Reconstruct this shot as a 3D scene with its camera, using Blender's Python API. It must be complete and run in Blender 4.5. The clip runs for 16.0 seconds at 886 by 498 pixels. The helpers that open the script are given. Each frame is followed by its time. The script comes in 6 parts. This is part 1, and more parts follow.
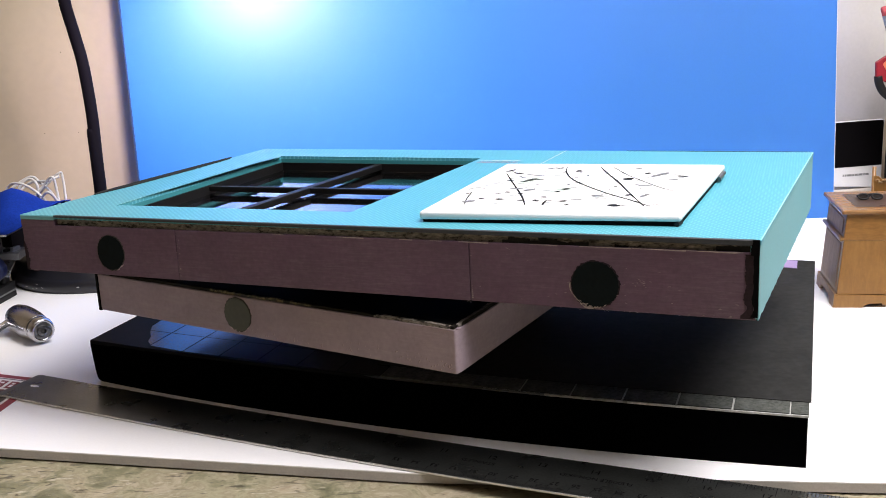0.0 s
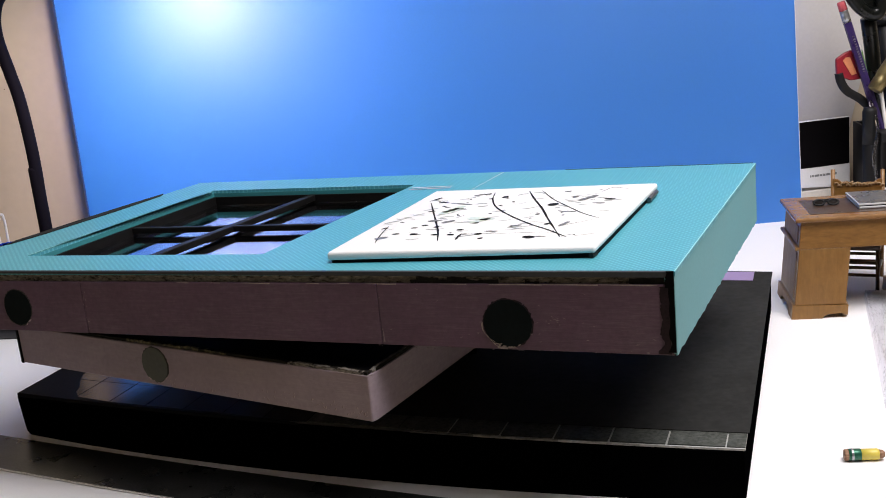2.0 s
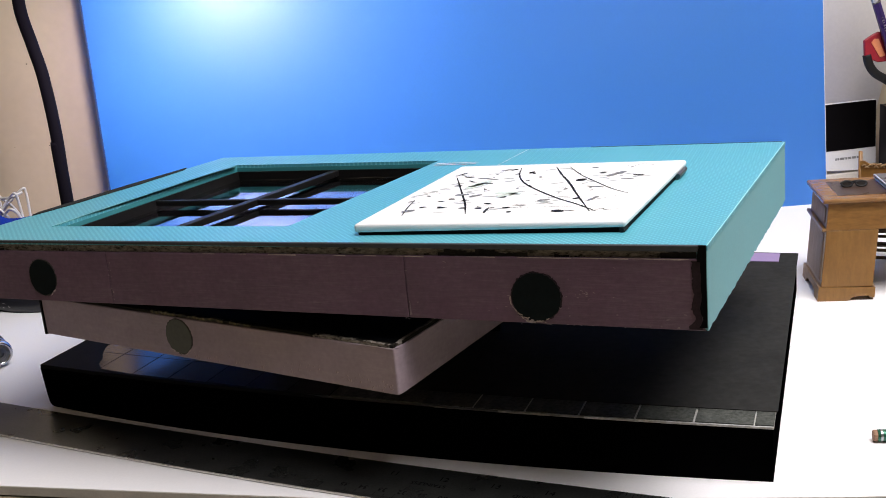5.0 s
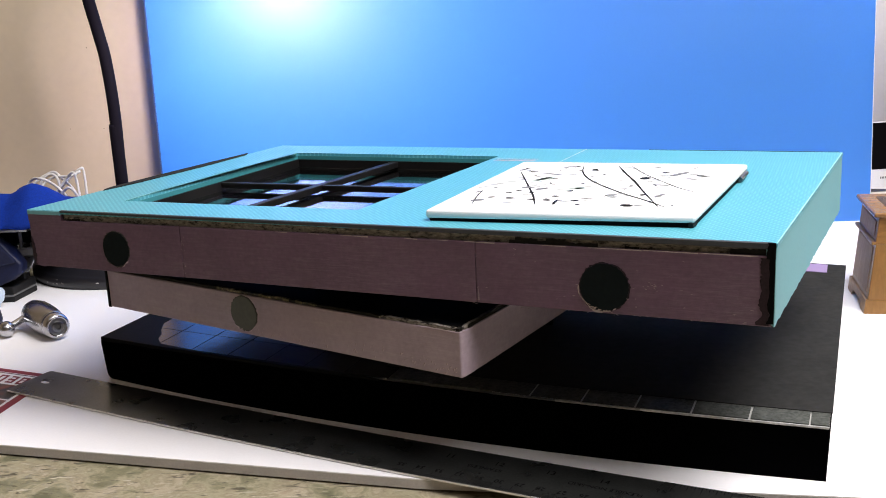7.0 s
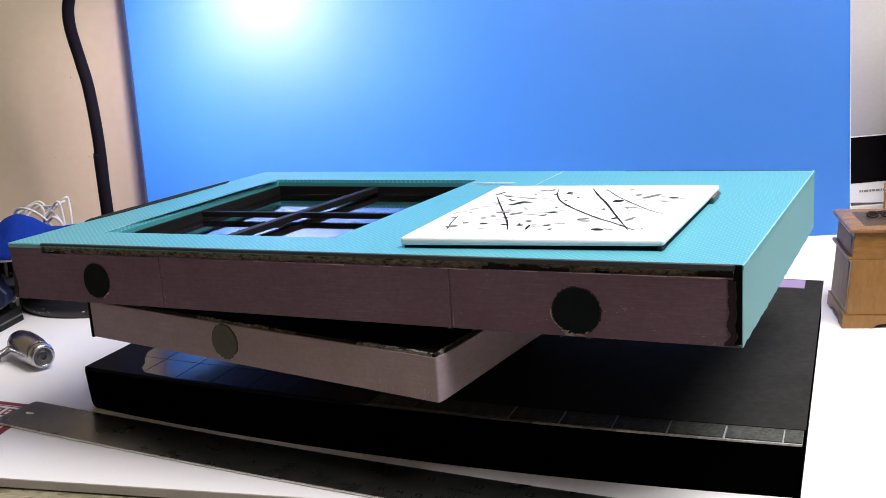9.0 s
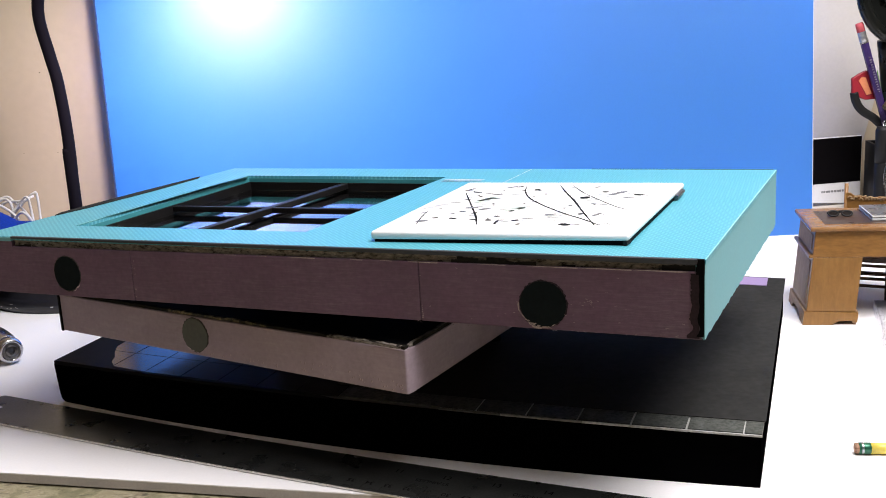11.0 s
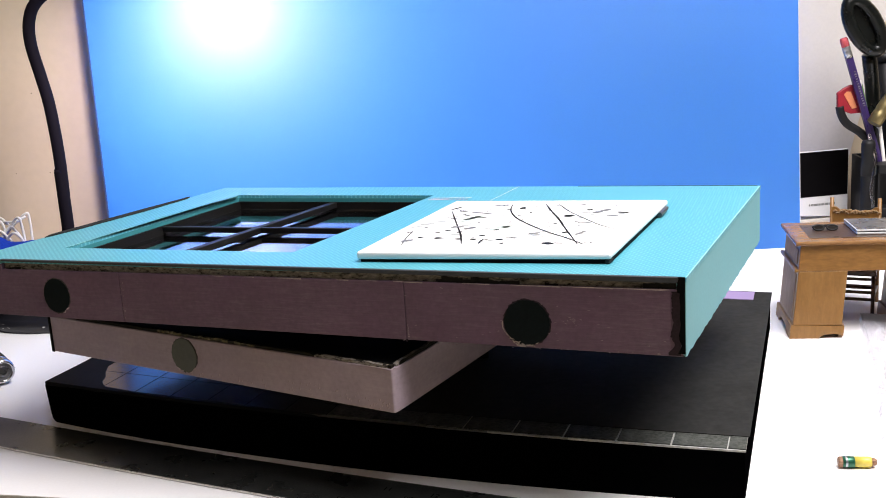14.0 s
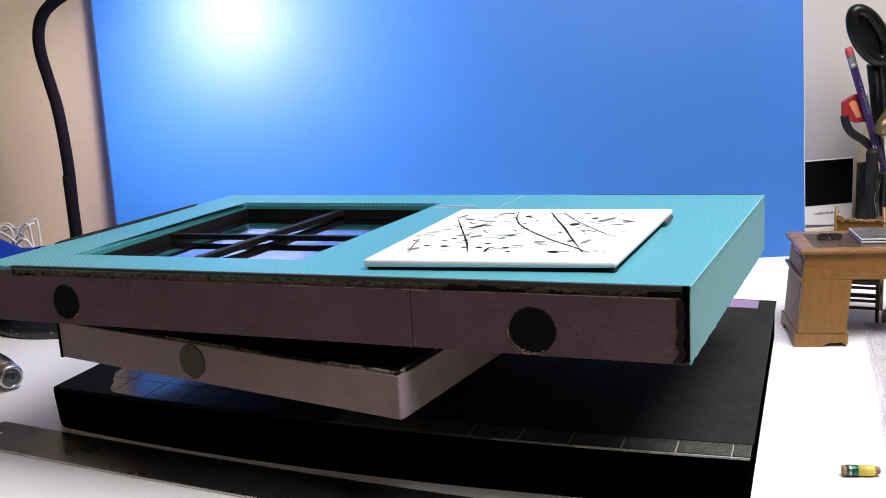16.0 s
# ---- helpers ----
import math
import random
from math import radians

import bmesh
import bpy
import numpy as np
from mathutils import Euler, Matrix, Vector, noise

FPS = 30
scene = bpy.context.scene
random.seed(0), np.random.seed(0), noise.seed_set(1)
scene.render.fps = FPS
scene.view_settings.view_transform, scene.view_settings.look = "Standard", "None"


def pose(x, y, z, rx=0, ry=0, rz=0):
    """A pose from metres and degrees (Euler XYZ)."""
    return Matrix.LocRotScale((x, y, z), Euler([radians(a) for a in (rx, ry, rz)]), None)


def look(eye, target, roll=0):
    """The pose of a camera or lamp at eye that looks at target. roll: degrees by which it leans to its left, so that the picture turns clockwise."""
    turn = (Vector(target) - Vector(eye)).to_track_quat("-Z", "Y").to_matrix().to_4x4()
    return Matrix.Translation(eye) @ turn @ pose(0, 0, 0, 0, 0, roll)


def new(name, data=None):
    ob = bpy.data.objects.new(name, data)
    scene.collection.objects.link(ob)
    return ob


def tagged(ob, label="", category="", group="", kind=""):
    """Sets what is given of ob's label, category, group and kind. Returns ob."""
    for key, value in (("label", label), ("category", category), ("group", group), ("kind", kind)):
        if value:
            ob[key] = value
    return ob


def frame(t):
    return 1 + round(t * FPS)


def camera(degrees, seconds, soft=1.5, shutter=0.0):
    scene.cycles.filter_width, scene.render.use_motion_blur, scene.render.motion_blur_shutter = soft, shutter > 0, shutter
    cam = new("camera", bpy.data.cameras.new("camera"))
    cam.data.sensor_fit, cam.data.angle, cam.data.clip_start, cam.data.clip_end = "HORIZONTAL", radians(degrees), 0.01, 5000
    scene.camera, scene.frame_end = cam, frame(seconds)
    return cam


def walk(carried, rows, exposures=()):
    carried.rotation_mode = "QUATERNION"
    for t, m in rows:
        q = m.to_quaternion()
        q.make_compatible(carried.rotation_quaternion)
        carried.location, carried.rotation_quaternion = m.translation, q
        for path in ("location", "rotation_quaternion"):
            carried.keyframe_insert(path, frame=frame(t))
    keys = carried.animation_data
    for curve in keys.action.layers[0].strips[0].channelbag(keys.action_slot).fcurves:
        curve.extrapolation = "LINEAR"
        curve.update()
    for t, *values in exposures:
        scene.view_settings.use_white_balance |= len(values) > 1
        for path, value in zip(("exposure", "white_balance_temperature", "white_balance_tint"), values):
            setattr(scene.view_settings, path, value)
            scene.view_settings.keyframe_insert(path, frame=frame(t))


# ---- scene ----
cam = camera(45.9, 16.0, soft=0.95)
PATH = [
    (0, (0.0000, 0.0000, 0.2228), (0.0000, 0.5818, 0.0761), -2.75),
    (0.2, (0.0069, -0.0019, 0.2224), (0.0096, 0.5787, 0.0714), -2.95),
    (0.5, (0.0091, -0.0029, 0.2218), (0.0092, 0.5779, 0.0713), -3.41),
    (0.7, (0.0133, -0.0012, 0.2216), (0.0192, 0.5793, 0.0700), -3.84),
    (0.9, (0.0238, -0.0036, 0.2280), (0.0361, 0.5795, 0.0869), -3.66),
    (1, (0.0312, -0.0032, 0.2294), (0.0426, 0.5803, 0.0900), -4.65),
    (1.2, (0.0383, -0.0015, 0.2334), (0.0439, 0.5835, 0.1001), -5.54),
    (1.5, (0.0347, 0.0002, 0.2344), (0.0238, 0.5865, 0.1076), -4.69),
    (1.7, (0.0418, 0.0130, 0.2328), (0.0299, 0.5978, 0.0994), -5.66),
    (2, (0.0445, 0.0253, 0.2294), (0.0398, 0.6077, 0.0851), -5.61),
    (2.2, (0.0446, 0.0237, 0.2294), (0.0325, 0.6071, 0.0894), -5.77),
    (2.5, (0.0490, 0.0272, 0.2306), (0.0295, 0.6099, 0.0888), -6.71),
    (2.7, (0.0486, 0.0280, 0.2311), (0.0284, 0.6101, 0.0870), -6.67),
    (3, (0.0450, 0.0299, 0.2279), (0.0290, 0.6119, 0.0827), -6.07),
    (3.2, (0.0462, 0.0333, 0.2254), (0.0338, 0.6140, 0.0751), -6.03),
    (5.3, (0.0339, 0.0242, 0.2230), (0.0194, 0.6045, 0.0710), -4.71),
    (5.5, (0.0304, 0.0219, 0.2210), (0.0147, 0.6018, 0.0677), -4.31),
    (5.7, (0.0259, 0.0209, 0.2204), (0.0062, 0.6010, 0.0682), -4.03),
    (6, (0.0167, 0.0162, 0.2182), (-0.0118, 0.5959, 0.0662), -3.14),
    (6.2, (0.0145, 0.0129, 0.2186), (-0.0161, 0.5936, 0.0709), -2.95),
    (6.5, (0.0129, 0.0129, 0.2182), (-0.0129, 0.5941, 0.0712), -2.50),
    (7, (0.0155, 0.0137, 0.2188), (-0.0081, 0.5952, 0.0729), -2.71),
    (7.5, (0.0180, 0.0123, 0.2204), (-0.0033, 0.5946, 0.0773), -2.98),
    (8, (0.0179, 0.0112, 0.2208), (-0.0027, 0.5938, 0.0788), -2.92),
    (8.5, (0.0212, 0.0106, 0.2226), (-0.0002, 0.5933, 0.0812), -3.44),
    (9, (0.0250, 0.0089, 0.2244), (0.0048, 0.5927, 0.0872), -3.71),
    (9.2, (0.0232, 0.0103, 0.2226), (0.0041, 0.5934, 0.0826), -3.48),
    (9.5, (0.0235, 0.0100, 0.2213), (0.0112, 0.5926, 0.0785), -3.21),
    (9.7, (0.0241, 0.0070, 0.2222), (0.0175, 0.5902, 0.0813), -3.28),
    (12, (0.0254, 0.0002, 0.2235), (0.0241, 0.5846, 0.0873), -3.08),
    (12.5, (0.0299, -0.0005, 0.2254), (0.0287, 0.5843, 0.0910), -3.70),
    (13, (0.0305, -0.0025, 0.2265), (0.0293, 0.5828, 0.0946), -3.72),
    (13.5, (0.0312, -0.0041, 0.2275), (0.0302, 0.5817, 0.0978), -3.71),
    (14, (0.0302, -0.0035, 0.2268), (0.0302, 0.5821, 0.0964), -3.49),
    (14.5, (0.0299, -0.0052, 0.2272), (0.0291, 0.5808, 0.0986), -3.45),
    (15, (0.0309, -0.0055, 0.2276), (0.0299, 0.5806, 0.0994), -3.58),
    (15.5, (0.0303, -0.0067, 0.2288), (0.0290, 0.5797, 0.1022), -3.54),
    (16, (0.0296, -0.0072, 0.2285), (0.0270, 0.5793, 0.1018), -3.35),
]
EXPOSURE = [(0, 0.09), (0.5, 0.03), (1, -0.07), (1.5, -0.34), (2, -0.51), (2.5, -0.57), (3.2, -0.53), (5.3, -0.29), (5.5, -0.24), (6, -0.07), (7, 0.05), (8, 0.03), (9.5, -0.12), (12, 0.09), (13, 0.09), (14, 0.08), (14.5, 0.01), (15.5, -0.22), (16, -0.34)]
walk(cam, [(t, look(eye, target, roll)) for t, eye, target, roll in PATH], EXPOSURE)

# ---- light ----
world = bpy.data.worlds.new("room_air")
scene.world = world
world.use_nodes = True
world.node_tree.nodes["Background"].inputs[0].default_value = (0.9, 0.92, 1.0, 1)
world.node_tree.nodes["Background"].inputs[1].default_value = 0.015


def lamp(name, kind, m, watts, colour, size=0.05, size_y=None, spot=None):
    data = bpy.data.lights.new(name, kind)
    data.energy, data.color = watts, colour
    if kind == "AREA":
        data.size = size
        if size_y:
            data.shape, data.size_y = "RECTANGLE", size_y
    else:
        data.shadow_soft_size = size
    if spot:
        data.spot_size, data.spot_blend = radians(spot), 0.8
    ob = new(name, data)
    ob.matrix_world = m
    return ob


BULB = Vector((-0.178, 0.765, 0.284))
lamp("desk_lamp_light", "SPOT", look(BULB, (-0.145, 0.95, 0.195)), 6.3, (1.0, 0.85, 0.95), 0.02, spot=128)
lamp("ceiling_light", "AREA", look((0.40, 0.335, 0.92), (0.16, 0.86, 0.0)), 18.4, (1.0, 0.955, 0.970), 0.60)
# Added fill from the front, no lamp known there; lifts the front faces.
lamp("front_fill", "AREA", look((-0.15, -0.45, 1.62), (0.0, 0.5, 0.0)), 1.25, (1.0, 0.95, 0.95), 0.6)
scene.view_settings.exposure = 0.0

# ---- materials ----


def node(tree, kind, **values):
    n = tree.nodes.new(kind)
    for key, value in values.items():
        if key.startswith("i_"):
            n.inputs[int(key[2:])].default_value = value
    return n


def surf(name, colour, rough=0.6, metal=0.0, vary=0.12, coarse=30.0, fine=600.0, bump=0.08, spec=0.5, stretch=(1, 1, 1), spots=0.0, coat=0.0):
    """A painted, worn or grained surface: two scales of tone, roughness and relief."""
    m = bpy.data.materials.new(name)
    m.use_nodes = True
    t = m.node_tree
    b = t.nodes["Principled BSDF"]
    co = node(t, "ShaderNodeTexCoord")
    mp = node(t, "ShaderNodeMapping")
    mp.inputs["Scale"].default_value = stretch
    t.links.new(co.outputs["Object"], mp.inputs["Vector"])
    big = node(t, "ShaderNodeTexNoise")
    big.inputs["Scale"].default_value, big.inputs["Detail"].default_value = coarse, 4
    small = node(t, "ShaderNodeTexNoise")
    small.inputs["Scale"].default_value, small.inputs["Detail"].default_value = fine, 3
    for n in (big, small):
        t.links.new(mp.outputs[0], n.inputs["Vector"])
    add = node(t, "ShaderNodeMath")
    add.operation = "ADD"
    t.links.new(big.outputs["Fac"], add.inputs[0])
    t.links.new(small.outputs["Fac"], add.inputs[1])
    ramp = node(t, "ShaderNodeMapRange")
    ramp.inputs["From Min"].default_value, ramp.inputs["From Max"].default_value = 0.6, 1.4
    ramp.inputs["To Min"].default_value, ramp.inputs["To Max"].default_value = 1 - vary, 1 + vary
    t.links.new(add.outputs[0], ramp.inputs["Value"])
    hsv = node(t, "ShaderNodeHueSaturation")
    hsv.inputs["Color"].default_value = (*colour, 1)
    t.links.new(ramp.outputs[0], hsv.inputs["Value"])
    t.links.new(hsv.outputs[0], b.inputs["Base Color"])
    rr = node(t, "ShaderNodeMapRange")
    rr.inputs["To Min"].default_value, rr.inputs["To Max"].default_value = max(rough - 0.08, 0.02), min(rough + 0.08, 1)
    t.links.new(big.outputs["Fac"], rr.inputs["Value"])
    t.links.new(rr.outputs[0], b.inputs["Roughness"])
    b.inputs["Metallic"].default_value, b.inputs["Specular IOR Level"].default_value = metal, spec
    b.inputs["Coat Weight"].default_value = coat
    if bump:
        bp = node(t, "ShaderNodeBump")
        bp.inputs["Strength"].default_value, bp.inputs["Distance"].default_value = bump, 0.0006
        t.links.new(small.outputs["Fac"], bp.inputs["Height"])
        t.links.new(bp.outputs[0], b.inputs["Normal"])
    return m


def wood(name, dark, light, scale=60.0, rough=0.35, axis=(1, 8, 8)):
    m = surf(name, light, rough, 0, 0.1, scale, 500, 0.05)
    t = m.node_tree
    co, mp, wv, mix = (node(t, k) for k in ("ShaderNodeTexCoord", "ShaderNodeMapping", "ShaderNodeTexNoise", "ShaderNodeMix"))
    mp.inputs["Scale"].default_value = axis
    wv.inputs["Scale"].default_value, wv.inputs["Detail"].default_value, wv.inputs["Distortion"].default_value = scale, 5, 0.6
    mix.data_type = "RGBA"
    mix.inputs[6].default_value, mix.inputs[7].default_value = (*dark, 1), (*light, 1)
    rg = node(t, "ShaderNodeMapRange")
    rg.inputs["From Min"].default_value, rg.inputs["From Max"].default_value = 0.35, 0.65
    t.links.new(co.outputs["Object"], mp.inputs["Vector"])
    t.links.new(mp.outputs[0], wv.inputs["Vector"])
    t.links.new(wv.outputs["Fac"], rg.inputs["Value"])
    t.links.new(rg.outputs[0], mix.inputs[0])
    hsv = next(n for n in t.nodes if n.bl_idname == "ShaderNodeHueSaturation")
    t.links.new(mix.outputs[2], hsv.inputs["Color"])
    return m


def clear(name, colour=(1, 1, 1), rough=0.03, ior=1.49):
    m = bpy.data.materials.new(name)
    m.use_nodes = True
    b = m.node_tree.nodes["Principled BSDF"]
    b.inputs["Base Color"].default_value = (*colour, 1)
    b.inputs["Transmission Weight"].default_value = 1
    b.inputs["Roughness"].default_value, b.inputs["IOR"].default_value = rough, ior
    return m


def checked_paper(name, colour, pale, turn, per_metre, rough=0.55):
    """Patterned paper: a fine woven check of two tones."""
    m = surf(name, colour, rough, 0, 0.05, 25, 900, 0.03, 0.4)
    t = m.node_tree
    co, mp, sp = (node(t, k) for k in ("ShaderNodeTexCoord", "ShaderNodeMapping", "ShaderNodeSeparateXYZ"))
    mp.inputs["Rotation"].default_value = (0, 0, radians(turn))
    mp.inputs["Scale"].default_value = (per_metre * 6.2832,) * 3
    t.links.new(co.outputs["Object"], mp.inputs["Vector"])
    t.links.new(mp.outputs[0], sp.inputs[0])
    waves = []
    for k in (0, 1):
        s = node(t, "ShaderNodeMath")
        s.operation = "SINE"
        t.links.new(sp.outputs[k], s.inputs[0])
        waves.append(s)
    top = node(t, "ShaderNodeMath")
    top.operation = "MINIMUM"
    for k in (0, 1):
        t.links.new(waves[k].outputs[0], top.inputs[k])
    rg = node(t, "ShaderNodeMapRange")
    rg.inputs["From Min"].default_value, rg.inputs["From Max"].default_value = -0.5, 0.5
    t.links.new(top.outputs[0], rg.inputs["Value"])
    mix = node(t, "ShaderNodeMix")
    mix.data_type = "RGBA"
    mix.inputs[6].default_value, mix.inputs[7].default_value = (*colour, 1), (*pale, 1)
    t.links.new(rg.outputs[0], mix.inputs[0])
    hsv = next(n for n in t.nodes if n.bl_idname == "ShaderNodeHueSaturation")
    t.links.new(mix.outputs[2], hsv.inputs["Color"])
    return m


def blotched(name, stops, scale, rough, bump=0.15, detail=6.0, distortion=0.8, grain=0.5, stretch=(1, 1, 1)):
    """A surface of several tones in blotches: stone, torn board."""
    m = surf(name, stops[0][1], rough, 0, 0.12, scale * 4, 900, bump)
    t = m.node_tree
    co, nz, rp = (node(t, k) for k in ("ShaderNodeTexCoord", "ShaderNodeTexNoise", "ShaderNodeValToRGB"))
    nz.inputs["Scale"].default_value, nz.inputs["Detail"].default_value, nz.inputs["Distortion"].default_value = scale, detail, distortion
    nz.inputs["Roughness"].default_value = grain
    e = rp.color_ramp.elements
    e[0].position, e[0].color = stops[0][0], (*stops[0][1], 1)
    e[1].position, e[1].color = stops[-1][0], (*stops[-1][1], 1)
    for pos, col in stops[1:-1]:
        x = e.new(pos)
        x.color = (*col, 1)
    mp = node(t, "ShaderNodeMapping")
    mp.inputs["Scale"].default_value = stretch
    t.links.new(co.outputs["Object"], mp.inputs["Vector"])
    t.links.new(mp.outputs[0], nz.inputs["Vector"])
    t.links.new(nz.outputs["Fac"], rp.inputs[0])
    hsv = next(n for n in t.nodes if n.bl_idname == "ShaderNodeHueSaturation")
    t.links.new(rp.outputs[0], hsv.inputs["Color"])
    return m




def stone(name):
    """Polished stone pattern: soft olive and tan clouds, crossed by dark flecks and pale fibres."""
    m = blotched(name, [(0.34, (0.13, 0.130, 0.075)), (0.43, (0.25, 0.235, 0.145)), (0.48, (0.37, 0.335, 0.225)), (0.53, (0.29, 0.255, 0.165)), (0.58, (0.42, 0.37, 0.265)), (0.68, (0.30, 0.235, 0.16))], 42, 0.35, 0.04, 8.0, 0.5, 0.62)
    t = m.node_tree
    hsv = next(n for n in t.nodes if n.bl_idname == "ShaderNodeHueSaturation")
    last = hsv.inputs["Color"].links[0].from_socket
    for turn, size, low, high, tone in ((34, (85, 330, 100), 0.60, 0.69, (0.045, 0.038, 0.026)), (-20, (120, 420, 100), 0.63, 0.70, (0.07, 0.060, 0.040)), (15, (100, 520, 100), 0.62, 0.70, (0.56, 0.52, 0.42))):
        co, mp, nz, rg, mix = (node(t, k) for k in ("ShaderNodeTexCoord", "ShaderNodeMapping", "ShaderNodeTexNoise", "ShaderNodeMapRange", "ShaderNodeMix"))
        mp.inputs["Rotation"].default_value, mp.inputs["Scale"].default_value = (0, 0, radians(turn)), size
        mp.inputs["Location"].default_value = (turn * 0.37, turn * 0.11, 0)
        nz.inputs["Scale"].default_value, nz.inputs["Detail"].default_value, nz.inputs["Distortion"].default_value = 1.0, 5, 0.8
        rg.inputs["From Min"].default_value, rg.inputs["From Max"].default_value, rg.inputs["To Max"].default_value = low, high, 0.85
        mix.data_type = "RGBA"
        mix.inputs[7].default_value = (*tone, 1)
        t.links.new(co.outputs["Object"], mp.inputs["Vector"])
        t.links.new(mp.outputs[0], nz.inputs["Vector"])
        t.links.new(nz.outputs["Fac"], rg.inputs["Value"])
        t.links.new(rg.outputs[0], mix.inputs[0])
        t.links.new(last, mix.inputs[6])
        last = mix.outputs[2]
    t.links.new(last, hsv.inputs["Color"])
    return m


def grained(name, colour, pale, turn, rough, mottle=0.16):
    """Brushed paint over wood: long streaks along the board, rubbed lighter in places."""
    m = surf(name, colour, rough, 0, mottle, 40, 420, 0.25, 0.4)
    t = m.node_tree
    co, mp, nz, fl, mix = (node(t, k) for k in ("ShaderNodeTexCoord", "ShaderNodeMapping", "ShaderNodeTexNoise", "ShaderNodeTexNoise", "ShaderNodeMix"))
    mp.inputs["Rotation"].default_value = (0, 0, radians(turn))
    mp.inputs["Scale"].default_value = (75, 75, 950)
    nz.inputs["Scale"].default_value, nz.inputs["Detail"].default_value, nz.inputs["Roughness"].default_value = 1.0, 5, 0.65
    fl.inputs["Scale"].default_value, fl.inputs["Detail"].default_value, fl.inputs["Roughness"].default_value = 26, 6, 0.62
    t.links.new(co.outputs["Object"], mp.inputs["Vector"])
    t.links.new(mp.outputs[0], nz.inputs["Vector"])
    t.links.new(co.outputs["Object"], fl.inputs["Vector"])
    streak = node(t, "ShaderNodeMapRange")
    streak.inputs["From Min"].default_value, streak.inputs["From Max"].default_value = 0.46, 0.78
    t.links.new(nz.outputs["Fac"], streak.inputs["Value"])
    patchy = node(t, "ShaderNodeMapRange")
    patchy.inputs["From Min"].default_value, patchy.inputs["From Max"].default_value = 0.36, 0.66
    patchy.inputs["To Min"].default_value = 0.25
    t.links.new(fl.outputs["Fac"], patchy.inputs["Value"])
    both = node(t, "ShaderNodeMath")
    both.operation = "MULTIPLY"
    t.links.new(streak.outputs[0], both.inputs[0])
    t.links.new(patchy.outputs[0], both.inputs[1])
    mix.data_type = "RGBA"
    mix.inputs[6].default_value, mix.inputs[7].default_value = (*colour, 1), (*pale, 1)
    cloud = node(t, "ShaderNodeMath")
    cloud.operation = "MULTIPLY_ADD"
    cloud.inputs[1].default_value = 0.4
    t.links.new(patchy.outputs[0], cloud.inputs[0])
    t.links.new(both.outputs[0], cloud.inputs[2])
    t.links.new(cloud.outputs[0], mix.inputs[0])
    hsv = next(n for n in t.nodes if n.bl_idname == "ShaderNodeHueSaturation")
    t.links.new(mix.outputs[2], hsv.inputs["Color"])
    relief = next(n for n in t.nodes if n.bl_idname == "ShaderNodeBump")
    t.links.new(nz.outputs["Fac"], relief.inputs["Height"])
    return m


FOAM = surf("white_board", (0.91, 0.90, 0.91), 0.55, 0, 0.03, 8, 700, 0.04)
FOAM_EDGE = surf("foam_core", (0.50, 0.47, 0.45), 0.9, 0, 0.12, 60, 900, 0.2)
COUNTER = stone("stone_counter")
BLUE = surf("blue_poster_card", (0.036, 0.335, 1.0), 0.46, 0, 0.03, 6, 500, 0.02, 0.9)
_card = BLUE.node_tree.nodes["Principled BSDF"]
_card.inputs["Coat Weight"].default_value, _card.inputs["Coat Roughness"].default_value, _card.inputs["Coat IOR"].default_value = 1.0, 0.52, 1.8
CARD_EDGE = surf("shaded_card_edge", (0.020, 0.050, 0.17), 0.7, 0, 0.2, 60, 500, 0.1)
PURPLE_SCUFF = surf("scuffed_purple", (0.27, 0.215, 0.225), 0.8, 0, 0.25, 200, 900, 0.3)
DENT_SHADE = surf("shaded_dent_mauve", (0.27, 0.20, 0.22), 0.8, 0, 0.25, 200, 900, 0.3)
SCUFF_OR_LIT = surf("scuffed_or_lit_mauve", (0.50, 0.40, 0.42), 0.8, 0, 0.25, 200, 900, 0.3)
DUST = surf("dusty_chip", (0.45, 0.43, 0.40), 0.9, 0, 0.2, 200, 900, 0.2)
WALL = surf("painted_wall", (0.545, 0.452, 0.325), 0.8, 0, 0.05, 5, 120, 0.1)
WALL_PALE = surf("pale_wall", (0.70, 0.68, 0.65), 0.85, 0, 0.04, 5, 120, 0.08)
TEAL = checked_paper("teal_checked_paper", (0.072, 0.335, 0.420), (0.148, 0.475, 0.555), 64.5, 470, 0.42)
DARK_TEAL = surf("dark_teal_edge", (0.012, 0.055, 0.080), 0.7, 0, 0.3, 200, 800, 0.1)
TEAL_LAYER = checked_paper("teal_layer_paper", (0.070, 0.30, 0.33), (0.165, 0.46, 0.46), 64.5, 330, 0.5)
TEAL_TURN = surf("turned_teal_paper", (0.036, 0.22, 0.245), 0.5, 0, 0.06, 40, 700, 0.05)
TEAL_PLAIN = surf("teal_paper_side", (0.150, 0.38, 0.425), 0.65, 0, 0.06, 30, 700, 0.1)
PURPLE = grained("purple_painted_board", (0.107, 0.055, 0.094), (0.152, 0.105, 0.136), 20.3, 0.55, 0.22)
MAUVE = grained("mauve_painted_board", (0.338, 0.262, 0.312), (0.39, 0.32, 0.352), 33.0, 0.6, 0.14)
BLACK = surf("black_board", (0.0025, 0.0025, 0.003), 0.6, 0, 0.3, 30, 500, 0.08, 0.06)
BLACK_SATIN = surf("black_satin_side", (0.0010, 0.0010, 0.0012), 0.7, 0, 0.2, 30, 400, 0.03, 0.0)
FELT = surf("black_paper", (0.030, 0.030, 0.029), 0.9, 0, 0.25, 25, 250, 0.1, 0.03)
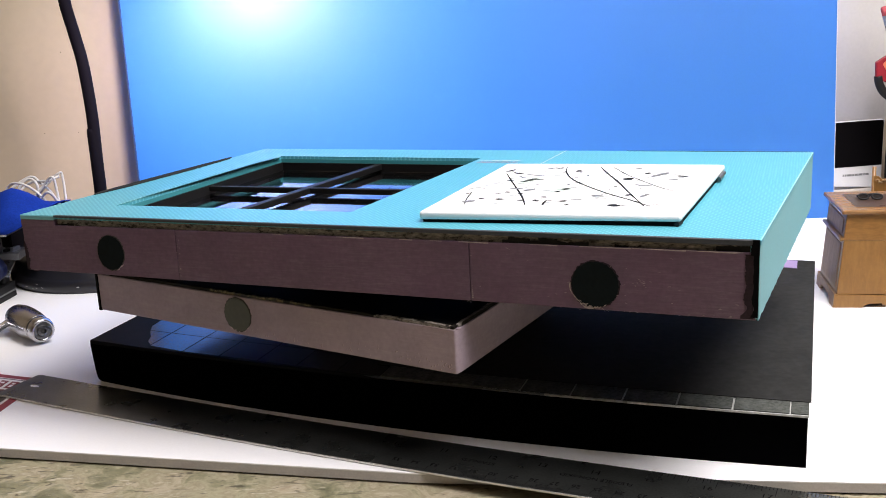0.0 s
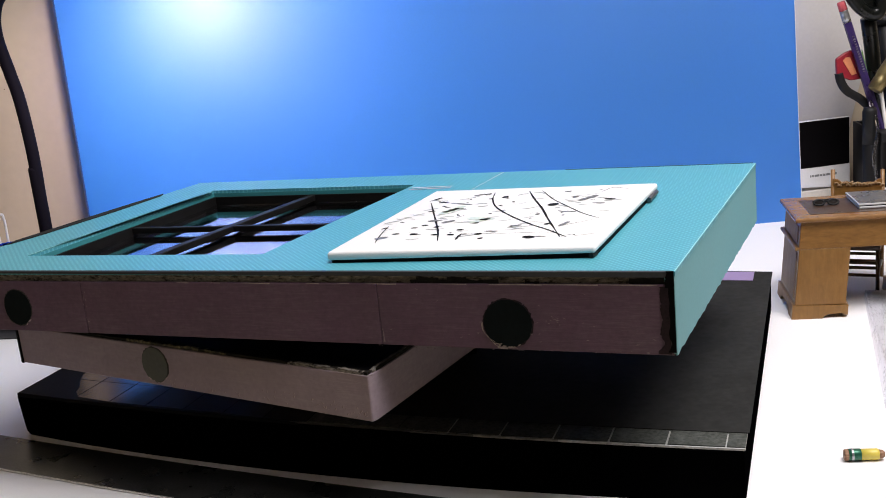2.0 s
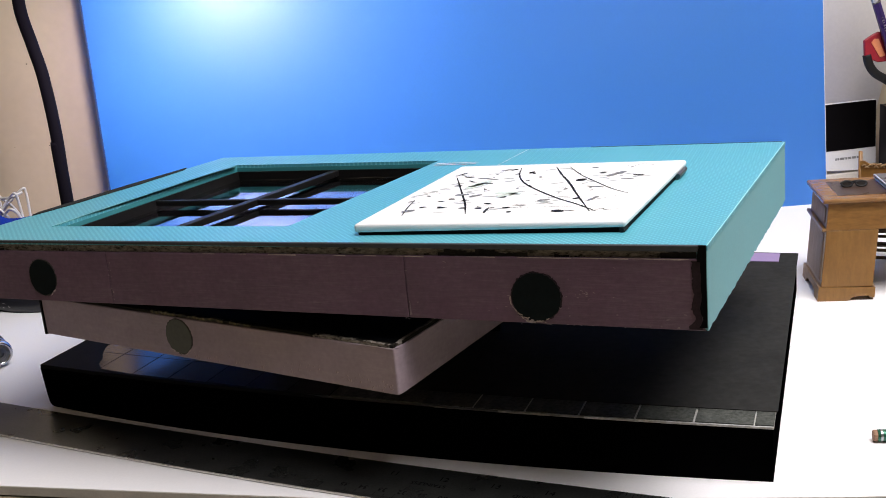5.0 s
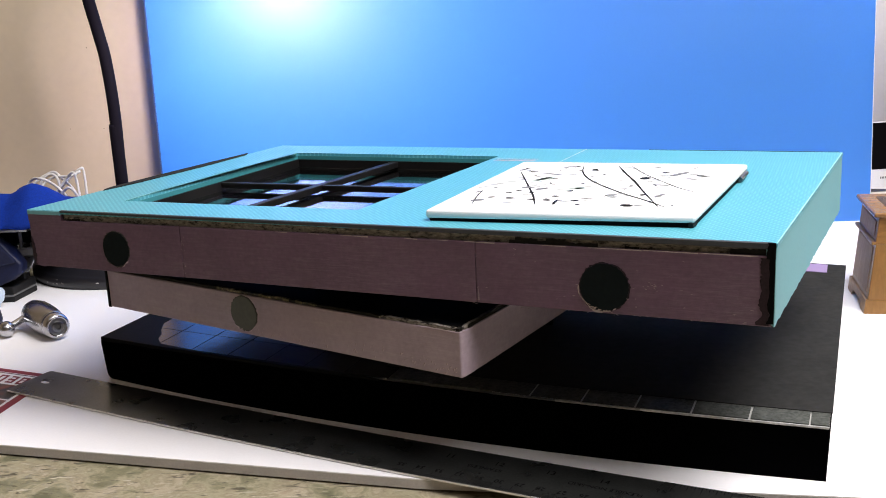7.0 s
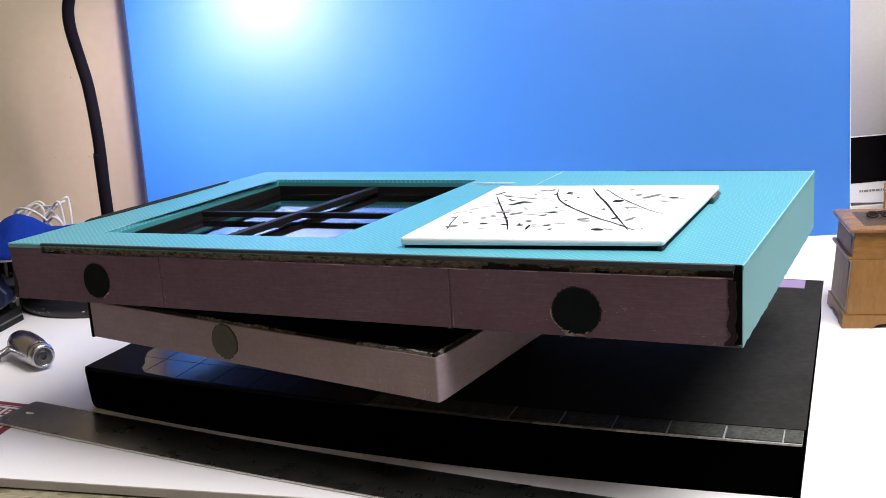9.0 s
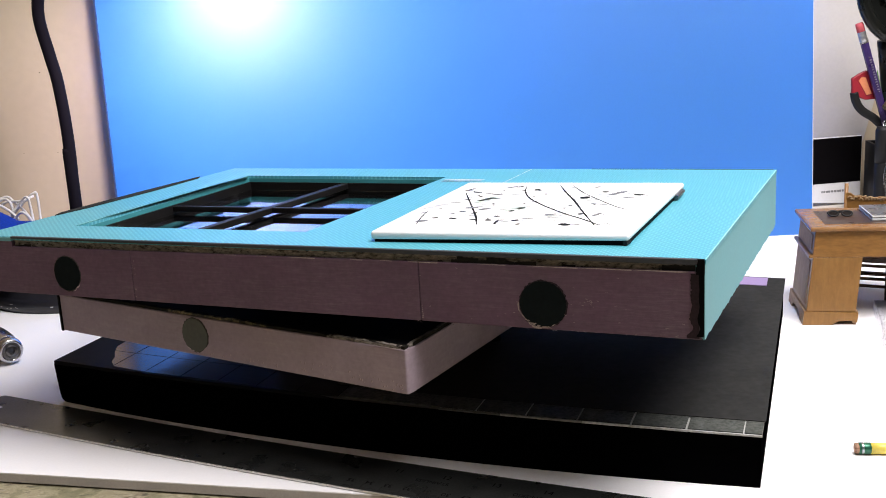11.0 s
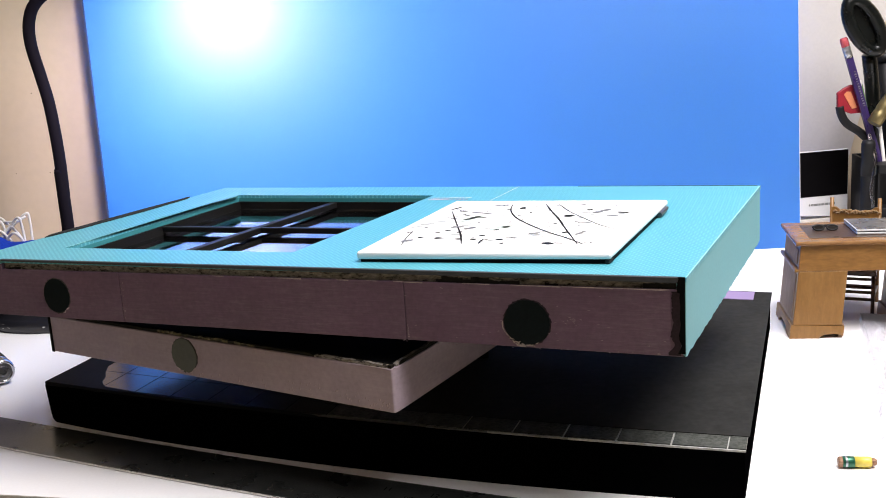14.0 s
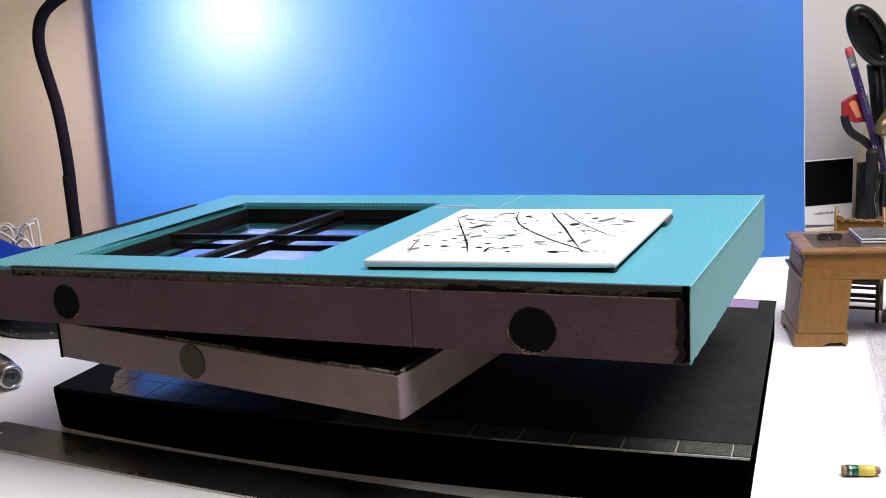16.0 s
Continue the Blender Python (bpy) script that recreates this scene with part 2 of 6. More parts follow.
TORN = blotched("torn_brown_board", [(0.34, (0.010, 0.009, 0.008)), (0.42, (0.06, 0.052, 0.044)), (0.46, (0.17, 0.150, 0.128)), (0.56, (0.235, 0.212, 0.187)), (0.66, (0.36, 0.33, 0.30))], 700, 0.9, 0.8, 9.0, 0.3, 0.68, (0.4, 0.4, 1.1))
GREY_EDGE = surf("grey_board_edge", (0.032, 0.036, 0.042), 0.6, 0, 0.3, 40, 600, 0.1)
RUBBED = surf("rubbed_dark_paint", (0.022, 0.012, 0.017), 0.6, 0, 0.4, 200, 900, 0.2, 0.2)
SMEAR = surf("greenish_dark_smear", (0.050, 0.046, 0.040), 0.7, 0, 0.4, 150, 700, 0.2, 0.2)
PLUG_DARK = surf("dark_plug", (0.006, 0.009, 0.010), 0.6, 0, 0.25, 120, 500, 0.15, 0.06)
PLUG_GREY = surf("grey_green_plug", (0.060, 0.066, 0.048), 0.5, 0, 0.2, 120, 500, 0.15)
RAW_SHADED = surf("shaded_raw_board", (0.016, 0.014, 0.011), 0.9, 0, 0.5, 300, 900, 0.5, 0.1)
TORN_GOLD = blotched("torn_tan_board", [(0.40, (0.012, 0.011, 0.008)), (0.49, (0.035, 0.032, 0.018)), (0.56, (0.15, 0.12, 0.06)), (0.68, (0.30, 0.25, 0.15))], 300, 0.9, 0.8, 8.0, 0.9, 0.65)
CHIP_OR_GLINT = surf("chipped_or_glinting_edge", (0.33, 0.27, 0.25), 0.8, 0, 0.35, 300, 900, 0.3)
SLATE_MATT = surf("lit_matt_slate_tile", (0.075, 0.080, 0.072), 0.7, 0, 0.6, 160, 600, 0.3, 0.05)
SHADED_EDGING = surf("shaded_edging", (0.22, 0.22, 0.21), 0.7, 0, 0.5, 160, 600, 0.2)
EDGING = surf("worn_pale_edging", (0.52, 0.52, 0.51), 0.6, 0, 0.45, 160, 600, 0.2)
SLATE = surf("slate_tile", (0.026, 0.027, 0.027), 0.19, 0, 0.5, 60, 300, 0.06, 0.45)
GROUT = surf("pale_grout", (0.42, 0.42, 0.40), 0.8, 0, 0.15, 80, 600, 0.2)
SHADED_GROUT = surf("shaded_grout", (0.055, 0.057, 0.060), 0.8, 0, 0.2, 80, 600, 0.2)
LILAC = surf("lilac_paper", (0.30, 0.22, 0.40), 0.7, 0, 0.05, 30, 600, 0.05)
CANVAS = surf("white_canvas", (0.84, 0.84, 0.84), 0.7, 0, 0.03, 60, 1400, 0.35)
INK = surf("black_paint", (0.006, 0.006, 0.006), 0.7, 0, 0.2, 300, 900, 0.1, 0.15)
GREY_WASH = surf("grey_paint", (0.40, 0.43, 0.42), 0.6, 0, 0.3, 300, 900, 0.2)
GREEN_WASH = surf("green_paint", (0.56, 0.65, 0.60), 0.6, 0, 0.25, 300, 900, 0.2)
FRAME_BLACK = surf("black_window_frame", (0.0045, 0.004, 0.004), 0.55, 0, 0.2, 60, 500, 0.1, 0.25)
GLASS = clear("window_pane_acrylic", (0.96, 0.97, 1.0), 0.02)
CLEAR = clear("clear_plastic", (0.97, 0.97, 0.98), 0.06, 1.45)
MILKY = clear("milky_plastic", (0.50, 0.50, 0.54), 0.30, 1.35)
STEEL = surf("steel_rule", (0.150, 0.158, 0.150), 0.29, 0.9, 0.35, 60, 900, 0.05, stretch=(1, 1, 1))
HIGHLIGHT_STEEL = surf("steel_highlight", (0.72, 0.70, 0.66), 0.4, 0.35, 0.15, 60, 900, 0.02)
ENGRAVED = surf("engraved_black", (0.005, 0.005, 0.005), 0.6, 0, 0.2, 100, 900, 0, 0.1)
DARK_STEEL = surf("dark_steel", (0.16, 0.16, 0.165), 0.3, 1.0, 0.2, 200, 900, 0.05)
CHROME = surf("chrome", (0.50, 0.50, 0.52), 0.24, 1.0, 0.08, 60, 400, 0.01)
LAMP_BLACK = surf("black_lamp_enamel", (0.012, 0.012, 0.016), 0.35, 0, 0.2, 60, 500, 0.04)
NECK_BLACK = surf("black_lamp_sleeve", (0.005, 0.004, 0.008), 0.8, 0, 0.15, 90, 700, 0.1, 0.12)
OAK = wood("honey_oak", (0.215, 0.105, 0.026), (0.255, 0.128, 0.034), 70, 0.34, (7, 7, 1))
OAK_TOP = wood("honey_oak_top", (0.20, 0.095, 0.034), (0.28, 0.145, 0.052), 70, 0.22, (1, 8, 8))
OAK_FRONT = wood("honey_oak_front", (0.19, 0.088, 0.021), (0.265, 0.130, 0.034), 60, 0.32, (1, 8, 8))
LEATHER = surf("dark_brown_leather", (0.050, 0.027, 0.017), 0.3, 0, 0.2, 90, 700, 0.1)
GLOSS_BLACK = surf("gloss_black_plastic", (0.004, 0.005, 0.0045), 0.28, 0, 0.2, 60, 500, 0.03, 0.35)
OAK_DARK = wood("dark_oak", (0.05, 0.022, 0.010), (0.10, 0.045, 0.018), 60, 0.4, (2, 2, 8))
SILVER = surf("silver_plastic", (0.42, 0.43, 0.45), 0.28, 0.85, 0.05, 60, 600, 0.02)
GREY_PLASTIC = surf("grey_plastic", (0.075, 0.075, 0.08), 0.35, 0, 0.3, 80, 500, 0.05)
DARK_PLASTIC = surf("dark_plastic", (0.007, 0.007, 0.008), 0.55, 0, 0.25, 50, 500, 0.06, 0.3)
BLUE_CLOTH = surf("royal_blue_cloth", (0.006, 0.034, 0.30), 0.9, 0, 0.25, 60, 700, 0.4, 0.15)
NAVY_CLOTH = surf("navy_cloth", (0.003, 0.006, 0.032), 0.5, 0, 0.3, 60, 500, 0.3, 0.35)
PALE_BLUE = surf("pale_blue_film", (0.52, 0.62, 0.72), 0.3, 0, 0.15, 60, 400, 0.2)
WHITE_PLASTIC = surf("white_plastic", (0.74, 0.72, 0.68), 0.4, 0, 0.06, 60, 600, 0.02)
CARD_RED = surf("dark_red_print", (0.22, 0.015, 0.03), 0.5, 0, 0.1, 40, 600, 0.02)
CARD_WHITE = surf("white_print", (0.75, 0.74, 0.74), 0.5, 0, 0.04, 40, 600, 0.02)
CARD_GREY = blotched("grey_photo_print", [(0.35, (0.03, 0.03, 0.035)), (0.5, (0.12, 0.12, 0.13)), (0.68, (0.30, 0.30, 0.31))], 90, 0.4, 0.02)
CARD_DARK = blotched("dark_photo_print", [(0.35, (0.02, 0.015, 0.015)), (0.5, (0.07, 0.06, 0.06)), (0.62, (0.20, 0.05, 0.03)), (0.75, (0.30, 0.28, 0.27))], 60, 0.4, 0.02)
PRINT_BLACK = surf("black_print", (0.003, 0.0025, 0.003), 0.6, 0, 0.2, 30, 500, 0.02, 0.05)
PRINT_GREY = surf("grey_print", (0.20, 0.20, 0.20), 0.6, 0, 0.1, 100, 600, 0.02)
YELLOW = surf("yellow_lacquer", (0.70, 0.57, 0.10), 0.35, 0, 0.08, 80, 600, 0.03)
GREEN_FOIL = surf("green_foil", (0.02, 0.12, 0.07), 0.3, 0.4, 0.3, 200, 600, 0.05)
RAW_WOOD = wood("raw_pencil_wood", (0.22, 0.11, 0.06), (0.40, 0.24, 0.15), 120, 0.7)
PURPLE_LACQUER = surf("purple_lacquer", (0.035, 0.018, 0.10), 0.3, 0, 0.1, 100, 600, 0.02)
PINK = surf("pink_rubber", (0.55, 0.09, 0.11), 0.7, 0, 0.12, 120, 600, 0.1)
RED = surf("red_plastic", (0.26, 0.008, 0.020), 0.4, 0, 0.2, 80, 600, 0.04)
BRASS = surf("aged_brass", (0.23, 0.185, 0.085), 0.42, 0.85, 0.2, 100, 600, 0.08)
GREEN_STEM = surf("green_plastic", (0.10, 0.22, 0.05), 0.5, 0, 0.15, 80, 600, 0.05)

# ---- building helpers ----


def part(name, bm, material, parent=None, label="", smooth=False):
    me = bpy.data.meshes.new(name)
    bmesh.ops.recalc_face_normals(bm, faces=bm.faces)
    bm.to_mesh(me)
    bm.free()
    for mt in material if isinstance(material, (list, tuple)) else (material,):
        me.materials.append(mt)
    if smooth:
        for p in me.polygons:
            p.use_smooth = True
    ob = new(name, me)
    if parent:
        ob.parent = parent
    if label:
        tagged(ob, label)
    return ob


def thing(name, at, label, category, group="", kind=""):
    ob = new(name)
    ob.empty_display_size = 0.01
    ob.location = at
    bpy.context.view_layer.update()
    return tagged(ob, label, category, group, kind)


def under(ob, parent):
    """Hang a world-built mesh under an Empty without moving it."""
    ob.parent = parent
    ob.matrix_parent_inverse = Matrix.Translation(parent.location).inverted()
    return ob


def slab_mesh(bottom, top, bevel=0.0, segments=2):
    """A closed solid between two rings of points."""
    bm = bmesh.new()
    a = [bm.verts.new(p) for p in bottom]
    b = [bm.verts.new(p) for p in top]
    n = len(a)
    bm.faces.new(a)
    bm.faces.new(b)
    for i in range(n):
        bm.faces.new((a[i], a[(i + 1) % n], b[(i + 1) % n], b[i]))
    bmesh.ops.recalc_face_normals(bm, faces=bm.faces)
    if bevel:
        bmesh.ops.bevel(bm, geom=bm.edges[:], offset=bevel, segments=segments, affect="EDGES", profile=0.5)
    return bm


def prism(ring, z0, z1, bevel=0.0, segments=2):
    return slab_mesh([(x, y, z0) for x, y in ring], [(x, y, z1) for x, y in ring], bevel, segments)


def brick(m, sx, sy, sz, bevel=0.0, segments=2):
    """A box whose base centre is the pose m."""
    x, y = sx / 2, sy / 2
    ring = [(-x, -y), (x, -y), (x, y), (-x, y)]
    bm = prism(ring, 0, sz, bevel, segments)
    bmesh.ops.transform(bm, matrix=m, verts=bm.verts)
    return bm


def lathe(m, profile, steps=32):
    """Turned shape: (radius, height) along the pose's z."""
    bm = bmesh.new()
    rings = []
    for r, h in profile:
        rings.append([bm.verts.new((r * math.cos(k * math.tau / steps), r * math.sin(k * math.tau / steps), h)) for k in range(steps)] if r > 1e-6 else [bm.verts.new((0, 0, h))])
    for a, b in zip(rings, rings[1:]):
        for k in range(steps):
            quad = [a[k % len(a)], a[(k + 1) % len(a)], b[(k + 1) % len(b)], b[k % len(b)]]
            quad = list(dict.fromkeys(quad))
            if len(quad) > 2:
                bm.faces.new(quad)
    for ring in (rings[0], rings[-1]):
        if len(ring) > 2:
            bm.faces.new(ring)
    bmesh.ops.transform(bm, matrix=m, verts=bm.verts)
    return bm


def spline(points, per=8):
    pts = [Vector(p) for p in points]
    pts = [2 * pts[0] - pts[1], *pts, 2 * pts[-1] - pts[-2]]
    out = []
    for a, b, c, d in zip(pts, pts[1:], pts[2:], pts[3:]):
        for k in range(per):
            t = k / per
            out.append(0.5 * (2 * b + (c - a) * t + (2 * a - 5 * b + 4 * c - d) * t * t + (3 * b - a - 3 * c + d) * t ** 3))
    return out + [pts[-2]]


def tube(points, radius, steps=12, per=8, bm=None, taper=None):
    bm = bm or bmesh.new()
    path = spline(points, per) if per > 1 else [Vector(p) for p in points]
    side = None
    rings = []
    for i, p in enumerate(path):
        way = (path[min(i + 1, len(path) - 1)] - path[max(i - 1, 0)]).normalized()
        if side is None:
            side = way.orthogonal().normalized()
        side = (side - way * side.dot(way)).normalized()
        up = way.cross(side)
        r = radius if taper is None else radius * taper(i / (len(path) - 1))
        rings.append([bm.verts.new(p + r * (math.cos(k * math.tau / steps) * side + math.sin(k * math.tau / steps) * up)) for k in range(steps)])
    for a, b in zip(rings, rings[1:]):
        for k in range(steps):
            bm.faces.new((a[k], a[(k + 1) % steps], b[(k + 1) % steps], b[k]))
    bm.faces.new(rings[0])
    bm.faces.new(rings[-1])
    return bm


def ribbon(points, width, lift=0.0, bm=None, ends=0.25):
    """A flat stroke of paint lying on a level surface."""
    bm = bm or bmesh.new()
    path = spline(points, 6)
    last = None
    for i, p in enumerate(path):
        way = path[min(i + 1, len(path) - 1)] - path[max(i - 1, 0)]
        s = Vector((-way.y, way.x, 0)).normalized()
        f = i / (len(path) - 1)
        w = width * (ends + (1 - ends) * math.sin(math.pi * min(max(f, 0.02), 0.98)) ** 0.5) / 2 * (0.8 + 0.4 * noise.noise(p * 400))
        pair = (bm.verts.new(p + s * w + Vector((0, 0, lift))), bm.verts.new(p - s * w + Vector((0, 0, lift))))
        if last:
            bm.faces.new((last[0], last[1], pair[1], pair[0]))
        last = pair
    return bm


def bilinear(c):
    """Place on a level four-cornered sheet: front left, front right, back right, back left."""
    a, b, d, e = (Vector((*p, 0)) for p in c)

    def at(u, v, z=0.0):
        p = a * ((1 - u) * (1 - v)) + b * (u * (1 - v)) + d * (u * v) + e * ((1 - u) * v)
        return Vector((p.x, p.y, z))

    return at


def patch(at, u0, u1, v0, v1):
    return [tuple(at(u, v))[:2] for u, v in ((u0, v0), (u1, v0), (u1, v1), (u0, v1))]


# ---- room, counter and board ----


def room():
    def wall(name, ring, z0, z1, mt, kind="structure"):
        return tagged(part(name, prism(ring, z0, z1), mt), kind=kind)

    north = wall("wall_north", [(-1.3, 0.985), (1.6, 0.985), (1.6, 1.17), (-1.3, 1.17)], -0.9, 1.7, WALL)
    for x, z, r in ((-0.344, 0.179, 0.00055), (-0.369, 0.105, 0.0003), (-0.337, 0.104, 0.0004)):
        hole_mark = part("pinhole", lathe(Matrix.Translation((x, 0.9848, z)) @ Matrix.Rotation(radians(90), 4, "X"), [(r, 0), (r * 0.7, 0.0002), (0, 0.0002)], 8), FELT, None, "small dark pinhole")
        under(hole_mark, north)
    wall("wall_south", [(-1.3, -1.7), (1.6, -1.7), (1.6, -1.6), (-1.3, -1.6)], -0.9, 1.7, WALL)
    wall("wall_west", [(-1.4, -1.7), (-1.3, -1.7), (-1.3, 1.17), (-1.4, 1.17)], -0.9, 1.7, WALL)
    wall("wall_east", [(1.6, -1.7), (1.7, -1.7), (1.7, 1.17), (1.6, 1.17)], -0.9, 1.7, WALL_PALE)
    wall("floor", [(-1.4, -1.7), (1.7, -1.7), (1.7, 1.17), (-1.4, 1.17)], -1.0, -0.9, WALL)
    wall("ceiling", [(-1.4, -1.7), (1.7, -1.7), (1.7, 1.17), (-1.4, 1.17)], 1.7, 1.8, WALL_PALE)
    c = prism([(-1.29, 0.02), (1.59, 0.02), (1.59, 0.984), (-1.29, 0.984)], -0.036, -0.006, 0.004)
    tagged(part("counter", c, COUNTER), "mottled green and tan stone-pattern worktop", "worktop", kind="structure")
    s = prism([(-1.29, 0.10), (1.59, 0.10), (1.59, 0.984), (-1.29, 0.984)], -0.9, -0.0365)
    tagged(part("counter_base", s, WALL_PALE), kind="structure")


room()

BOARD = [(-0.56, 0.585), (-0.2378, 0.506), (-0.0188, 0.4535), (0.1841, 0.4225), (0.62, 0.372), (0.66, 0.982), (-0.56, 0.982)]
board = thing("foam_board", (0, 0.7, -0.006), "large white foam board with a grey cut edge on the worktop", "board")
under(part("core", prism(BOARD, -0.0050, -0.0006), FOAM_EDGE), board)
# Black inset layer stands in for the shadow line below the board.
under(part("shadow_line", prism([(x * 0.996, y + (0.0016 if y < 0.9 else -0.0016)) for x, y in BOARD], -0.0059, -0.0050), BLACK, None, "black inset strip standing in for the shadow line under the board"), board)
under(part("facing", prism(BOARD, -0.0006, 0.0), FOAM), board)

# ---- backdrop ----
LEFT_FOOT, LEFT_LEAN = -0.2703, -0.019


def backdrop():
    bm = bmesh.new()
    n, m, grid = 24, 12, []
    for j in range(m + 1):
        z = 0.46 * j / m
        row = []
        for i in range(n + 1):
            f = i / n
            left, right = LEFT_FOOT + LEFT_LEAN * z, 0.3582 + 0.009 * z
            row.append(bm.verts.new((left + (right - left) * f, 0.932 + 0.004 * math.sin(math.pi * f) + 0.09 * z, z)))
        grid.append(row)
    for a, b in zip(grid, grid[1:]):
        for i in range(n):
            bm.faces.new((a[i], a[i + 1], b[i + 1], b[i]))
    bmesh.ops.solidify(bm, geom=bm.faces[:], thickness=-0.003)
    t = thing("backdrop_card", (0.04, 0.932, 0.0), "large smooth blue poster board standing behind the set", "backdrop board")
    under(part("sheet", bm, BLUE, smooth=False), t)
    # Left edge is dark blue: the card's shadow line is in its colour.
    for lab, x0, x1, x2, x3 in (("cut edge darkened with the card's shadow line", LEFT_FOOT - 0.0013, LEFT_FOOT - 0.0001, LEFT_FOOT - 0.0001 + LEFT_LEAN * 0.46, LEFT_FOOT - 0.0013 + LEFT_LEAN * 0.46), ("pale cut edge", 0.3583, 0.3588, 0.3588 + 0.009 * 0.46, 0.3583 + 0.009 * 0.46)):
        low, high = [(x0, 0.9318), (x1, 0.9318), (x1, 0.9352), (x0, 0.9352)], [(x3, 0.9732), (x2, 0.9732), (x2, 0.9766), (x3, 0.9766)]
        under(part("cut_edge", slab_mesh([(*p, 0.0) for p in low], [(*p, 0.46) for p in high]), CARD_EDGE if x0 < 0 else CARD_WHITE, None, lab), t)


backdrop()

# ---- floor base with tiles ----
BT = 0.0255
BASE = [(-0.2135, 0.5985), (0.1618, 0.4396), (0.2557, 0.6975), (-0.1205, 0.858)]
flat_base = bilinear(BASE)


def base_at(u, v, z=0.0):
    """Place on the base, whose front edge swells a little towards the middle."""
    return flat_base(u, v, z) + Vector((-0.39, -0.92, 0)) * 0.0085 * 4 * u * (1 - u) * max(0.0, 1 - v) ** 2


def base_band(u0, u1, v0, v1, steps=16):
    us = [u0 + (u1 - u0) * k / steps for k in range(steps + 1)]
    return [tuple(base_at(u, v0))[:2] for u in us] + [tuple(base_at(u, v1))[:2] for u in reversed(us)]




def floor_base():
    t = thing("miniature_floor_base", base_at(0.5, 0.5, 0.0), "thick black miniature floor with a slate tile border and black paper", "floor panel")
    band = base_band(-0.004, 1.0, 0.0, 1.0)

    def ring(z, lean):
        """The outline at height z: the front bows out and the short left end leans in towards the foot."""
        points = []
        for k, (x, y) in enumerate(band):
            u = k / 16
            push = 0.0045 * 4 * u * (1 - u) * (1 - z / BT) if k <= 16 else 0.0
            inward = lean * max(0.0, 1 - 7 * (u if k <= 16 else (33 - k) / 16))
            points.append((x - 0.39 * push + 0.92 * inward, y - 0.92 * push - 0.39 * inward, z))
        return points

    bm = bmesh.new()
    levels = [[bm.verts.new(p) for p in ring(z, lean)] for z, lean in ((0.0, 0.0052), (0.0008, 0.0036), (0.0024, 0.0024), (0.0055, 0.0018), (0.015, 0.0008), (BT - 0.0022, 0.0), (BT - 0.0014, 0.0004))]
    for low, high in zip(levels, levels[1:]):
        for k in range(len(low)):
            bm.faces.new((low[k], low[(k + 1) % len(low)], high[(k + 1) % len(low)], high[k]))
    bm.faces.new(levels[0])
    bm.faces.new(levels[-1])
    bmesh.ops.recalc_face_normals(bm, faces=bm.faces)
    under(part("body", bm, BLACK_SATIN), t)
    width = (Vector(BASE[1]) - Vector(BASE[0])).length
    e = 0.0012 / width
    # Edging darkens leftwards in steps: the panel's shade is put into its colour.
    for u0, u1, mt in ((0.62, 0.6995, SHADED_GROUT), (0.70, 0.7995, SHADED_EDGING), (0.80, 1.0005, EDGING)):
        under(part("front_edging", prism(base_band(u0, u1, 0.0, 0.0020), BT - 0.0008, BT + 0.0002), mt, None, "worn edging strip with its shade painted in steps"), t)
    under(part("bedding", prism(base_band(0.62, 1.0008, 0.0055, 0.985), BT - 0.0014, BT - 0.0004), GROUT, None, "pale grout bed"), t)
    # Same grout bed, coloured dark for the shade under the panels.
    under(part("bedding", prism(base_band(0.003, 0.6198, 0.0060, 0.985), BT - 0.0014, BT - 0.0004), SHADED_GROUT, None, "grout bed darkened for the panel's shade"), t)
    # tiles of one inch, set from the right end
    du, dv = 0.0256 / width, 0.0256 / 0.2744
    proto = {}
    gap = 0.0005
    rows = [(0.0055, 0.0055 + dv)]
    while rows[-1][1] < 0.9:
        rows.append((rows[-1][1], rows[-1][1] + dv))
    for j, (v0, v1) in enumerate(rows):
        right = 1 - 0.0076 / width
        cells = [(right, 1.0012)]
        while right - du > 0.004:
            cells.append((right - du, right))
            right -= du
        cells.append((0.004, right))
        for i, (u0, u1) in enumerate(cells):
            if u1 - u0 < 0.004 or (j > 0 and u0 > 0.47):
                continue
            a, c = base_at(u0, v0), base_at(u1, v1)
            key = (round(u1 - u0, 4), round(v1 - v0, 4), u0 < 0.45, i if j < 4 or u0 < 0.02 else 0, j if j < 4 else 4)
            at = base_at((u0 + u1) / 2, (v0 + v1) / 2, 0)
            if key not in proto:
                g = gap * (0.5 if u0 < 0.45 else 1)
                ring = []
                for (u, v), sx, sy in (((u0, v0), 1, 1), ((u1, v0), -1, 1), ((u1, v1), -1, -1), ((u0, v1), 1, -1)):
                    p = base_at(u, v) - Vector((at.x, at.y, 0))
                    ring.append((p.x * (1 - 2 * g / 0.0256), p.y * (1 - 2 * g / 0.0256)))
                # Right-hand tiles are matt and paler, with their stronger light in the colour.
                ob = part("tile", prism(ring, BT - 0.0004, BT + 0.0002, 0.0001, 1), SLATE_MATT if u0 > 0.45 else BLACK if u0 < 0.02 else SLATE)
                proto[key] = ob.data
            else:
                ob = new("tile", proto[key])
            ob.location = (at.x, at.y, 0)
            under(ob, t)
    smear = [(-0.0038, -0.0003), (0.10, -0.0003), (0.21, -0.0003), (0.32, -0.0003), (0.47, -0.0003), (0.43, 0.004), (0.38, 0.010), (0.27, 0.013), (0.17, 0.011), (0.105, 0.018), (0.088, 0.040), (0.080, 0.066), (0.066, 0.090), (0.052, 0.125), (0.043, 0.30), (0.032, 0.48), (0.026, 0.80), (-0.0038, 0.80)]
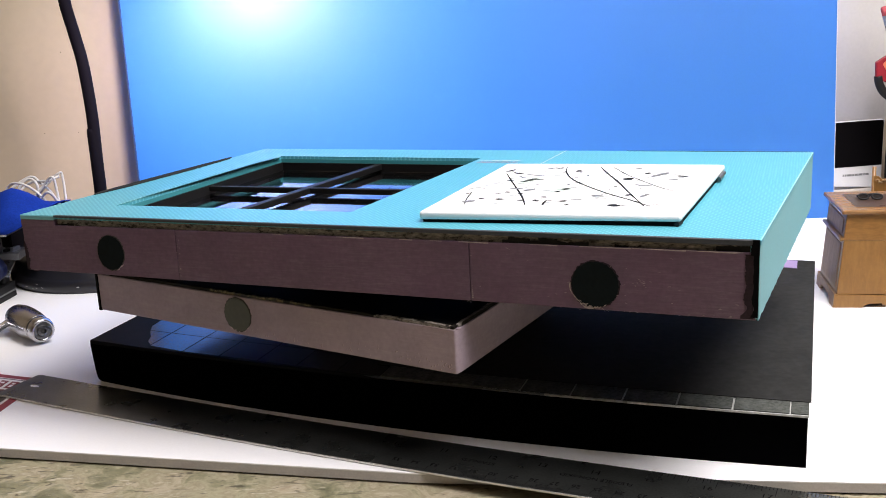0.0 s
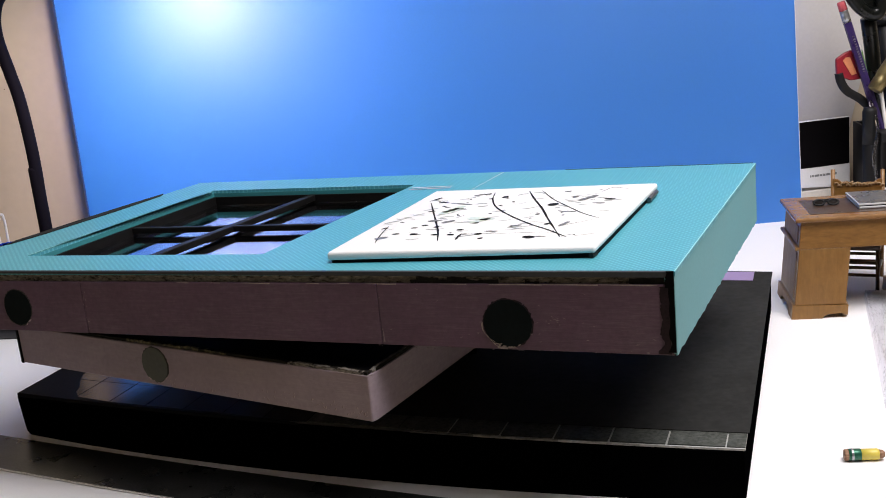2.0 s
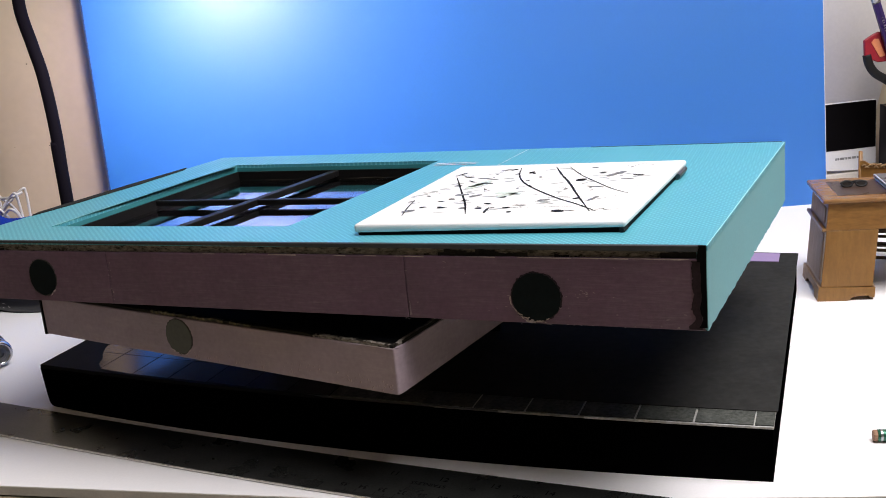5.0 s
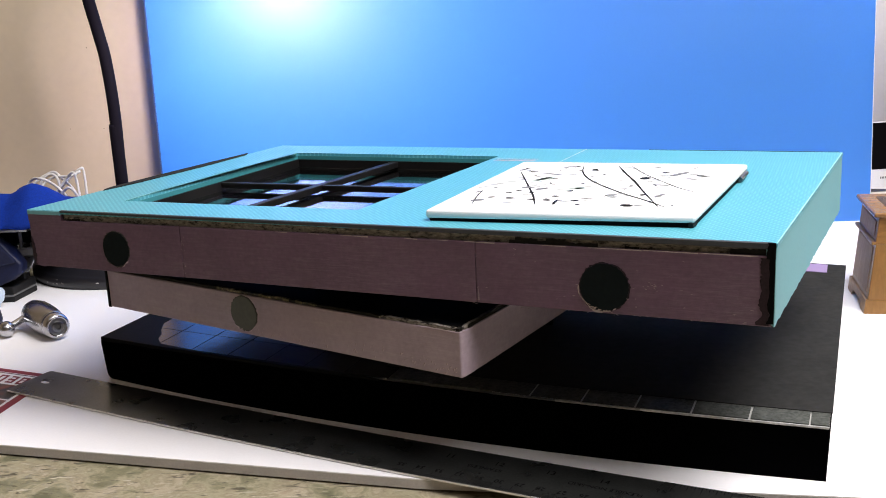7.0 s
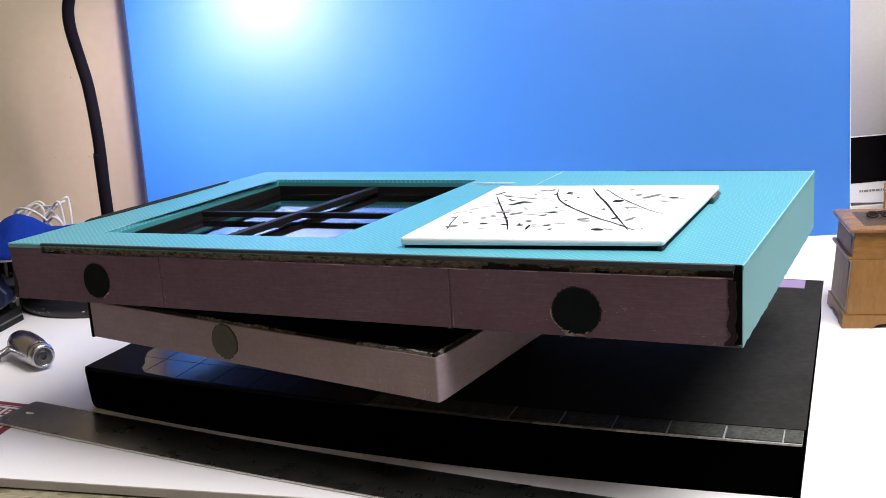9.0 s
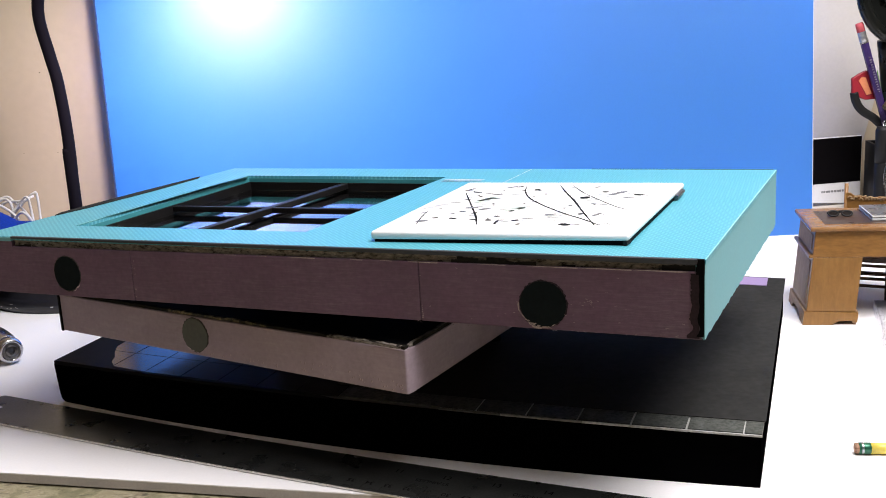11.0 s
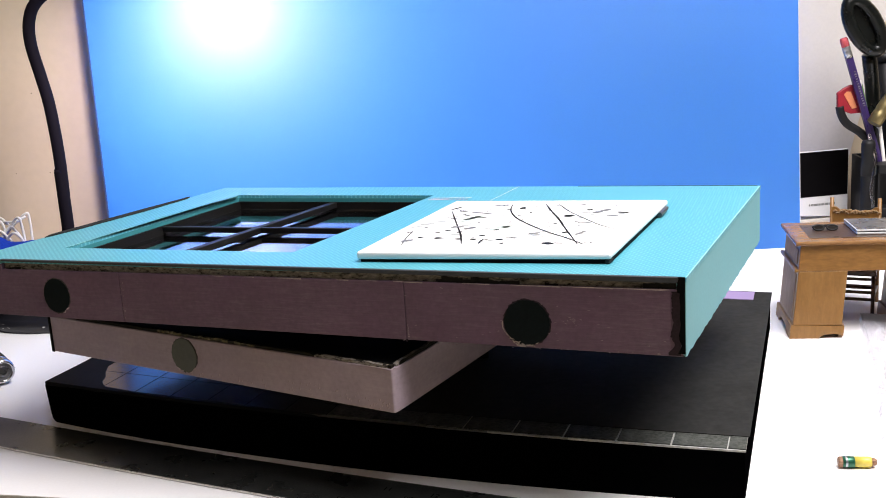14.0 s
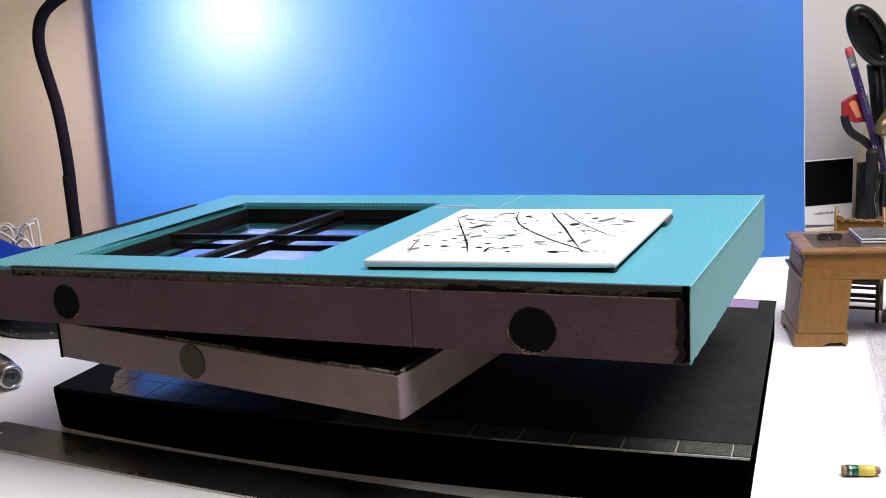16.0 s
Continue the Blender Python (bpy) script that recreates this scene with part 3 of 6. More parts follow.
    under(part("black_paint", prism([tuple(base_at(u, v).xy) for u, v in smear], BT - 0.0024, BT + 0.0004, 0.0006, 2), BLACK, None, "matt black paint over the tiles"), t)
    paper = thing("black_paper_sheet", base_at(0.72, 0.5, BT), "matt black paper sheet lying over the tiled miniature floor", "paper")
    under(part("sheet", prism(base_band(0.46, 1.0030, 0.058, 0.995), BT + 0.0002, BT + 0.0006), FELT), paper)
    strip = thing("lilac_paper_strip", base_at(0.9, 0.96, BT), "short lilac paper strip on the black paper", "paper strip")
    under(part("strip", prism(patch(base_at, 0.72, 0.975, 0.914, 0.985), BT + 0.0006, BT + 0.001), LILAC), strip)


floor_base()

# ---- middle panel ----
MB, MT = 0.050, 0.0735
ST, SB = 0.117, 0.0855
MID = [(-0.200, 0.5815), (0.0042, 0.4490), (0.1010, 0.6190), (-0.1032, 0.7515)]
mid_at = bilinear(MID)


def ragged_strip(a, b, z0, z1, out, depth, steps=60, amp=0.0008, wobble=0.6):
    """A strip of torn board along a line, with an uneven upper edge."""
    bm = bmesh.new()
    a, b, out = Vector((*a, 0)), Vector((*b, 0)), Vector((*out, 0)).normalized()
    rows = []
    for i in range(steps + 1):
        p = a.lerp(b, i / steps)
        j = amp * noise.noise(p * 160) + 0.5 * amp * noise.noise(p * 700)
        k = wobble * amp * noise.noise(p * 300 + Vector((5, 3, 1)))
        rows.append([bm.verts.new(p + out * d + Vector((0, 0, z))) for d, z in ((k, z0), (k + 0.5 * wobble * j, z1 + j), (-depth, z1 + j), (-depth, z0))])
    for r, s in zip(rows, rows[1:]):
        for k in range(4):
            bm.faces.new((r[k], r[(k + 1) % 4], s[(k + 1) % 4], s[k]))
    bm.faces.new(rows[0])
    bm.faces.new(rows[-1])
    return bm


def rubbed_edge(at, way, out, z0, z1, width, rough):
    """Paint rubbed off or on along an upright edge, with a ragged inner side."""
    bm = bmesh.new()
    rows, steps = [], 40
    for k in range(steps + 1):
        z = z0 + (z1 - z0) * k / steps
        w = max(0.0003, width + rough * (noise.noise(Vector((z * 220, at.x * 40, 0))) + 0.25 * noise.noise(Vector((z * 1300, at.x * 40, 3)))))
        p = Vector((at.x, at.y, z))
        rows.append([bm.verts.new(v) for v in (p, p + way * w, p + way * w - out * 0.001, p - out * 0.001)])
    for r, s in zip(rows, rows[1:]):
        for k in range(4):
            bm.faces.new((r[k], r[(k + 1) % 4], s[(k + 1) % 4], s[k]))
    bm.faces.new(rows[0])
    bm.faces.new(rows[-1])
    return bm


def plug(at, out, radius, material, parent, chips=0.0, narrow=1.0):
    """A round plug set flush in a board face, with smeared paint and a chipped rim."""
    m = Matrix.Translation(at) @ Vector((out[0], out[1], 0)).to_track_quat("Z", "Y").to_matrix().to_4x4()

    def disc(r, lift, wob, seed):
        bm = bmesh.new()
        ring = []
        for k in range(96):
            ang = math.tau * k / 96
            d = Vector((math.cos(ang), math.sin(ang), seed))
            rr = r * (1 + wob * (0.5 * noise.noise(d * 2.2 + Vector(at) * 30) + noise.noise(d * 9) + 0.3 * noise.noise(d * 26)))
            ring.append((rr * narrow * math.cos(ang), rr * math.sin(ang)))
        low, high = ([bm.verts.new(m @ Vector((x, y, z))) for x, y in ring] for z in (-0.001, lift))
        bm.faces.new(high)
        bm.faces.new(low)
        for k in range(96):
            bm.faces.new((low[k], low[(k + 1) % 96], high[(k + 1) % 96], high[k]))
        return bm

    ob = under(part("plug", disc(radius, 0.0004, 0.035, 0.0), material, None, "round dark plug"), parent)
    under(part("paint_smear", disc(radius * 1.05, 0.0002, 0.07, 4.0), RUBBED if chips > 0.5 else SMEAR, None, "dark smeared paint round the plug"), ob)
    bm = bmesh.new()
    rnd = random.Random(int(at.x * 1e4))
    rows = []
    start, stop = (178, 262) if chips > 0.5 else (290, 325)
    for k in range(40):
        ang = radians(start + (stop - start) * k / 39)
        r = radius * (1.06 + 0.03 * math.sin(k * 0.23) + 0.03 * noise.noise(Vector((k * 0.4, at.x * 40, 0))))
        w = radius * (0.010 + 0.05 * max(0, noise.noise(Vector((k * 0.33, 7.7, at.x * 9)))) + (0.025 if chips > 0.5 and k > 30 else 0))
        rows.append([bm.verts.new(m @ Vector((rr * narrow * math.cos(ang), rr * math.sin(ang), 0.00045))) for rr in (r - w, r + w)])
    for p, q in zip(rows, rows[1:]):
        bm.faces.new((p[0], p[1], q[1], q[0]))
    for k in range(int(26 * chips)):
        ang = radians(rnd.gauss(256, 15))
        r = radius * rnd.uniform(0.96, 1.10)
        c = Vector((r * math.cos(ang), r * math.sin(ang), 0.0005))
        L, W, turn = rnd.uniform(0.0003, 0.0012), rnd.uniform(0.00012, 0.0004), rnd.uniform(-0.6, 0.6)
        vs = []
        for x, y in ((-1, 0), (-0.3, 0.8), (0.6, 0.7), (1, 0), (0.2, -0.8), (-0.6, -0.6)):
            vs.append(bm.verts.new(m @ (c + Vector((x * L * math.cos(turn) - y * W * math.sin(turn), x * L * math.sin(turn) + y * W * math.cos(turn), 0)))))
        bm.faces.new(vs)
    under(part("chipped_rim", bm, CHIP_OR_GLINT if chips > 0.5 else SCUFF_OR_LIT, None, "pale chipped paint"), ob)


def mid_panel():
    t = thing("lower_wall_panel", mid_at(0.5, 0.5, MB), "hollow mauve miniature wall panel lying turned under the larger panel", "wall panel")
    w = 0.018
    ring_out = MID
    bm = bmesh.new()

    def rounded(c, r):
        """Rounds the front right corner of the ring."""
        a, b, d, e = (Vector(p) for p in c)
        u, v = (a - b).normalized(), (d - b).normalized()
        p0, p1 = b + u * r * 0.22, b + v * r * 1.25
        arc = [p0.lerp(b, s).lerp(b.lerp(p1, s), s) for s in (0, 0.2, 0.4, 0.6, 0.8, 1)]
        return [tuple(a), *(tuple(p) for p in arc), tuple(d), tuple(e)]

    under(part("body", prism(rounded(ring_out, 0.006), MB, MT - 0.0022, 0.0005, 2), MAUVE, smooth=False), t)
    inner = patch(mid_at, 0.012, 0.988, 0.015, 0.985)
    # Black sheet stands in for the dark inside of the open hollow panel.
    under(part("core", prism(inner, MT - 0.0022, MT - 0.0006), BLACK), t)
    a, b, c = (Vector((*p, 0)) for p in (MID[0], MID[1], MID[2]))
    f = (b - a).normalized()
    g = (c - b).normalized()
    lip0, lip1 = a + f * 0.001, b - f * 0.0016
    # Raw edge coloured dark for the shade below the larger panel.
    under(part("board_edge", ragged_strip((lip0 + g * 0.0006).xy, (lip1 + g * 0.0006).xy, MT - 0.0024, MT - 0.0007, (-g.x, -g.y), 0.0030, 90, 0.0006), RAW_SHADED, None, "raw board edge darkened for the shade under the panel"), t)
    for s0, s1, mt in ((0.37, 0.58, TORN_GOLD), (0.60, 0.655, TORN_GOLD), (0.815, 0.992, TORN)):
        p, q = lip0.lerp(lip1, s0), lip0.lerp(lip1, s1)
        under(part("torn_edge", ragged_strip((p + g * 0.0003).xy, (q + g * 0.0003).xy, MT - 0.0020, MT - 0.0006, (-g.x, -g.y), 0.0016, 60, 0.0008), mt, None, "torn brown board edge"), t)
    s0, s1 = b + g * 0.0070, c
    under(part("board_edge", ragged_strip((s0 - f * 0.0006).xy, (s1 - f * 0.0006).xy, MT - 0.0024, MT - 0.0007, (f.x, f.y), 0.0030, 60, 0.0006), RAW_SHADED, None, "raw board edge darkened for the shade under the panel"), t)
    under(part("torn_edge", ragged_strip((b + g * 0.0040 - f * 0.0010).xy, (b + g * 0.042 - f * 0.0010).xy, MT - 0.0020, MT - 0.0004, (f.x, f.y), 0.0014, 40, 0.0007), TORN, None, "torn brown board edge"), t)
    # Pale ribbon paints the highlight on the top edge near the corner.
    rim = bmesh.new()
    for p, q in ((b - f * 0.020, b - f * 0.0018), (b - f * 0.0018, b + f * 0.0002 + g * 0.003)):
        ribbon([p - g * 0.0001, p.lerp(q, 0.5) - g * 0.0001, q - g * 0.0001], 0.0006, MT - 0.0021, rim, 0.3)
    under(part("worn_or_lit_edge", rim, CHIP_OR_GLINT, None, "highlight line painted along the corner's top edge"), t)
    ends = [MID[0], tuple((a + f * 0.0022).xy), tuple((a + f * 0.0022 + g * 0.02).xy), tuple((a + g * 0.02).xy)]
    o = -g * 0.0006 - f * 0.0006
    ends = [(x + o.x, y + o.y) for x, y in ends]
    under(part("end_cap", prism(ends, MB - 0.0004, MT - 0.0005, 0.0006), BLACK, None, "black painted end"), t)
    # plug on the front face
    n = Vector((f.y, -f.x))
    p = a + f * 0.109
    plug(Vector((p.x, p.y, 0.0612)), n, 0.0089, PLUG_GREY, t, 0.25)
    # pocked paint along the lower front: upright dents, shade and lit lip painted flat
    length = (b - a).length
    rnd = random.Random(17)
    for name, mt, lab, shift in (("dent_shading", DENT_SHADE, "painted shade of dents in the paint", 0.0), ("dent_highlight", SCUFF_OR_LIT, "painted highlights on the lips of the dents", 0.0005)):
        bm = bmesh.new()
        rnd = random.Random(17)
        for k in range(80):
            s1 = length * (0.985 - 0.55 * rnd.random() ** 1.3)
            zz = MB + 0.0012 + rnd.random() ** 0.9 * 0.0066 * (0.35 + 0.65 * math.sin(min(1.0, (length - s1) / (0.35 * length)) * math.pi * 0.75 + 0.3))
            q = a + f * (s1 + shift) + Vector((n.x, n.y, 0)) * 0.00015
            L, W, ang = rnd.uniform(0.0002, 0.0009), rnd.uniform(0.00008, 0.00028), rnd.gauss(1.25, 0.5)
            vs = []
            for x, y in ((-1, -0.1), (-0.3, -0.9), (0.7, -0.6), (1, 0.2), (0.2, 0.9), (-0.6, 0.7)):
                dx, dz = x * L * math.cos(ang) - y * W * math.sin(ang), x * L * math.sin(ang) + y * W * math.cos(ang)
                vs.append(bm.verts.new((q.x + f.x * dx, q.y + f.y * dx, zz + dz)))
            bm.faces.new(vs)
        tagged(under(part(name, bm, mt, None, lab), t), kind="stuff")
    # spacers that carry it, deep inside the shade
    for k, (u, v) in enumerate(((0.35, 0.72), (0.75, 0.78))):
        q = mid_at(u, v, BT + 0.0006)
        sp = thing("spacer_block", q, "black wooden spacer block in the shade under the panel", "block", "hidden spacers")
        under(part("block", brick(Matrix.Translation(q), 0.05, 0.05, MB - BT - 0.0006, 0.001), BLACK), sp)
    for u, v in ((0.30, 0.80), (0.80, 0.85)):
        q = mid_at(u, v, MT - 0.0006)
        sp = thing("spacer_block", q, "black wooden spacer block in the shade under the panel", "block", "hidden spacers")
        under(part("block", brick(Matrix.Translation(q), 0.05, 0.04, SB + 0.0024 - MT + 0.0006, 0.001), BLACK), sp)


mid_panel()

# ---- upper wall panel with its window ----
SLAB = [(-0.2197, 0.5365), (0.1272, 0.4084), (0.2203, 0.6110), (-0.1216, 0.7319)]
slab_at = bilinear([(-0.2104, 0.5165), (0.1252, 0.3988), (0.2203, 0.6110), (-0.1216, 0.7319)])
SB_LEFT, SB_RIGHT = 0.0873, 0.0830
HOLE = [(0.066, 0.188), (0.446, 0.181), (0.469, 0.863), (0.081, 0.873)]


def frame_mesh(outer, inner, z0, z1):
    """A level ring between two four-cornered outlines."""
    bm = bmesh.new()
    o0 = [bm.verts.new((*p, z0)) for p in outer]
    o1 = [bm.verts.new((*p, z1)) for p in outer]
    i0 = [bm.verts.new((*p, z0)) for p in inner]
    i1 = [bm.verts.new((*p, z1)) for p in inner]
    for k in range(4):
        j = (k + 1) % 4
        for q in ((o0[k], o0[j], o1[j], o1[k]), (i0[k], i0[j], i1[j], i1[k]), (o1[k], o1[j], i1[j], i1[k]), (o0[k], o0[j], i0[j], i0[k])):
            bm.faces.new(q)
    return bm


def slab_panel():
    t = thing("upper_wall_panel", slab_at(0.5, 0.5, SB), "turquoise papered miniature wall panel with a framed window, lying flat", "wall panel")
    hole = [tuple(slab_at(u, v).xy) for u, v in HOLE]
    over = Vector((SLAB[2][1] - SLAB[1][1], SLAB[1][0] - SLAB[2][0])).normalized() * 0.0012
    outer = [SLAB[0], (SLAB[1][0] + over.x, SLAB[1][1] + over.y), (SLAB[2][0] + over.x, SLAB[2][1] + over.y), SLAB[3]]
    under(part("papered_face", frame_mesh(outer, hole, ST - 0.0018, ST), TEAL), t)
    wide = [tuple(slab_at(u, v).xy) for u, v in ((0.060, 0.182), (0.452, 0.175), (0.474, 0.868), (0.075, 0.878))]
    inn = [tuple(slab_at(u, v).xy) for u, v in ((0.067, 0.190), (0.445, 0.183), (0.468, 0.861), (0.082, 0.871))]
    under(part("paper_reveal", frame_mesh(wide, inn, ST - 0.0042, ST - 0.0018), TEAL_TURN, None, "turned-in turquoise paper"), t)
    for (u0, v0), (u1, v1), n0 in ((HOLE[0], HOLE[3], 3), (HOLE[3], HOLE[2], 5)):
        bm = bmesh.new()
        for k in range(n0):
            s0, s1 = (k + 0.03) / n0, (k + 0.72 + 0.2 * (k % 2)) / n0
            ribbon([slab_at(u0 + (u1 - u0) * s, v0 + (v1 - v0) * s, ST) for s in (s0, (s0 + s1) / 2, s1)], 0.0004, 0.0002, bm, 0.6)
        under(part("rubbed_line", bm, TEAL_PALE, None, "rubbed pale paper edge"), t)
    # window
    win = under(part("window_frame", frame_mesh(wide, [tuple(slab_at(u, v).xy) for u, v in ((0.071, 0.195), (0.441, 0.188), (0.464, 0.857), (0.086, 0.866))], ST - 0.0125, ST - 0.0042), FRAME_BLACK), t)
    zt, zb = ST - 0.0043, ST - 0.0079
    um0, um1 = 0.2375, 0.2780
    w = 0.0068
    a = [tuple(slab_at(u, v).xy) for u, v in ((um0 - w, 0.19), (um0 + w, 0.19), (um1 + w, 0.865), (um1 - w, 0.865))]
    under(part("muntin", prism(a, zb, zt, 0.0003, 1), FRAME_BLACK), win)
    vm = 0.522
    h = 0.0068
    b = [tuple(slab_at(u, v).xy) for u, v in ((0.067, vm - h), (0.452, vm - h), (0.453, vm + h), (0.068, vm + h))]
    under(part("muntin", prism(b, zb + 0.0002, zt - 0.0002, 0.0003, 1), FRAME_BLACK), win)
    zg = ST - 0.0091
    for u0, u1, s0, s1 in ((0.071, 0.2375, 0.076, 0.266), (0.258, 0.443, 0.258, 0.453)):
        for v0, v1 in ((0.196, vm), (vm, 0.858)):
            f0, f1 = (v0 - 0.19) / 0.67, (v1 - 0.19) / 0.67
            L = lambda f: u0 + (s0 - u0) * f if u0 < 0.2 else um0 + (um1 - um0) * f
            R = lambda f: um0 + (um1 - um0) * f if u0 < 0.2 else 0.442 + 0.022 * f
            ring = [tuple(slab_at(u, v).xy) for u, v in ((L(f0), v0), (R(f0), v0), (R(f1), v1), (L(f1), v1))]
            g = under(part("pane", prism(ring, zg - 0.001, zg), GLASS, None, "clear acrylic pane"), win)
    # body walls
    fa, fb, fc, fd = (Vector((*p, 0)) for p in SLAB)
    f, g = (fb - fa).normalized(), (fc - fb).normalized()
    n = Vector((f.y, -f.x, 0))
    face_top = ST - 0.0052
    cuts = [0.0, 0.2532, 0.6662, 1.0]
    for c0, c1 in zip(cuts, cuts[1:]):
        p, q = fa.lerp(fb, c0) + f * 0.00012, fa.lerp(fb, c1) - f * 0.00012
        ring = [tuple((x + n * -0.004).xy) for x in (q, p)] + [tuple(x.xy) for x in (p, q)]
        z0, z1 = (SB_LEFT + (SB_RIGHT - SB_LEFT) * c for c in (c0, c1))
        bm = slab_mesh([(*p, z) for p, z in zip(ring, (z1, z0, z0, z1))], [(*p, face_top) for p in ring], 0.0003, 1)
        under(part("front_board", bm, PURPLE, None, "dark purple painted board"), t)
    # light line along the top of the purple boards, broken in places
    rnd = random.Random(4)
    bm = bmesh.new()
    x = 0.40
    while x < 0.985:
        L = rnd.uniform(0.01, 0.04) if x < 0.80 else 0.06
        p, q = fa.lerp(fb, x) + n * 0.0005, fa.lerp(fb, min(x + L, 0.975)) + n * 0.0005
        z = face_top + 0.0001
        w1 = rnd.uniform(0.0003, 0.0006)
        vs = [bm.verts.new(v) for v in ((p.x, p.y, z), (q.x, q.y, z), (q.x, q.y, z - w1), (p.x, p.y, z - w1 * 0.4))]
        bm.faces.new(vs)
        x += L + (rnd.uniform(0.01, 0.06) if x < 0.80 else 0.001)
    under(part("worn_or_lit_edge", bm, CHIP_OR_GLINT, None, "worn pale paint edge"), t)
    # torn strip and grey lip above the boards
    p, q = fa.lerp(fb, 0.060), fa.lerp(fb, 0.9975)
    under(part("torn_edge", ragged_strip((p - n * 0.0012).xy, (q - n * 0.0012).xy, face_top - 0.0006, ST - 0.0012, (n.x, n.y), 0.004, 140, 0.0004), TORN, None, "torn brown board edge"), t)
    for s0, s1, top, deep in ((0.062, 0.088, 0.0020, 0.0010), (0.715, 0.742, 0.0006, 0.0009), (0.735, 0.812, 0.0014, 0.00085), (0.752, 0.775, 0.0003, 0.0008), (0.708, 0.728, 0.0020, 0.0008), (0.842, 0.858, 0.0018, 0.0009), (0.955, 0.9965, 0.0006, 0.0009)):
        p, q = fa.lerp(fb, s0) - n * deep, fa.lerp(fb, s1) - n * deep
        under(part("tape", ragged_strip(p.xy, q.xy, face_top - 0.0004, ST - 0.0023 - top, (n.x, n.y), 0.002, 36, 0.0009), FRAME_BLACK, None, "black tape over the torn edge"), t)
    lip = [tuple((v).xy) for v in (fa.lerp(fb, 0.058) + n * 0.0006, fa.lerp(fb, 0.9985) + n * 0.0006, fa.lerp(fb, 0.9985) + g * 0.0012, fa.lerp(fb, 0.058) + g * 0.0012)]
    under(part("board_lip", slab_mesh([(*p, z) for p, z in zip(lip, (ST - 0.0009, ST - 0.0023, ST - 0.0023, ST - 0.0009))], [(*p, ST + 0.0002) for p in lip], 0.0002, 1), GREY_EDGE, None, "grey board edge under the paper"), t)
    # turned-down teal corner at the left of the front
    corner = [tuple(v.xy) for v in (fa + n * 0.0004, fa.lerp(fb, 0.058) + n * 0.0004, fa.lerp(fb, 0.058) + g * 0.001, fa + g * 0.001)]
    under(part("paper_turn", prism(corner, ST - 0.0024, ST - 0.0002, 0.0002, 1), TEAL_PLAIN), t)
    filler = [tuple(v.xy) for v in (fa + f * 0.0002 + n * 0.0002, fa.lerp(fb, 0.058) + n * 0.0002, fa.lerp(fb, 0.058) - n * 0.003, fa - n * 0.003 + f * 0.0002)]
    under(part("front_board", prism(filler, face_top - 0.0005, ST - 0.0022), PURPLE, None, "dark purple painted board"), t)
    # side, back and inner walls
    e = Vector((g.y, -g.x, 0))
    ring = [tuple(v.xy) for v in (fb + e * 0.0006, fc + e * 0.0006, fc - e * 0.003, fb - e * 0.003)]
    under(part("side_board", prism(ring, SB_RIGHT + 0.0006, ST - 0.0012, 0.0003, 1), TEAL_PLAIN, None, "pale turquoise papered side"), t)
    bm = ragged_strip((fb + e * 0.0009).xy, (fc + e * 0.0009).xy, -(ST - 0.0012), -(SB_RIGHT + 0.0002), (e.x, e.y), 0.0006, 120, 0.0008, 0.0)
    for v in bm.verts:
        v.co.z = -v.co.z
    under(part("side_paper", bm, TEAL_PLAIN, None, "turquoise paper with a torn lower edge"), t)
    under(part("corner_edge", rubbed_edge(fb + n * 0.0004 + f * 0.0006, -f, n, SB_RIGHT + 0.0014, ST - 0.0016, 0.0022, 0.0016), BLACK, None, "black rubbed corner"), t)
    under(part("corner_edge", rubbed_edge(fb + n * 0.0008 + f * 0.0007, -f, n, ST - 0.0062, ST + 0.0003, 0.0030, 0.0026), BLACK, None, "black rubbed corner"), t)
    under(part("corner_edge", rubbed_edge(fb + n * 0.0003 - f * 0.0012, -f, n, SB_RIGHT + 0.0006, ST - 0.0060, 0.0036, 0.0030), RUBBED, None, "rubbed dark paint"), t)
    under(part("corner_edge", rubbed_edge(fa + n * 0.0003 + f * 0.0001, f, n, SB_LEFT + 0.0002, face_top - 0.009, 0.0012, 0.0026), RUBBED, None, "rubbed dark paint"), t)
    h = Vector((-(fd - fc).y, (fd - fc).x, 0)).normalized()
    bk = [tuple(v.xy) for v in (fd, fc, fc - g * 0.003, fd - g * 0.003)]
    under(part("back_board", prism(bk, SB, ST - 0.0018), PURPLE), t)
    lf = [tuple(v.xy) for v in (fa - n * 0.0042, fd, fd + f * 0.003, fa - n * 0.0042 + f * 0.003)]
    under(part("side_board", prism(lf, SB, ST - 0.0018), PURPLE), t)
    # Added unseen black sheet that keeps the space below the panes dark.
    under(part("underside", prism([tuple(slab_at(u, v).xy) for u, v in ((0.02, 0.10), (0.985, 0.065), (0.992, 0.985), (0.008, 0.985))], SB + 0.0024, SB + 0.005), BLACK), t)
    p, q = fd.lerp(fc, 0.70), fd.lerp(fc, 0.998)
    under(part("back_lip", prism([tuple(v.xy) for v in (p - g * 0.0007, q - g * 0.0007, q + g * 0.0002, p + g * 0.0001)], ST - 0.001, ST + 0.00022), DARK_TEAL, None, "dark paper edge"), t)
    # dark flap along the left edge
    strip = [fa.lerp(fd, k) + f * w for k, w in ((0.235, 0.0012), (0.27, -0.0012), (0.60, -0.0016), (0.83, -0.0006), (0.80, 0.0022), (0.60, 0.0042), (0.35, 0.0036))]
    under(part("edge_flap", prism([tuple(v.xy) for v in strip], ST - 0.004, ST + 0.0007, 0.0002, 1), FELT, None, "dark raised edge strip"), t)
    # second layer of paper, sloping to the window along its left edge
    seam = [(-0.1722, 0.5482), (-0.1370, 0.6322), (-0.1050, 0.6885)]
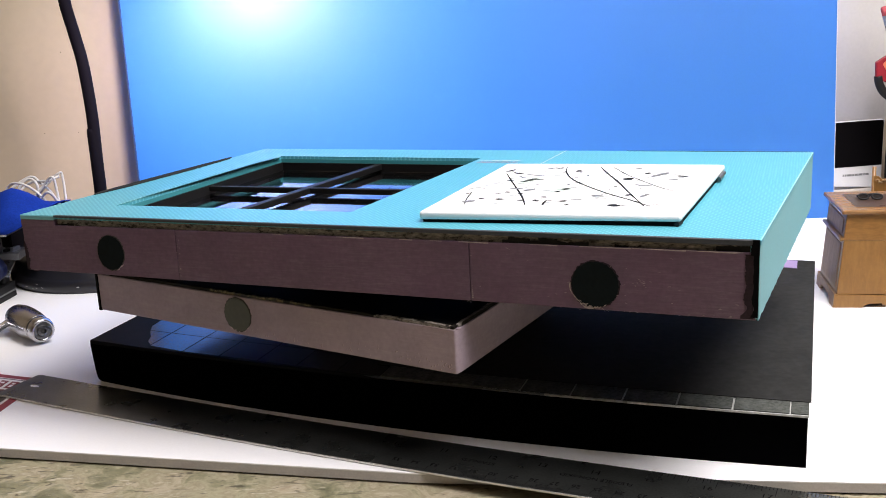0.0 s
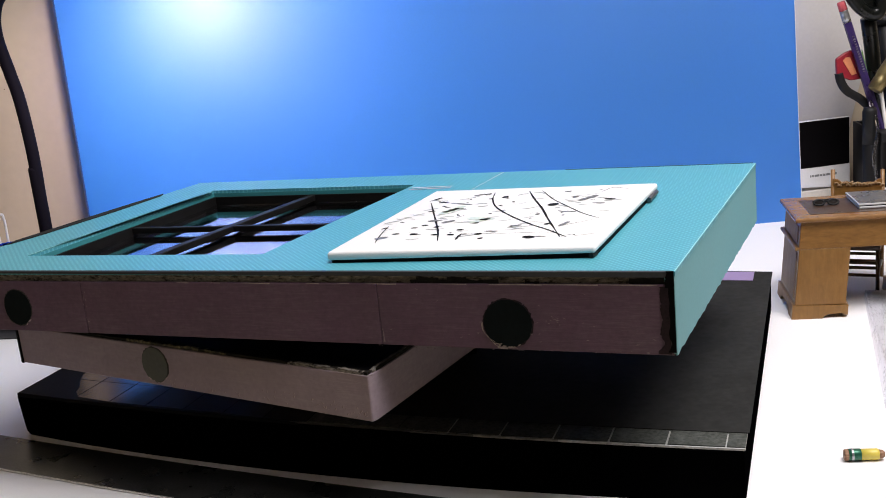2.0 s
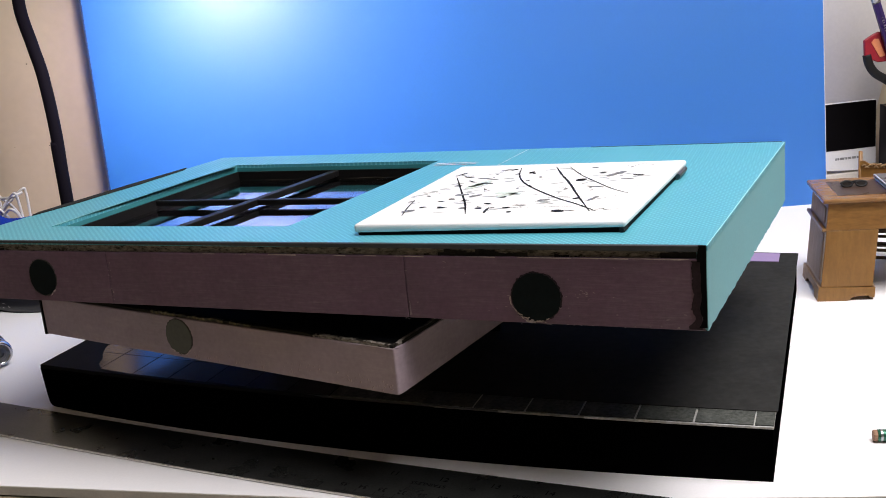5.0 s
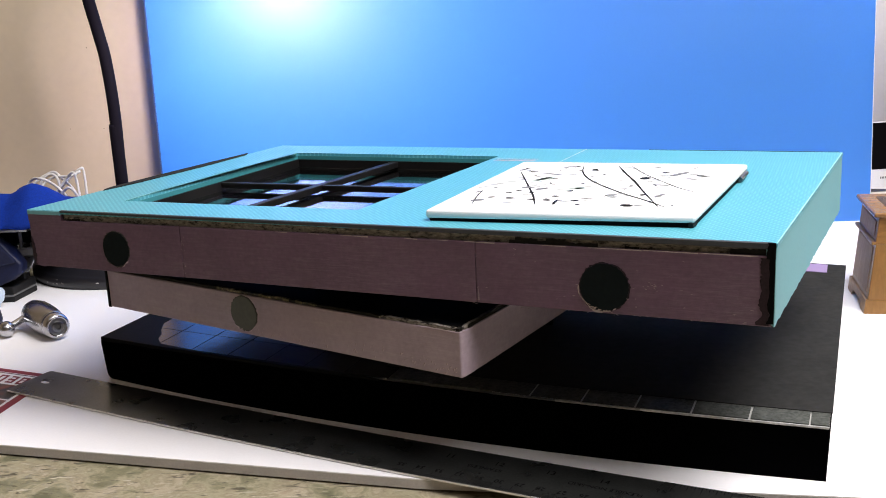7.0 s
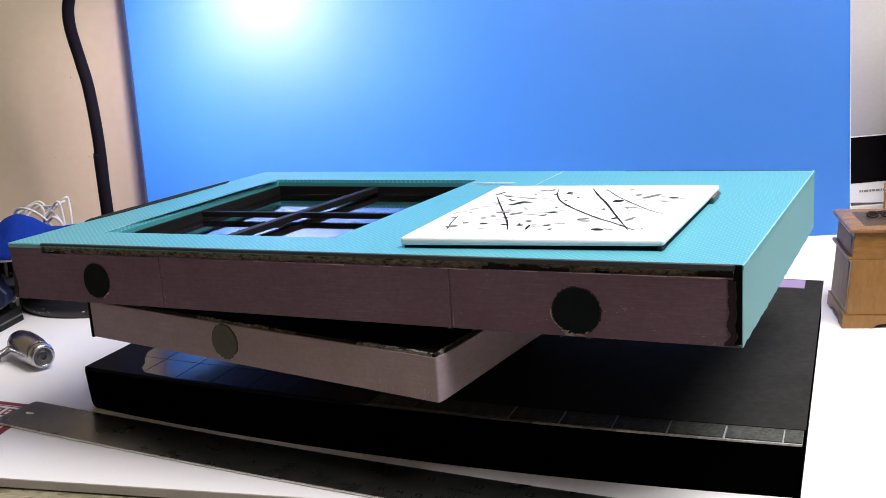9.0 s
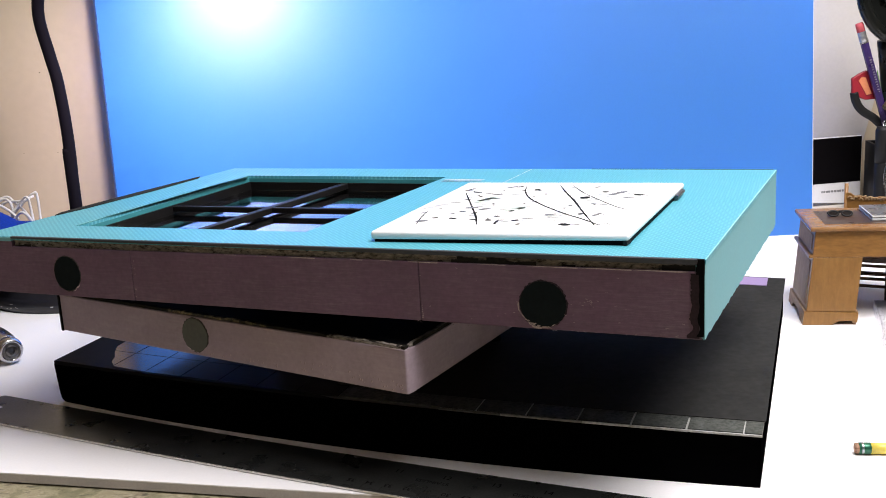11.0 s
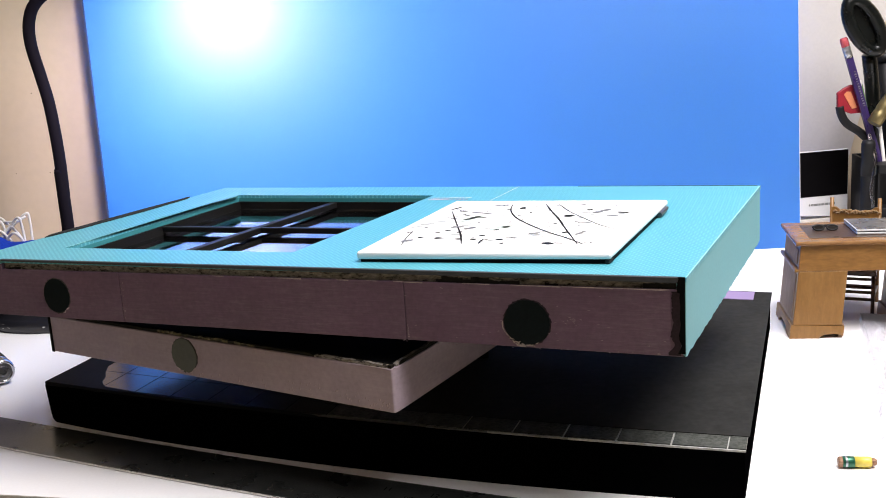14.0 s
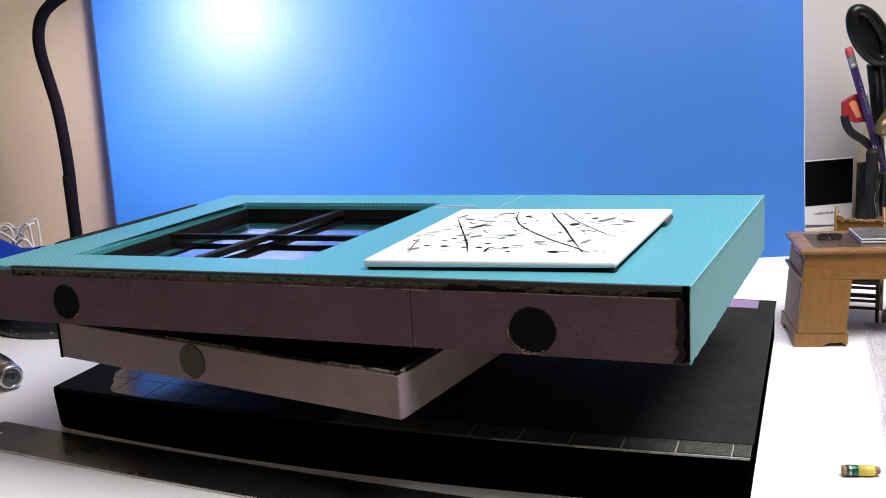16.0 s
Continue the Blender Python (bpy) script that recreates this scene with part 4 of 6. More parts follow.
    h0, h3 = (Vector(hole[k]) for k in (0, 3))
    wedge = [tuple(h0 + Vector((0.0002, 0.0002))), *seam, tuple(h3)]
    under(part("paper_layer", prism(wedge, ST - 0.0002, ST + 0.0003), TEAL_LAYER, None, "second layer of checked paper"), t)
    run = [Vector((*p, ST)) for p in seam]
    under(part("paper_crease", ribbon([run[0].lerp(run[1], 0.22), run[1], run[2]], 0.0006, 0.0005, None, 0.5), TEAL_TURN, None, "dark crease in the paper"), t)
    under(part("paper_crease", ribbon([run[0], run[0].lerp(run[1], 0.3), run[0].lerp(run[1], 0.62)], 0.0006, 0.0004, None, 0.4), TEAL_PALE, None, "pale rubbed crease"), t)
    # joins in the paper
    for (u0, v0), (u1, v1), wd in (((0.5908, 0.78), (0.5948, 0.996), 0.0007),):
        under(part("paper_join", ribbon([slab_at(u0, v0, ST), slab_at((u0 + u1) / 2, (v0 + v1) / 2, ST), slab_at(u1, v1, ST)], wd, 0.0002, None, 0.8), CARD_WHITE, None, "pale join in the paper"), t)
    for k, dv in enumerate((0.0, 0.020)):
        under(part("paper_strip", ribbon([slab_at(0.478, 0.795 + dv, ST), slab_at(0.512, 0.799 + dv, ST), slab_at(0.548, 0.803 + dv, ST)], 0.0016, 0.0003, None, 0.9), CARD_WHITE if k else CARD_PINK, None, "narrow pale paper strip"), t)
    edge_line = ribbon([fb.lerp(fc, s) + Vector((0, 0, ST)) + e * 0.0009 for s in (0.004, 0.3, 0.6, 0.99)], 0.0005, 0.0001, None, 0.9)
    under(part("worn_or_lit_edge", edge_line, TEAL_PALE, None, "rubbed pale paper edge"), t)
    # plugs
    for s, z, c in ((0.1468, 0.0987, 0.0), (0.8195, 0.0951, 1.0)):
        p = fa.lerp(fb, s)
        plug(Vector((p.x, p.y, z)), n, 0.0102 if c else 0.0089, PLUG_DARK, t, c, 1.0 if c else 0.88)
    # scratches and chips on the purple boards
    bm = bmesh.new()
    rnd = random.Random(9)
    for k in range(64):
        s = rnd.gauss(0.872, 0.004) if k < 12 else rnd.uniform(0.66, 0.98)
        z = rnd.gauss(0.0965, 0.0012) if k < 12 else rnd.uniform(SB + 0.001, face_top - 0.001) if k < 42 else SB_RIGHT + rnd.uniform(0.0004, 0.0014)
        p = fa.lerp(fb, s) + n * 0.0003
        L, W = rnd.uniform(0.0003, 0.0010), rnd.uniform(0.00008, 0.0002)
        a1 = rnd.uniform(-0.5, 0.5)
        vs = []
        for x, y in ((-1, 0), (0, -1), (1, 0.2), (0.1, 1)):
            dx, dz = x * L * math.cos(a1) - y * W * math.sin(a1), x * L * math.sin(a1) + y * W * math.cos(a1)
            vs.append(bm.verts.new((p.x + f.x * dx, p.y + f.y * dx, z + dz)))
        bm.faces.new(vs)
    for k in range(14):
        zz = rnd.uniform(SB_LEFT + 0.0006, face_top - 0.002)
        cq = fa.lerp(fb, 0.2545 + rnd.uniform(-0.001, 0.004)) + n * 0.0003
        vs = [bm.verts.new((cq.x + f.x * x, cq.y + f.y * x, zz + y)) for x, y in ((-0.0002, 0), (0.0003, -0.0001), (0.0001, rnd.uniform(0.0003, 0.0008)))]
        bm.faces.new(vs)
    bq = fa.lerp(fb, 0.6690) + n * 0.0003
    for k in range(7):
        zz = SB + 0.0003 + 0.0009 * k
        vs = [bm.verts.new((bq.x + f.x * x, bq.y + f.y * x, zz + y)) for x, y in ((-0.0005 + 0.0002 * (k % 3), 0), (0.0007 - 0.0001 * k, 0.0002), (0.0001, 0.0009))]
        bm.faces.new(vs)
    under(part("paint_chips", bm, PURPLE_SCUFF, None, "pale chips in the paint"), t)


TEAL_PALE = surf("rubbed_teal_edge", (0.40, 0.70, 0.70), 0.7, 0, 0.1, 60, 900, 0.05)
CARD_PINK = surf("pale_pink_paper", (0.66, 0.50, 0.55), 0.7, 0, 0.05, 60, 900, 0.05)
slab_panel()

# ---- little painting on the panel ----
CAN = [(-0.0103, 0.4722), (0.1028, 0.4380), (0.1537, 0.5549), (0.0391, 0.5920)]
can_at = bilinear(CAN)


def painting():
    zt = 0.1222
    t = thing("small_canvas", can_at(0.5, 0.5, ST), "small white stretched canvas with black spattered paint on the panel", "painting")
    under(part("canvas", slab_mesh([(x, y, z) for (x, y), z in zip(CAN, (zt - 0.0039, zt - 0.0031, zt - 0.0031, zt - 0.0038))], [(x, y, zt) for x, y in CAN], 0.0012, 3), CANVAS, None, "", True), t)
    # Black frame reaches near the front edge to serve as the canvas's shadow.
    under(part("stretcher", prism(patch(can_at, 0.012, 0.992, 0.010, 0.985), ST, zt - 0.0030), BLACK, None, "black stretcher frame standing in for the shadow under the canvas"), t)
    p, q = can_at(1.004, 0.80, ST + 0.0018), can_at(1.002, 0.95, ST + 0.0018)
    under(part("hanger", tube([p, q], 0.0013, 10, 2), DARK_STEEL, None, "small metal hanger tube"), t)
    p, q = can_at(0.985, 0.0, ST + 0.0012), can_at(0.992, 0.035, ST + 0.0012)
    under(part("hanger", tube([p, q], 0.0011, 10, 2), DARK_PLASTIC, None, "small dark hanger end"), t)
    z = zt + 0.00015
    P = lambda s: [can_at(u, v, z) for u, v in s]
    dabs = ((0.151, 0.233, 0.177, 0.235, 0.0023), (0.227, 0.22, 0.257, 0.224, 0.0027), (0.317, 0.207, 0.35, 0.209, 0.0023), (0.385, 0.199, 0.41, 0.205, 0.0027), (0.439, 0.204, 0.46, 0.205, 0.0015), (0.492, 0.201, 0.52, 0.204, 0.0027), (0.394, 0.269, 0.422, 0.273, 0.0023), (0.218, 0.352, 0.242, 0.358, 0.0023), (0.19, 0.314, 0.212, 0.325, 0.0015), (0.419, 0.368, 0.442, 0.377, 0.0023), (0.143, 0.585, 0.174, 0.59, 0.0019), (0.122, 0.748, 0.164, 0.752, 0.0023), (0.529, 0.138, 0.547, 0.139, 0.0023), (0.067, 0.777, 0.097, 0.843, 0.0015), (0.282, 0.32, 0.297, 0.338, 0.0023), (0.282, 0.873, 0.305, 0.891, 0.0023), (0.328, 0.788, 0.35, 0.792, 0.0019), (0.241, 0.625, 0.3, 0.61, 0.0015))
    more_dabs = ((0.382, 0.807, 0.404, 0.825, 0.0035), (0.635, 0.638, 0.674, 0.657, 0.0054), (0.698, 0.772, 0.723, 0.772, 0.0027), (0.846, 0.718, 0.891, 0.71, 0.0031), (0.72, 0.32, 0.739, 0.334, 0.0035), (0.697, 0.138, 0.743, 0.139, 0.005), (0.739, 0.149, 0.782, 0.144, 0.0012), (0.517, 0.238, 0.571, 0.237, 0.0015))
    greys = ((0.111, 0.163, 0.15, 0.193, 0.0043), (0.215, 0.419, 0.267, 0.434, 0.0043), (0.289, 0.384, 0.322, 0.427, 0.0039), (0.185, 0.732, 0.292, 0.692, 0.0019), (0.098, 0.413, 0.116, 0.414, 0.0015), (0.236, 0.866, 0.279, 0.891, 0.0023), (0.744, 0.702, 0.796, 0.794, 0.005), (0.812, 0.652, 0.865, 0.647, 0.0023), (0.632, 0.884, 0.66, 0.887, 0.0031), (0.591, 0.303, 0.631, 0.325, 0.0031), (0.632, 0.486, 0.648, 0.49, 0.0027), (0.707, 0.536, 0.786, 0.507, 0.0019), (0.786, 0.287, 0.805, 0.353, 0.0031))
    greens = ((0.214, 0.534, 0.269, 0.637, 0.0077), (0.217, 0.565, 0.265, 0.677, 0.0062), (0.366, 0.453, 0.484, 0.424, 0.0077), (0.403, 0.376, 0.463, 0.441, 0.0054))
    lines = [
        (((0.086, 0.747), (0.22, 0.473), (0.317, 0.274), (0.38, 0.123)), 0.0012),
        (((0.075, 0.358), (0.103, 0.23), (0.138, 0.109)), 0.0008),
        (((0.447, 0.129), (0.439, 0.176), (0.436, 0.213)), 0.0016),
        (((0.313, 0.914), (0.352, 0.774), (0.42, 0.631), (0.52, 0.493), (0.655, 0.339), (0.748, 0.251), (0.825, 0.17), (0.861, 0.131)), 0.0013),
        (((0.465, 0.921), (0.539, 0.761), (0.627, 0.585), (0.714, 0.393), (0.837, 0.133)), 0.0014),
        (((0.522, 0.922), (0.623, 0.748), (0.703, 0.637), (0.823, 0.481), (0.91, 0.396)), 0.0009),
        (((0.843, 0.135), (0.872, 0.168), (0.895, 0.148), (0.955, 0.172)), 0.0006),
        (((0.43, 0.222), (0.58, 0.205), (0.72, 0.208), (0.81, 0.196)), 0.0004),
        (((0.798, 0.849), (0.818, 0.923), (0.848, 0.932), (0.913, 0.888)), 0.0006),
        (((0.775, 0.288), (0.842, 0.335), (0.904, 0.391)), 0.0004),
    ]
    for s, w in lines:
        under(part("paint_line", ribbon(P(s), w), INK, None, "black paint line"), t)
    for rows, mt, name, lift in ((dabs + more_dabs, INK, "paint_dab", 0.00012), (greys, GREY_DAB, "paint_smudge", 0.00006), (greens, GREEN_WASH, "paint_smudge", 0.00002)):
        for u0, v0, u1, v1, w in rows:
            p, q = can_at(u0, v0, z), can_at(u1, v1, z)
            bow = Vector((0, 0.0012, 0)) * noise.noise(p * 500)
            under(part(name, ribbon([p, p.lerp(q, 0.35) + bow, p.lerp(q, 0.7) - bow * 0.5, q], w, lift, None, 0.35), mt), t)
    rnd = random.Random(21)
    fine, wash = bmesh.new(), bmesh.new()
    for k in range(26):
        u, v = rnd.uniform(0.05, 0.80), rnd.uniform(0.12, 0.92)
        L, a = rnd.choice((0.006, 0.009, 0.014, 0.022, 0.034)), rnd.gauss(0.1, 0.6)
        w = rnd.uniform(0.0005, 0.0011) if L > 0.012 else rnd.uniform(0.0009, 0.0018)
        ribbon([can_at(u - L / 2, v - a * L / 2, z + 0.0001), can_at(u, v + rnd.uniform(-0.006, 0.010), z + 0.0001), can_at(u + L / 2, v + a * L / 2, z + 0.0001)], w, 0, fine, 0.5)
    for k in range(60):
        u, v = rnd.uniform(0.05, 0.95), rnd.uniform(0.15, 0.94)
        L, a = rnd.uniform(0.02, 0.075), rnd.gauss(0.25, 0.4)
        ribbon([can_at(u - L / 2, v - a * L / 2, z), can_at(u, v + rnd.uniform(-0.012, 0.014), z), can_at(u + L / 2, v + a * L / 2, z)], rnd.uniform(0.0005, 0.0020), 0, wash, 0.3)
    tagged(under(part("spatter", fine, INK, None, "fine black spatter"), t), kind="stuff")
    tagged(under(part("wash", wash, GREY_WASH, None, "pale grey paint flecks"), t), kind="stuff")


GREY_DAB = surf("grey_paint_dab", (0.16, 0.165, 0.17), 0.6, 0, 0.4, 250, 900, 0.2)
painting()

# ---- steel rule on the board ----
RULE = pose(-0.2568, 0.5942, 0, 0, 0, math.degrees(-0.4488))
RULE_W, RULE_L = 0.0342, 0.6096


def letters(text, size, m, material, parent, name="lettering", align="CENTER", label=""):
    cu = bpy.data.curves.new(name, "FONT")
    cu.body, cu.size, cu.align_x, cu.align_y, cu.extrude = text, size, align, "CENTER", 0.00003
    cu.resolution_u = 3
    tmp = bpy.data.objects.new(name, cu)
    scene.collection.objects.link(tmp)
    me = bpy.data.meshes.new_from_object(tmp.evaluated_get(bpy.context.evaluated_depsgraph_get()))
    bpy.data.objects.remove(tmp)
    me.transform(m)
    me.materials.clear()
    me.materials.append(material)
    ob = new(name, me)
    if label:
        tagged(ob, label)
    return under(ob, parent)


def sag(x):
    """The flexible blade lies in a slight curve."""
    return -0.0062 * math.sin(math.pi * min(max(x / 0.46, 0.0), 1.0))


def steel_rule():
    t = thing("steel_ruler", RULE @ Vector((0.2, 0, 0.0)), "long flexible steel ruler with engraved scales on the white board", "ruler")
    bm = bmesh.new()
    h, L, r = RULE_W / 2, RULE_L, 0.0045
    xs = [-0.0030 + (L + 0.0030) * k / 40 for k in range(41)]
    ring = [(-0.0045, -h + 0.0015)] + [(x, -h) for x in xs] + [(x, h) for x in reversed(xs)] + [(-0.0045, h - 0.0015)]
    bmr = prism(ring, 0.0002, 0.0011, 0.00012, 1)
    for v in bmr.verts:
        v.co.y += sag(v.co.x)
    bmesh.ops.transform(bmr, matrix=RULE, verts=bmr.verts)
    under(part("blade", bmr, STEEL), t)
    under(part("hanging_hole", lathe(RULE @ Matrix.Translation((0.0085, 0.001, 0.0011)) @ Matrix.Diagonal((1.0, 0.42, 1, 1)), [(0.0032, 0), (0.0032, 0.00008), (0, 0.00008)], 20), FOAM, None, "hanging hole over the white board"), t)
    # Pale strip paints the highlight line on the blade's near edge.
    rim = bmesh.new()
    rows = [[rim.verts.new(RULE @ Vector((x, -h - dy + sag(x), z))) for dy, z in ((-0.0007, 0.00112), (0.00005, 0.00108), (0.00005, 0.0004), (-0.0007, 0.0004))] for x in xs]
    for r0, r1 in zip(rows, rows[1:]):
        for k in range(4):
            rim.faces.new((r0[k], r0[(k + 1) % 4], r1[(k + 1) % 4], r1[k]))
    under(part("edge_highlight", rim, HIGHLIGHT_STEEL, None, "highlight line painted along the steel edge"), t)
    marks = bmesh.new()

    def tick(x, y0, y1, w):
        vs = [marks.verts.new(RULE @ Vector((x + sx * w, y + sag(x), 0.00116))) for sx, y in ((-1, y0), (1, y0), (1, y1), (-1, y1))]
        marks.faces.new(vs)

    for k in range(24 * 10, 24 * 16):
        l = 0.0085 if k % 16 == 0 else 0.0065 if k % 8 == 0 else 0.005 if k % 4 == 0 else 0.0035 if k % 2 == 0 else 0.0024
        tick(k * 0.0254 / 16 + 0.0036, h, h - l, 0.00014)
    for k in range(1, 350):
        l = 0.0065 if k % 10 == 0 else 0.005 if k % 5 == 0 else 0.0035
        tick(L - k * 0.001, -h, -h + l, 0.00013)
    tagged(under(part("graduation", marks, ENGRAVED, None, "engraved scale marks"), t), kind="stuff")
    for k in range(10, 24):
        letters(str(k), 0.0052, RULE @ Matrix.Translation((k * 0.0254 + 0.0002, h - 0.0095 + sag(k * 0.0254), 0.00112)) @ FLIP_IN, ENGRAVED, t, "inch_figure")
    for k in range(1, 36):
        letters(str(k), 0.0046, RULE @ Matrix.Translation((L - k * 0.01 + 0.0022, -h + 0.0088 + sag(L - k * 0.01), 0.00112)) @ FLIP_CM, ENGRAVED, t, "centimetre_figure")
    letters("FLEXIBLE NON-SKID", 0.0038, RULE @ Matrix.Translation((0.358, 0.0012 + sag(0.358), 0.00112)) @ FLIP_CM, ENGRAVED, t, "lettering")
    letters("STAINLESS", 0.0038, RULE @ Matrix.Translation((0.300, 0.0016 + sag(0.300), 0.00112)) @ FLIP_CM, ENGRAVED, t, "lettering")


FLIP_IN = pose(0, 0, 0, 0, 0, 0)
FLIP_CM = pose(0, 0, 0, 0, 0, 180)
steel_rule()

# ---- printed card under the ruler's end ----


def printed_card():
    ring = [(-0.2595, 0.530), (-0.247, 0.605), (-0.345, 0.644), (-0.3575, 0.569)]
    at = bilinear(ring)
    t = thing("printed_card", at(0.5, 0.5), "glossy printed card with a dark red border under the ruler", "card")
    under(part("sheet", prism(ring, 0.0, 0.00010), CARD_RED), t)
    under(part("white_line", prism(patch(at, 0.05, 0.94, 0.055, 0.945), 0.0001, 0.00013), CARD_WHITE), t)
    under(part("photo", prism(patch(at, 0.06, 0.93, 0.075, 0.925), 0.00013, 0.00016), CARD_DARK), t)
    band = under(part("label_band", prism(patch(at, 0.72, 0.915, 0.03, 0.93), 0.00016, 0.00018), CARD_WHITE, None, "white title band"), t)
    rnd = random.Random(3)
    for k in range(11):
        v0 = 0.05 + k * 0.08
        for u0, u1, w0, w1 in ((0.75, 0.885, 0.0, 0.018), (0.75, 0.775, 0.0, 0.055), (0.86, 0.885, 0.0, 0.055), (0.80 + 0.02 * (k % 2), 0.83, 0.0, 0.045 * (k % 3 > 0) + 0.01), (0.75, 0.885, 0.042, 0.058 if k % 2 else 0.046)):
            under(part("print_bar", prism(patch(at, u0, u1, v0 + w0, v0 + w1), 0.00018, 0.0002), PRINT_BLACK if k > 4 else CARD_RED), band)
    under(part("white_line", prism(patch(at, 0.45, 0.468, 0.075, 0.925), 0.00016, 0.00018), CARD_WHITE), t)
    for k in range(5):
        u0, v0 = rnd.uniform(0.10, 0.34), 0.12 + 0.15 * k
        ring = [tuple(at(u0 + 0.09 * math.cos(x) * rnd.uniform(0.8, 1.2), v0 + 0.07 * math.sin(x) * rnd.uniform(0.7, 1.2))) [:2] for x in [math.tau * j / 9 for j in range(9)]]
        under(part("picture_shape", prism(ring, 0.00016, 0.00018), CARD_GREY if k % 2 else CARD_DARK, None, "grey printed shape"), t)


printed_card()

# ---- chrome crank knob ----


def crank_knob():
    a, b = Vector((-0.306, 0.711, 0.0105)), Vector((-0.2710, 0.6715, 0.0100))
    way = (b - a).normalized()
    m = Matrix.Translation(a) @ way.to_track_quat("Z", "Y").to_matrix().to_4x4()
    L = (b - a).length
    t = thing("crank_knob", (-0.285, 0.69, 0.0), "shiny chrome crank knob with a ball-ended arm on the board", "crank")
    prof = [(0.0, 0.0), (0.004, 0.0006), (0.0072, 0.003), (0.0092, 0.008), (0.0103, 0.016), (0.0105, 0.024), (0.0101, 0.034), (0.0090, L - 0.010), (0.0086, L - 0.0075)]
    under(part("grip", lathe(m, prof, 36), CHROME, None, "", True), t)
    under(part("collar", lathe(m, [(0.0080, L - 0.0085), (0.0088, L - 0.0072), (0.0089, L - 0.0040), (0.0084, L - 0.0016), (0.0074, L - 0.0003), (0.0062, L), (0.0058, L - 0.0085)], 36), CHROME, None, "bright ring", True), t)
    under(part("end_face", lathe(m, [(0.0060, L - 0.0006), (0.0052, L - 0.0022), (0.0044, L - 0.0026), (0.0042, L - 0.0004), (0.0036, L + 0.0003), (0.0020, L + 0.0005), (0.0018, L - 0.0006), (0, L - 0.0006)], 28), DARK_STEEL, None, "turned end with a small screw"), t)
    p, q = Vector((-0.3045, 0.6975, 0.0095)), Vector((-0.3115, 0.6825, 0.0062))
    under(part("arm", tube([a + way * 0.008 + Vector((-0.004, -0.004, 0)), p, q], 0.0024, 14, 6), CHROME, None, "", True), t)
    under(part("ball", lathe(Matrix.Translation(q), [(0.0055 * math.sin(x), -0.0055 * math.cos(x)) for x in [math.pi * k / 14 for k in range(15)]], 24), CHROME, None, "", True), t)


crank_knob()

# ---- gooseneck lamp ----


def gooseneck_lamp():
    t = thing("gooseneck_lamp", (-0.284, 0.868, 0.0), "black gooseneck desk lamp with a round weighted foot on the board", "desk lamp")
    foot = Matrix.Translation((-0.286, 0.874, 0.0))
    under(part("foot", lathe(foot, [(0.079, 0.0), (0.0805, 0.003), (0.0805, 0.009), (0.0785, 0.0105), (0.077, 0.0115), (0.076, 0.017), (0.071, 0.0215), (0.05, 0.0235), (0, 0.024)], 64), LAMP_BLACK, None, "", True), t)
    bm = bmesh.new()
    rnd = random.Random(31)
    for k in range(7):
        ang, r, zz = math.radians(rnd.uniform(232, 300)), 0.0806, rnd.uniform(0.0035, 0.0088)
        L, W = rnd.uniform(0.0004, 0.0030) if k < 4 else rnd.uniform(0.0003, 0.0009), rnd.uniform(0.0002, 0.0005)
        vs = [bm.verts.new(foot @ Vector((r * math.cos(ang + x * L / r), r * math.sin(ang + x * L / r), zz + y * W))) for x, y in ((-1, 0), (-0.2, -1), (0.8, -0.6), (1, 0.4), (0.1, 1))]
        bm.faces.new(vs)
    under(part("enamel_chips", bm, DUST, None, "pale chips in the enamel"), t)
    pts = [(-0.2853, 0.868, 0.022), (-0.2855, 0.868, 0.066), (-0.2841, 0.868, 0.126), (-0.2861, 0.868, 0.172), (-0.2900, 0.868, 0.1975), (-0.2945, 0.868, 0.2245), (-0.2930, 0.868, 0.2430), (-0.2845, 0.866, 0.2570), (-0.2650, 0.864, 0.2690), (-0.2445, 0.862, 0.2740), (-0.2260, 0.860, 0.2790)]
    under(part("gooseneck", tube(pts, 0.0048, 16, 8), NECK_BLACK, None, "flexible black sleeve", True), t)
    under(part("ferrule", lathe(Matrix.Translation((-0.2850, 0.868, 0.060)), [(0.0048, 0), (0.0051, 0.001), (0.0051, 0.058), (0.0048, 0.061)], 20), NECK_BLACK, None, "thicker sleeve", True), t)
    a = Vector((-0.2395, 0.861, 0.2745))
    d = (BULB + Vector((-0.012, 0.0, 0.002)) - a).normalized()
    m = Matrix.Translation(a) @ d.to_track_quat("Z", "Y").to_matrix().to_4x4()
    # shade: a bell open downwards, with the bulb in it
    under(part("socket", lathe(m, [(0.005, -0.002), (0.0085, 0.0), (0.0095, 0.006), (0.0095, 0.05), (0.013, 0.058), (0.013, 0.075), (0, 0.076)], 28), LAMP_BLACK, None, "", True), t)
    s = Matrix.Translation(BULB + Vector((0, 0, 0.0)))
    shade = under(part("shade", lathe(s, [(0.013, 0.060), (0.030, 0.056), (0.042, 0.040), (0.047, 0.018), (0.0455, 0.018), (0.040, 0.038), (0.029, 0.053), (0.013, 0.057)], 40), LAMP_BLACK, None, "black bell shade", True), t)
    under(part("bulb", lathe(s, [(0, 0.012), (0.010, 0.016), (0.014, 0.026), (0.012, 0.040), (0.007, 0.055)], 24), GLOW, None, "lit frosted bulb", True), shade)


GLOW = bpy.data.materials.new("lit_bulb")
GLOW.use_nodes = True
_b = GLOW.node_tree.nodes["Principled BSDF"]
_b.inputs["Base Color"].default_value = (0.9, 0.88, 0.85, 1)
_b.inputs["Emission Color"].default_value = (1.0, 0.95, 0.88, 1)
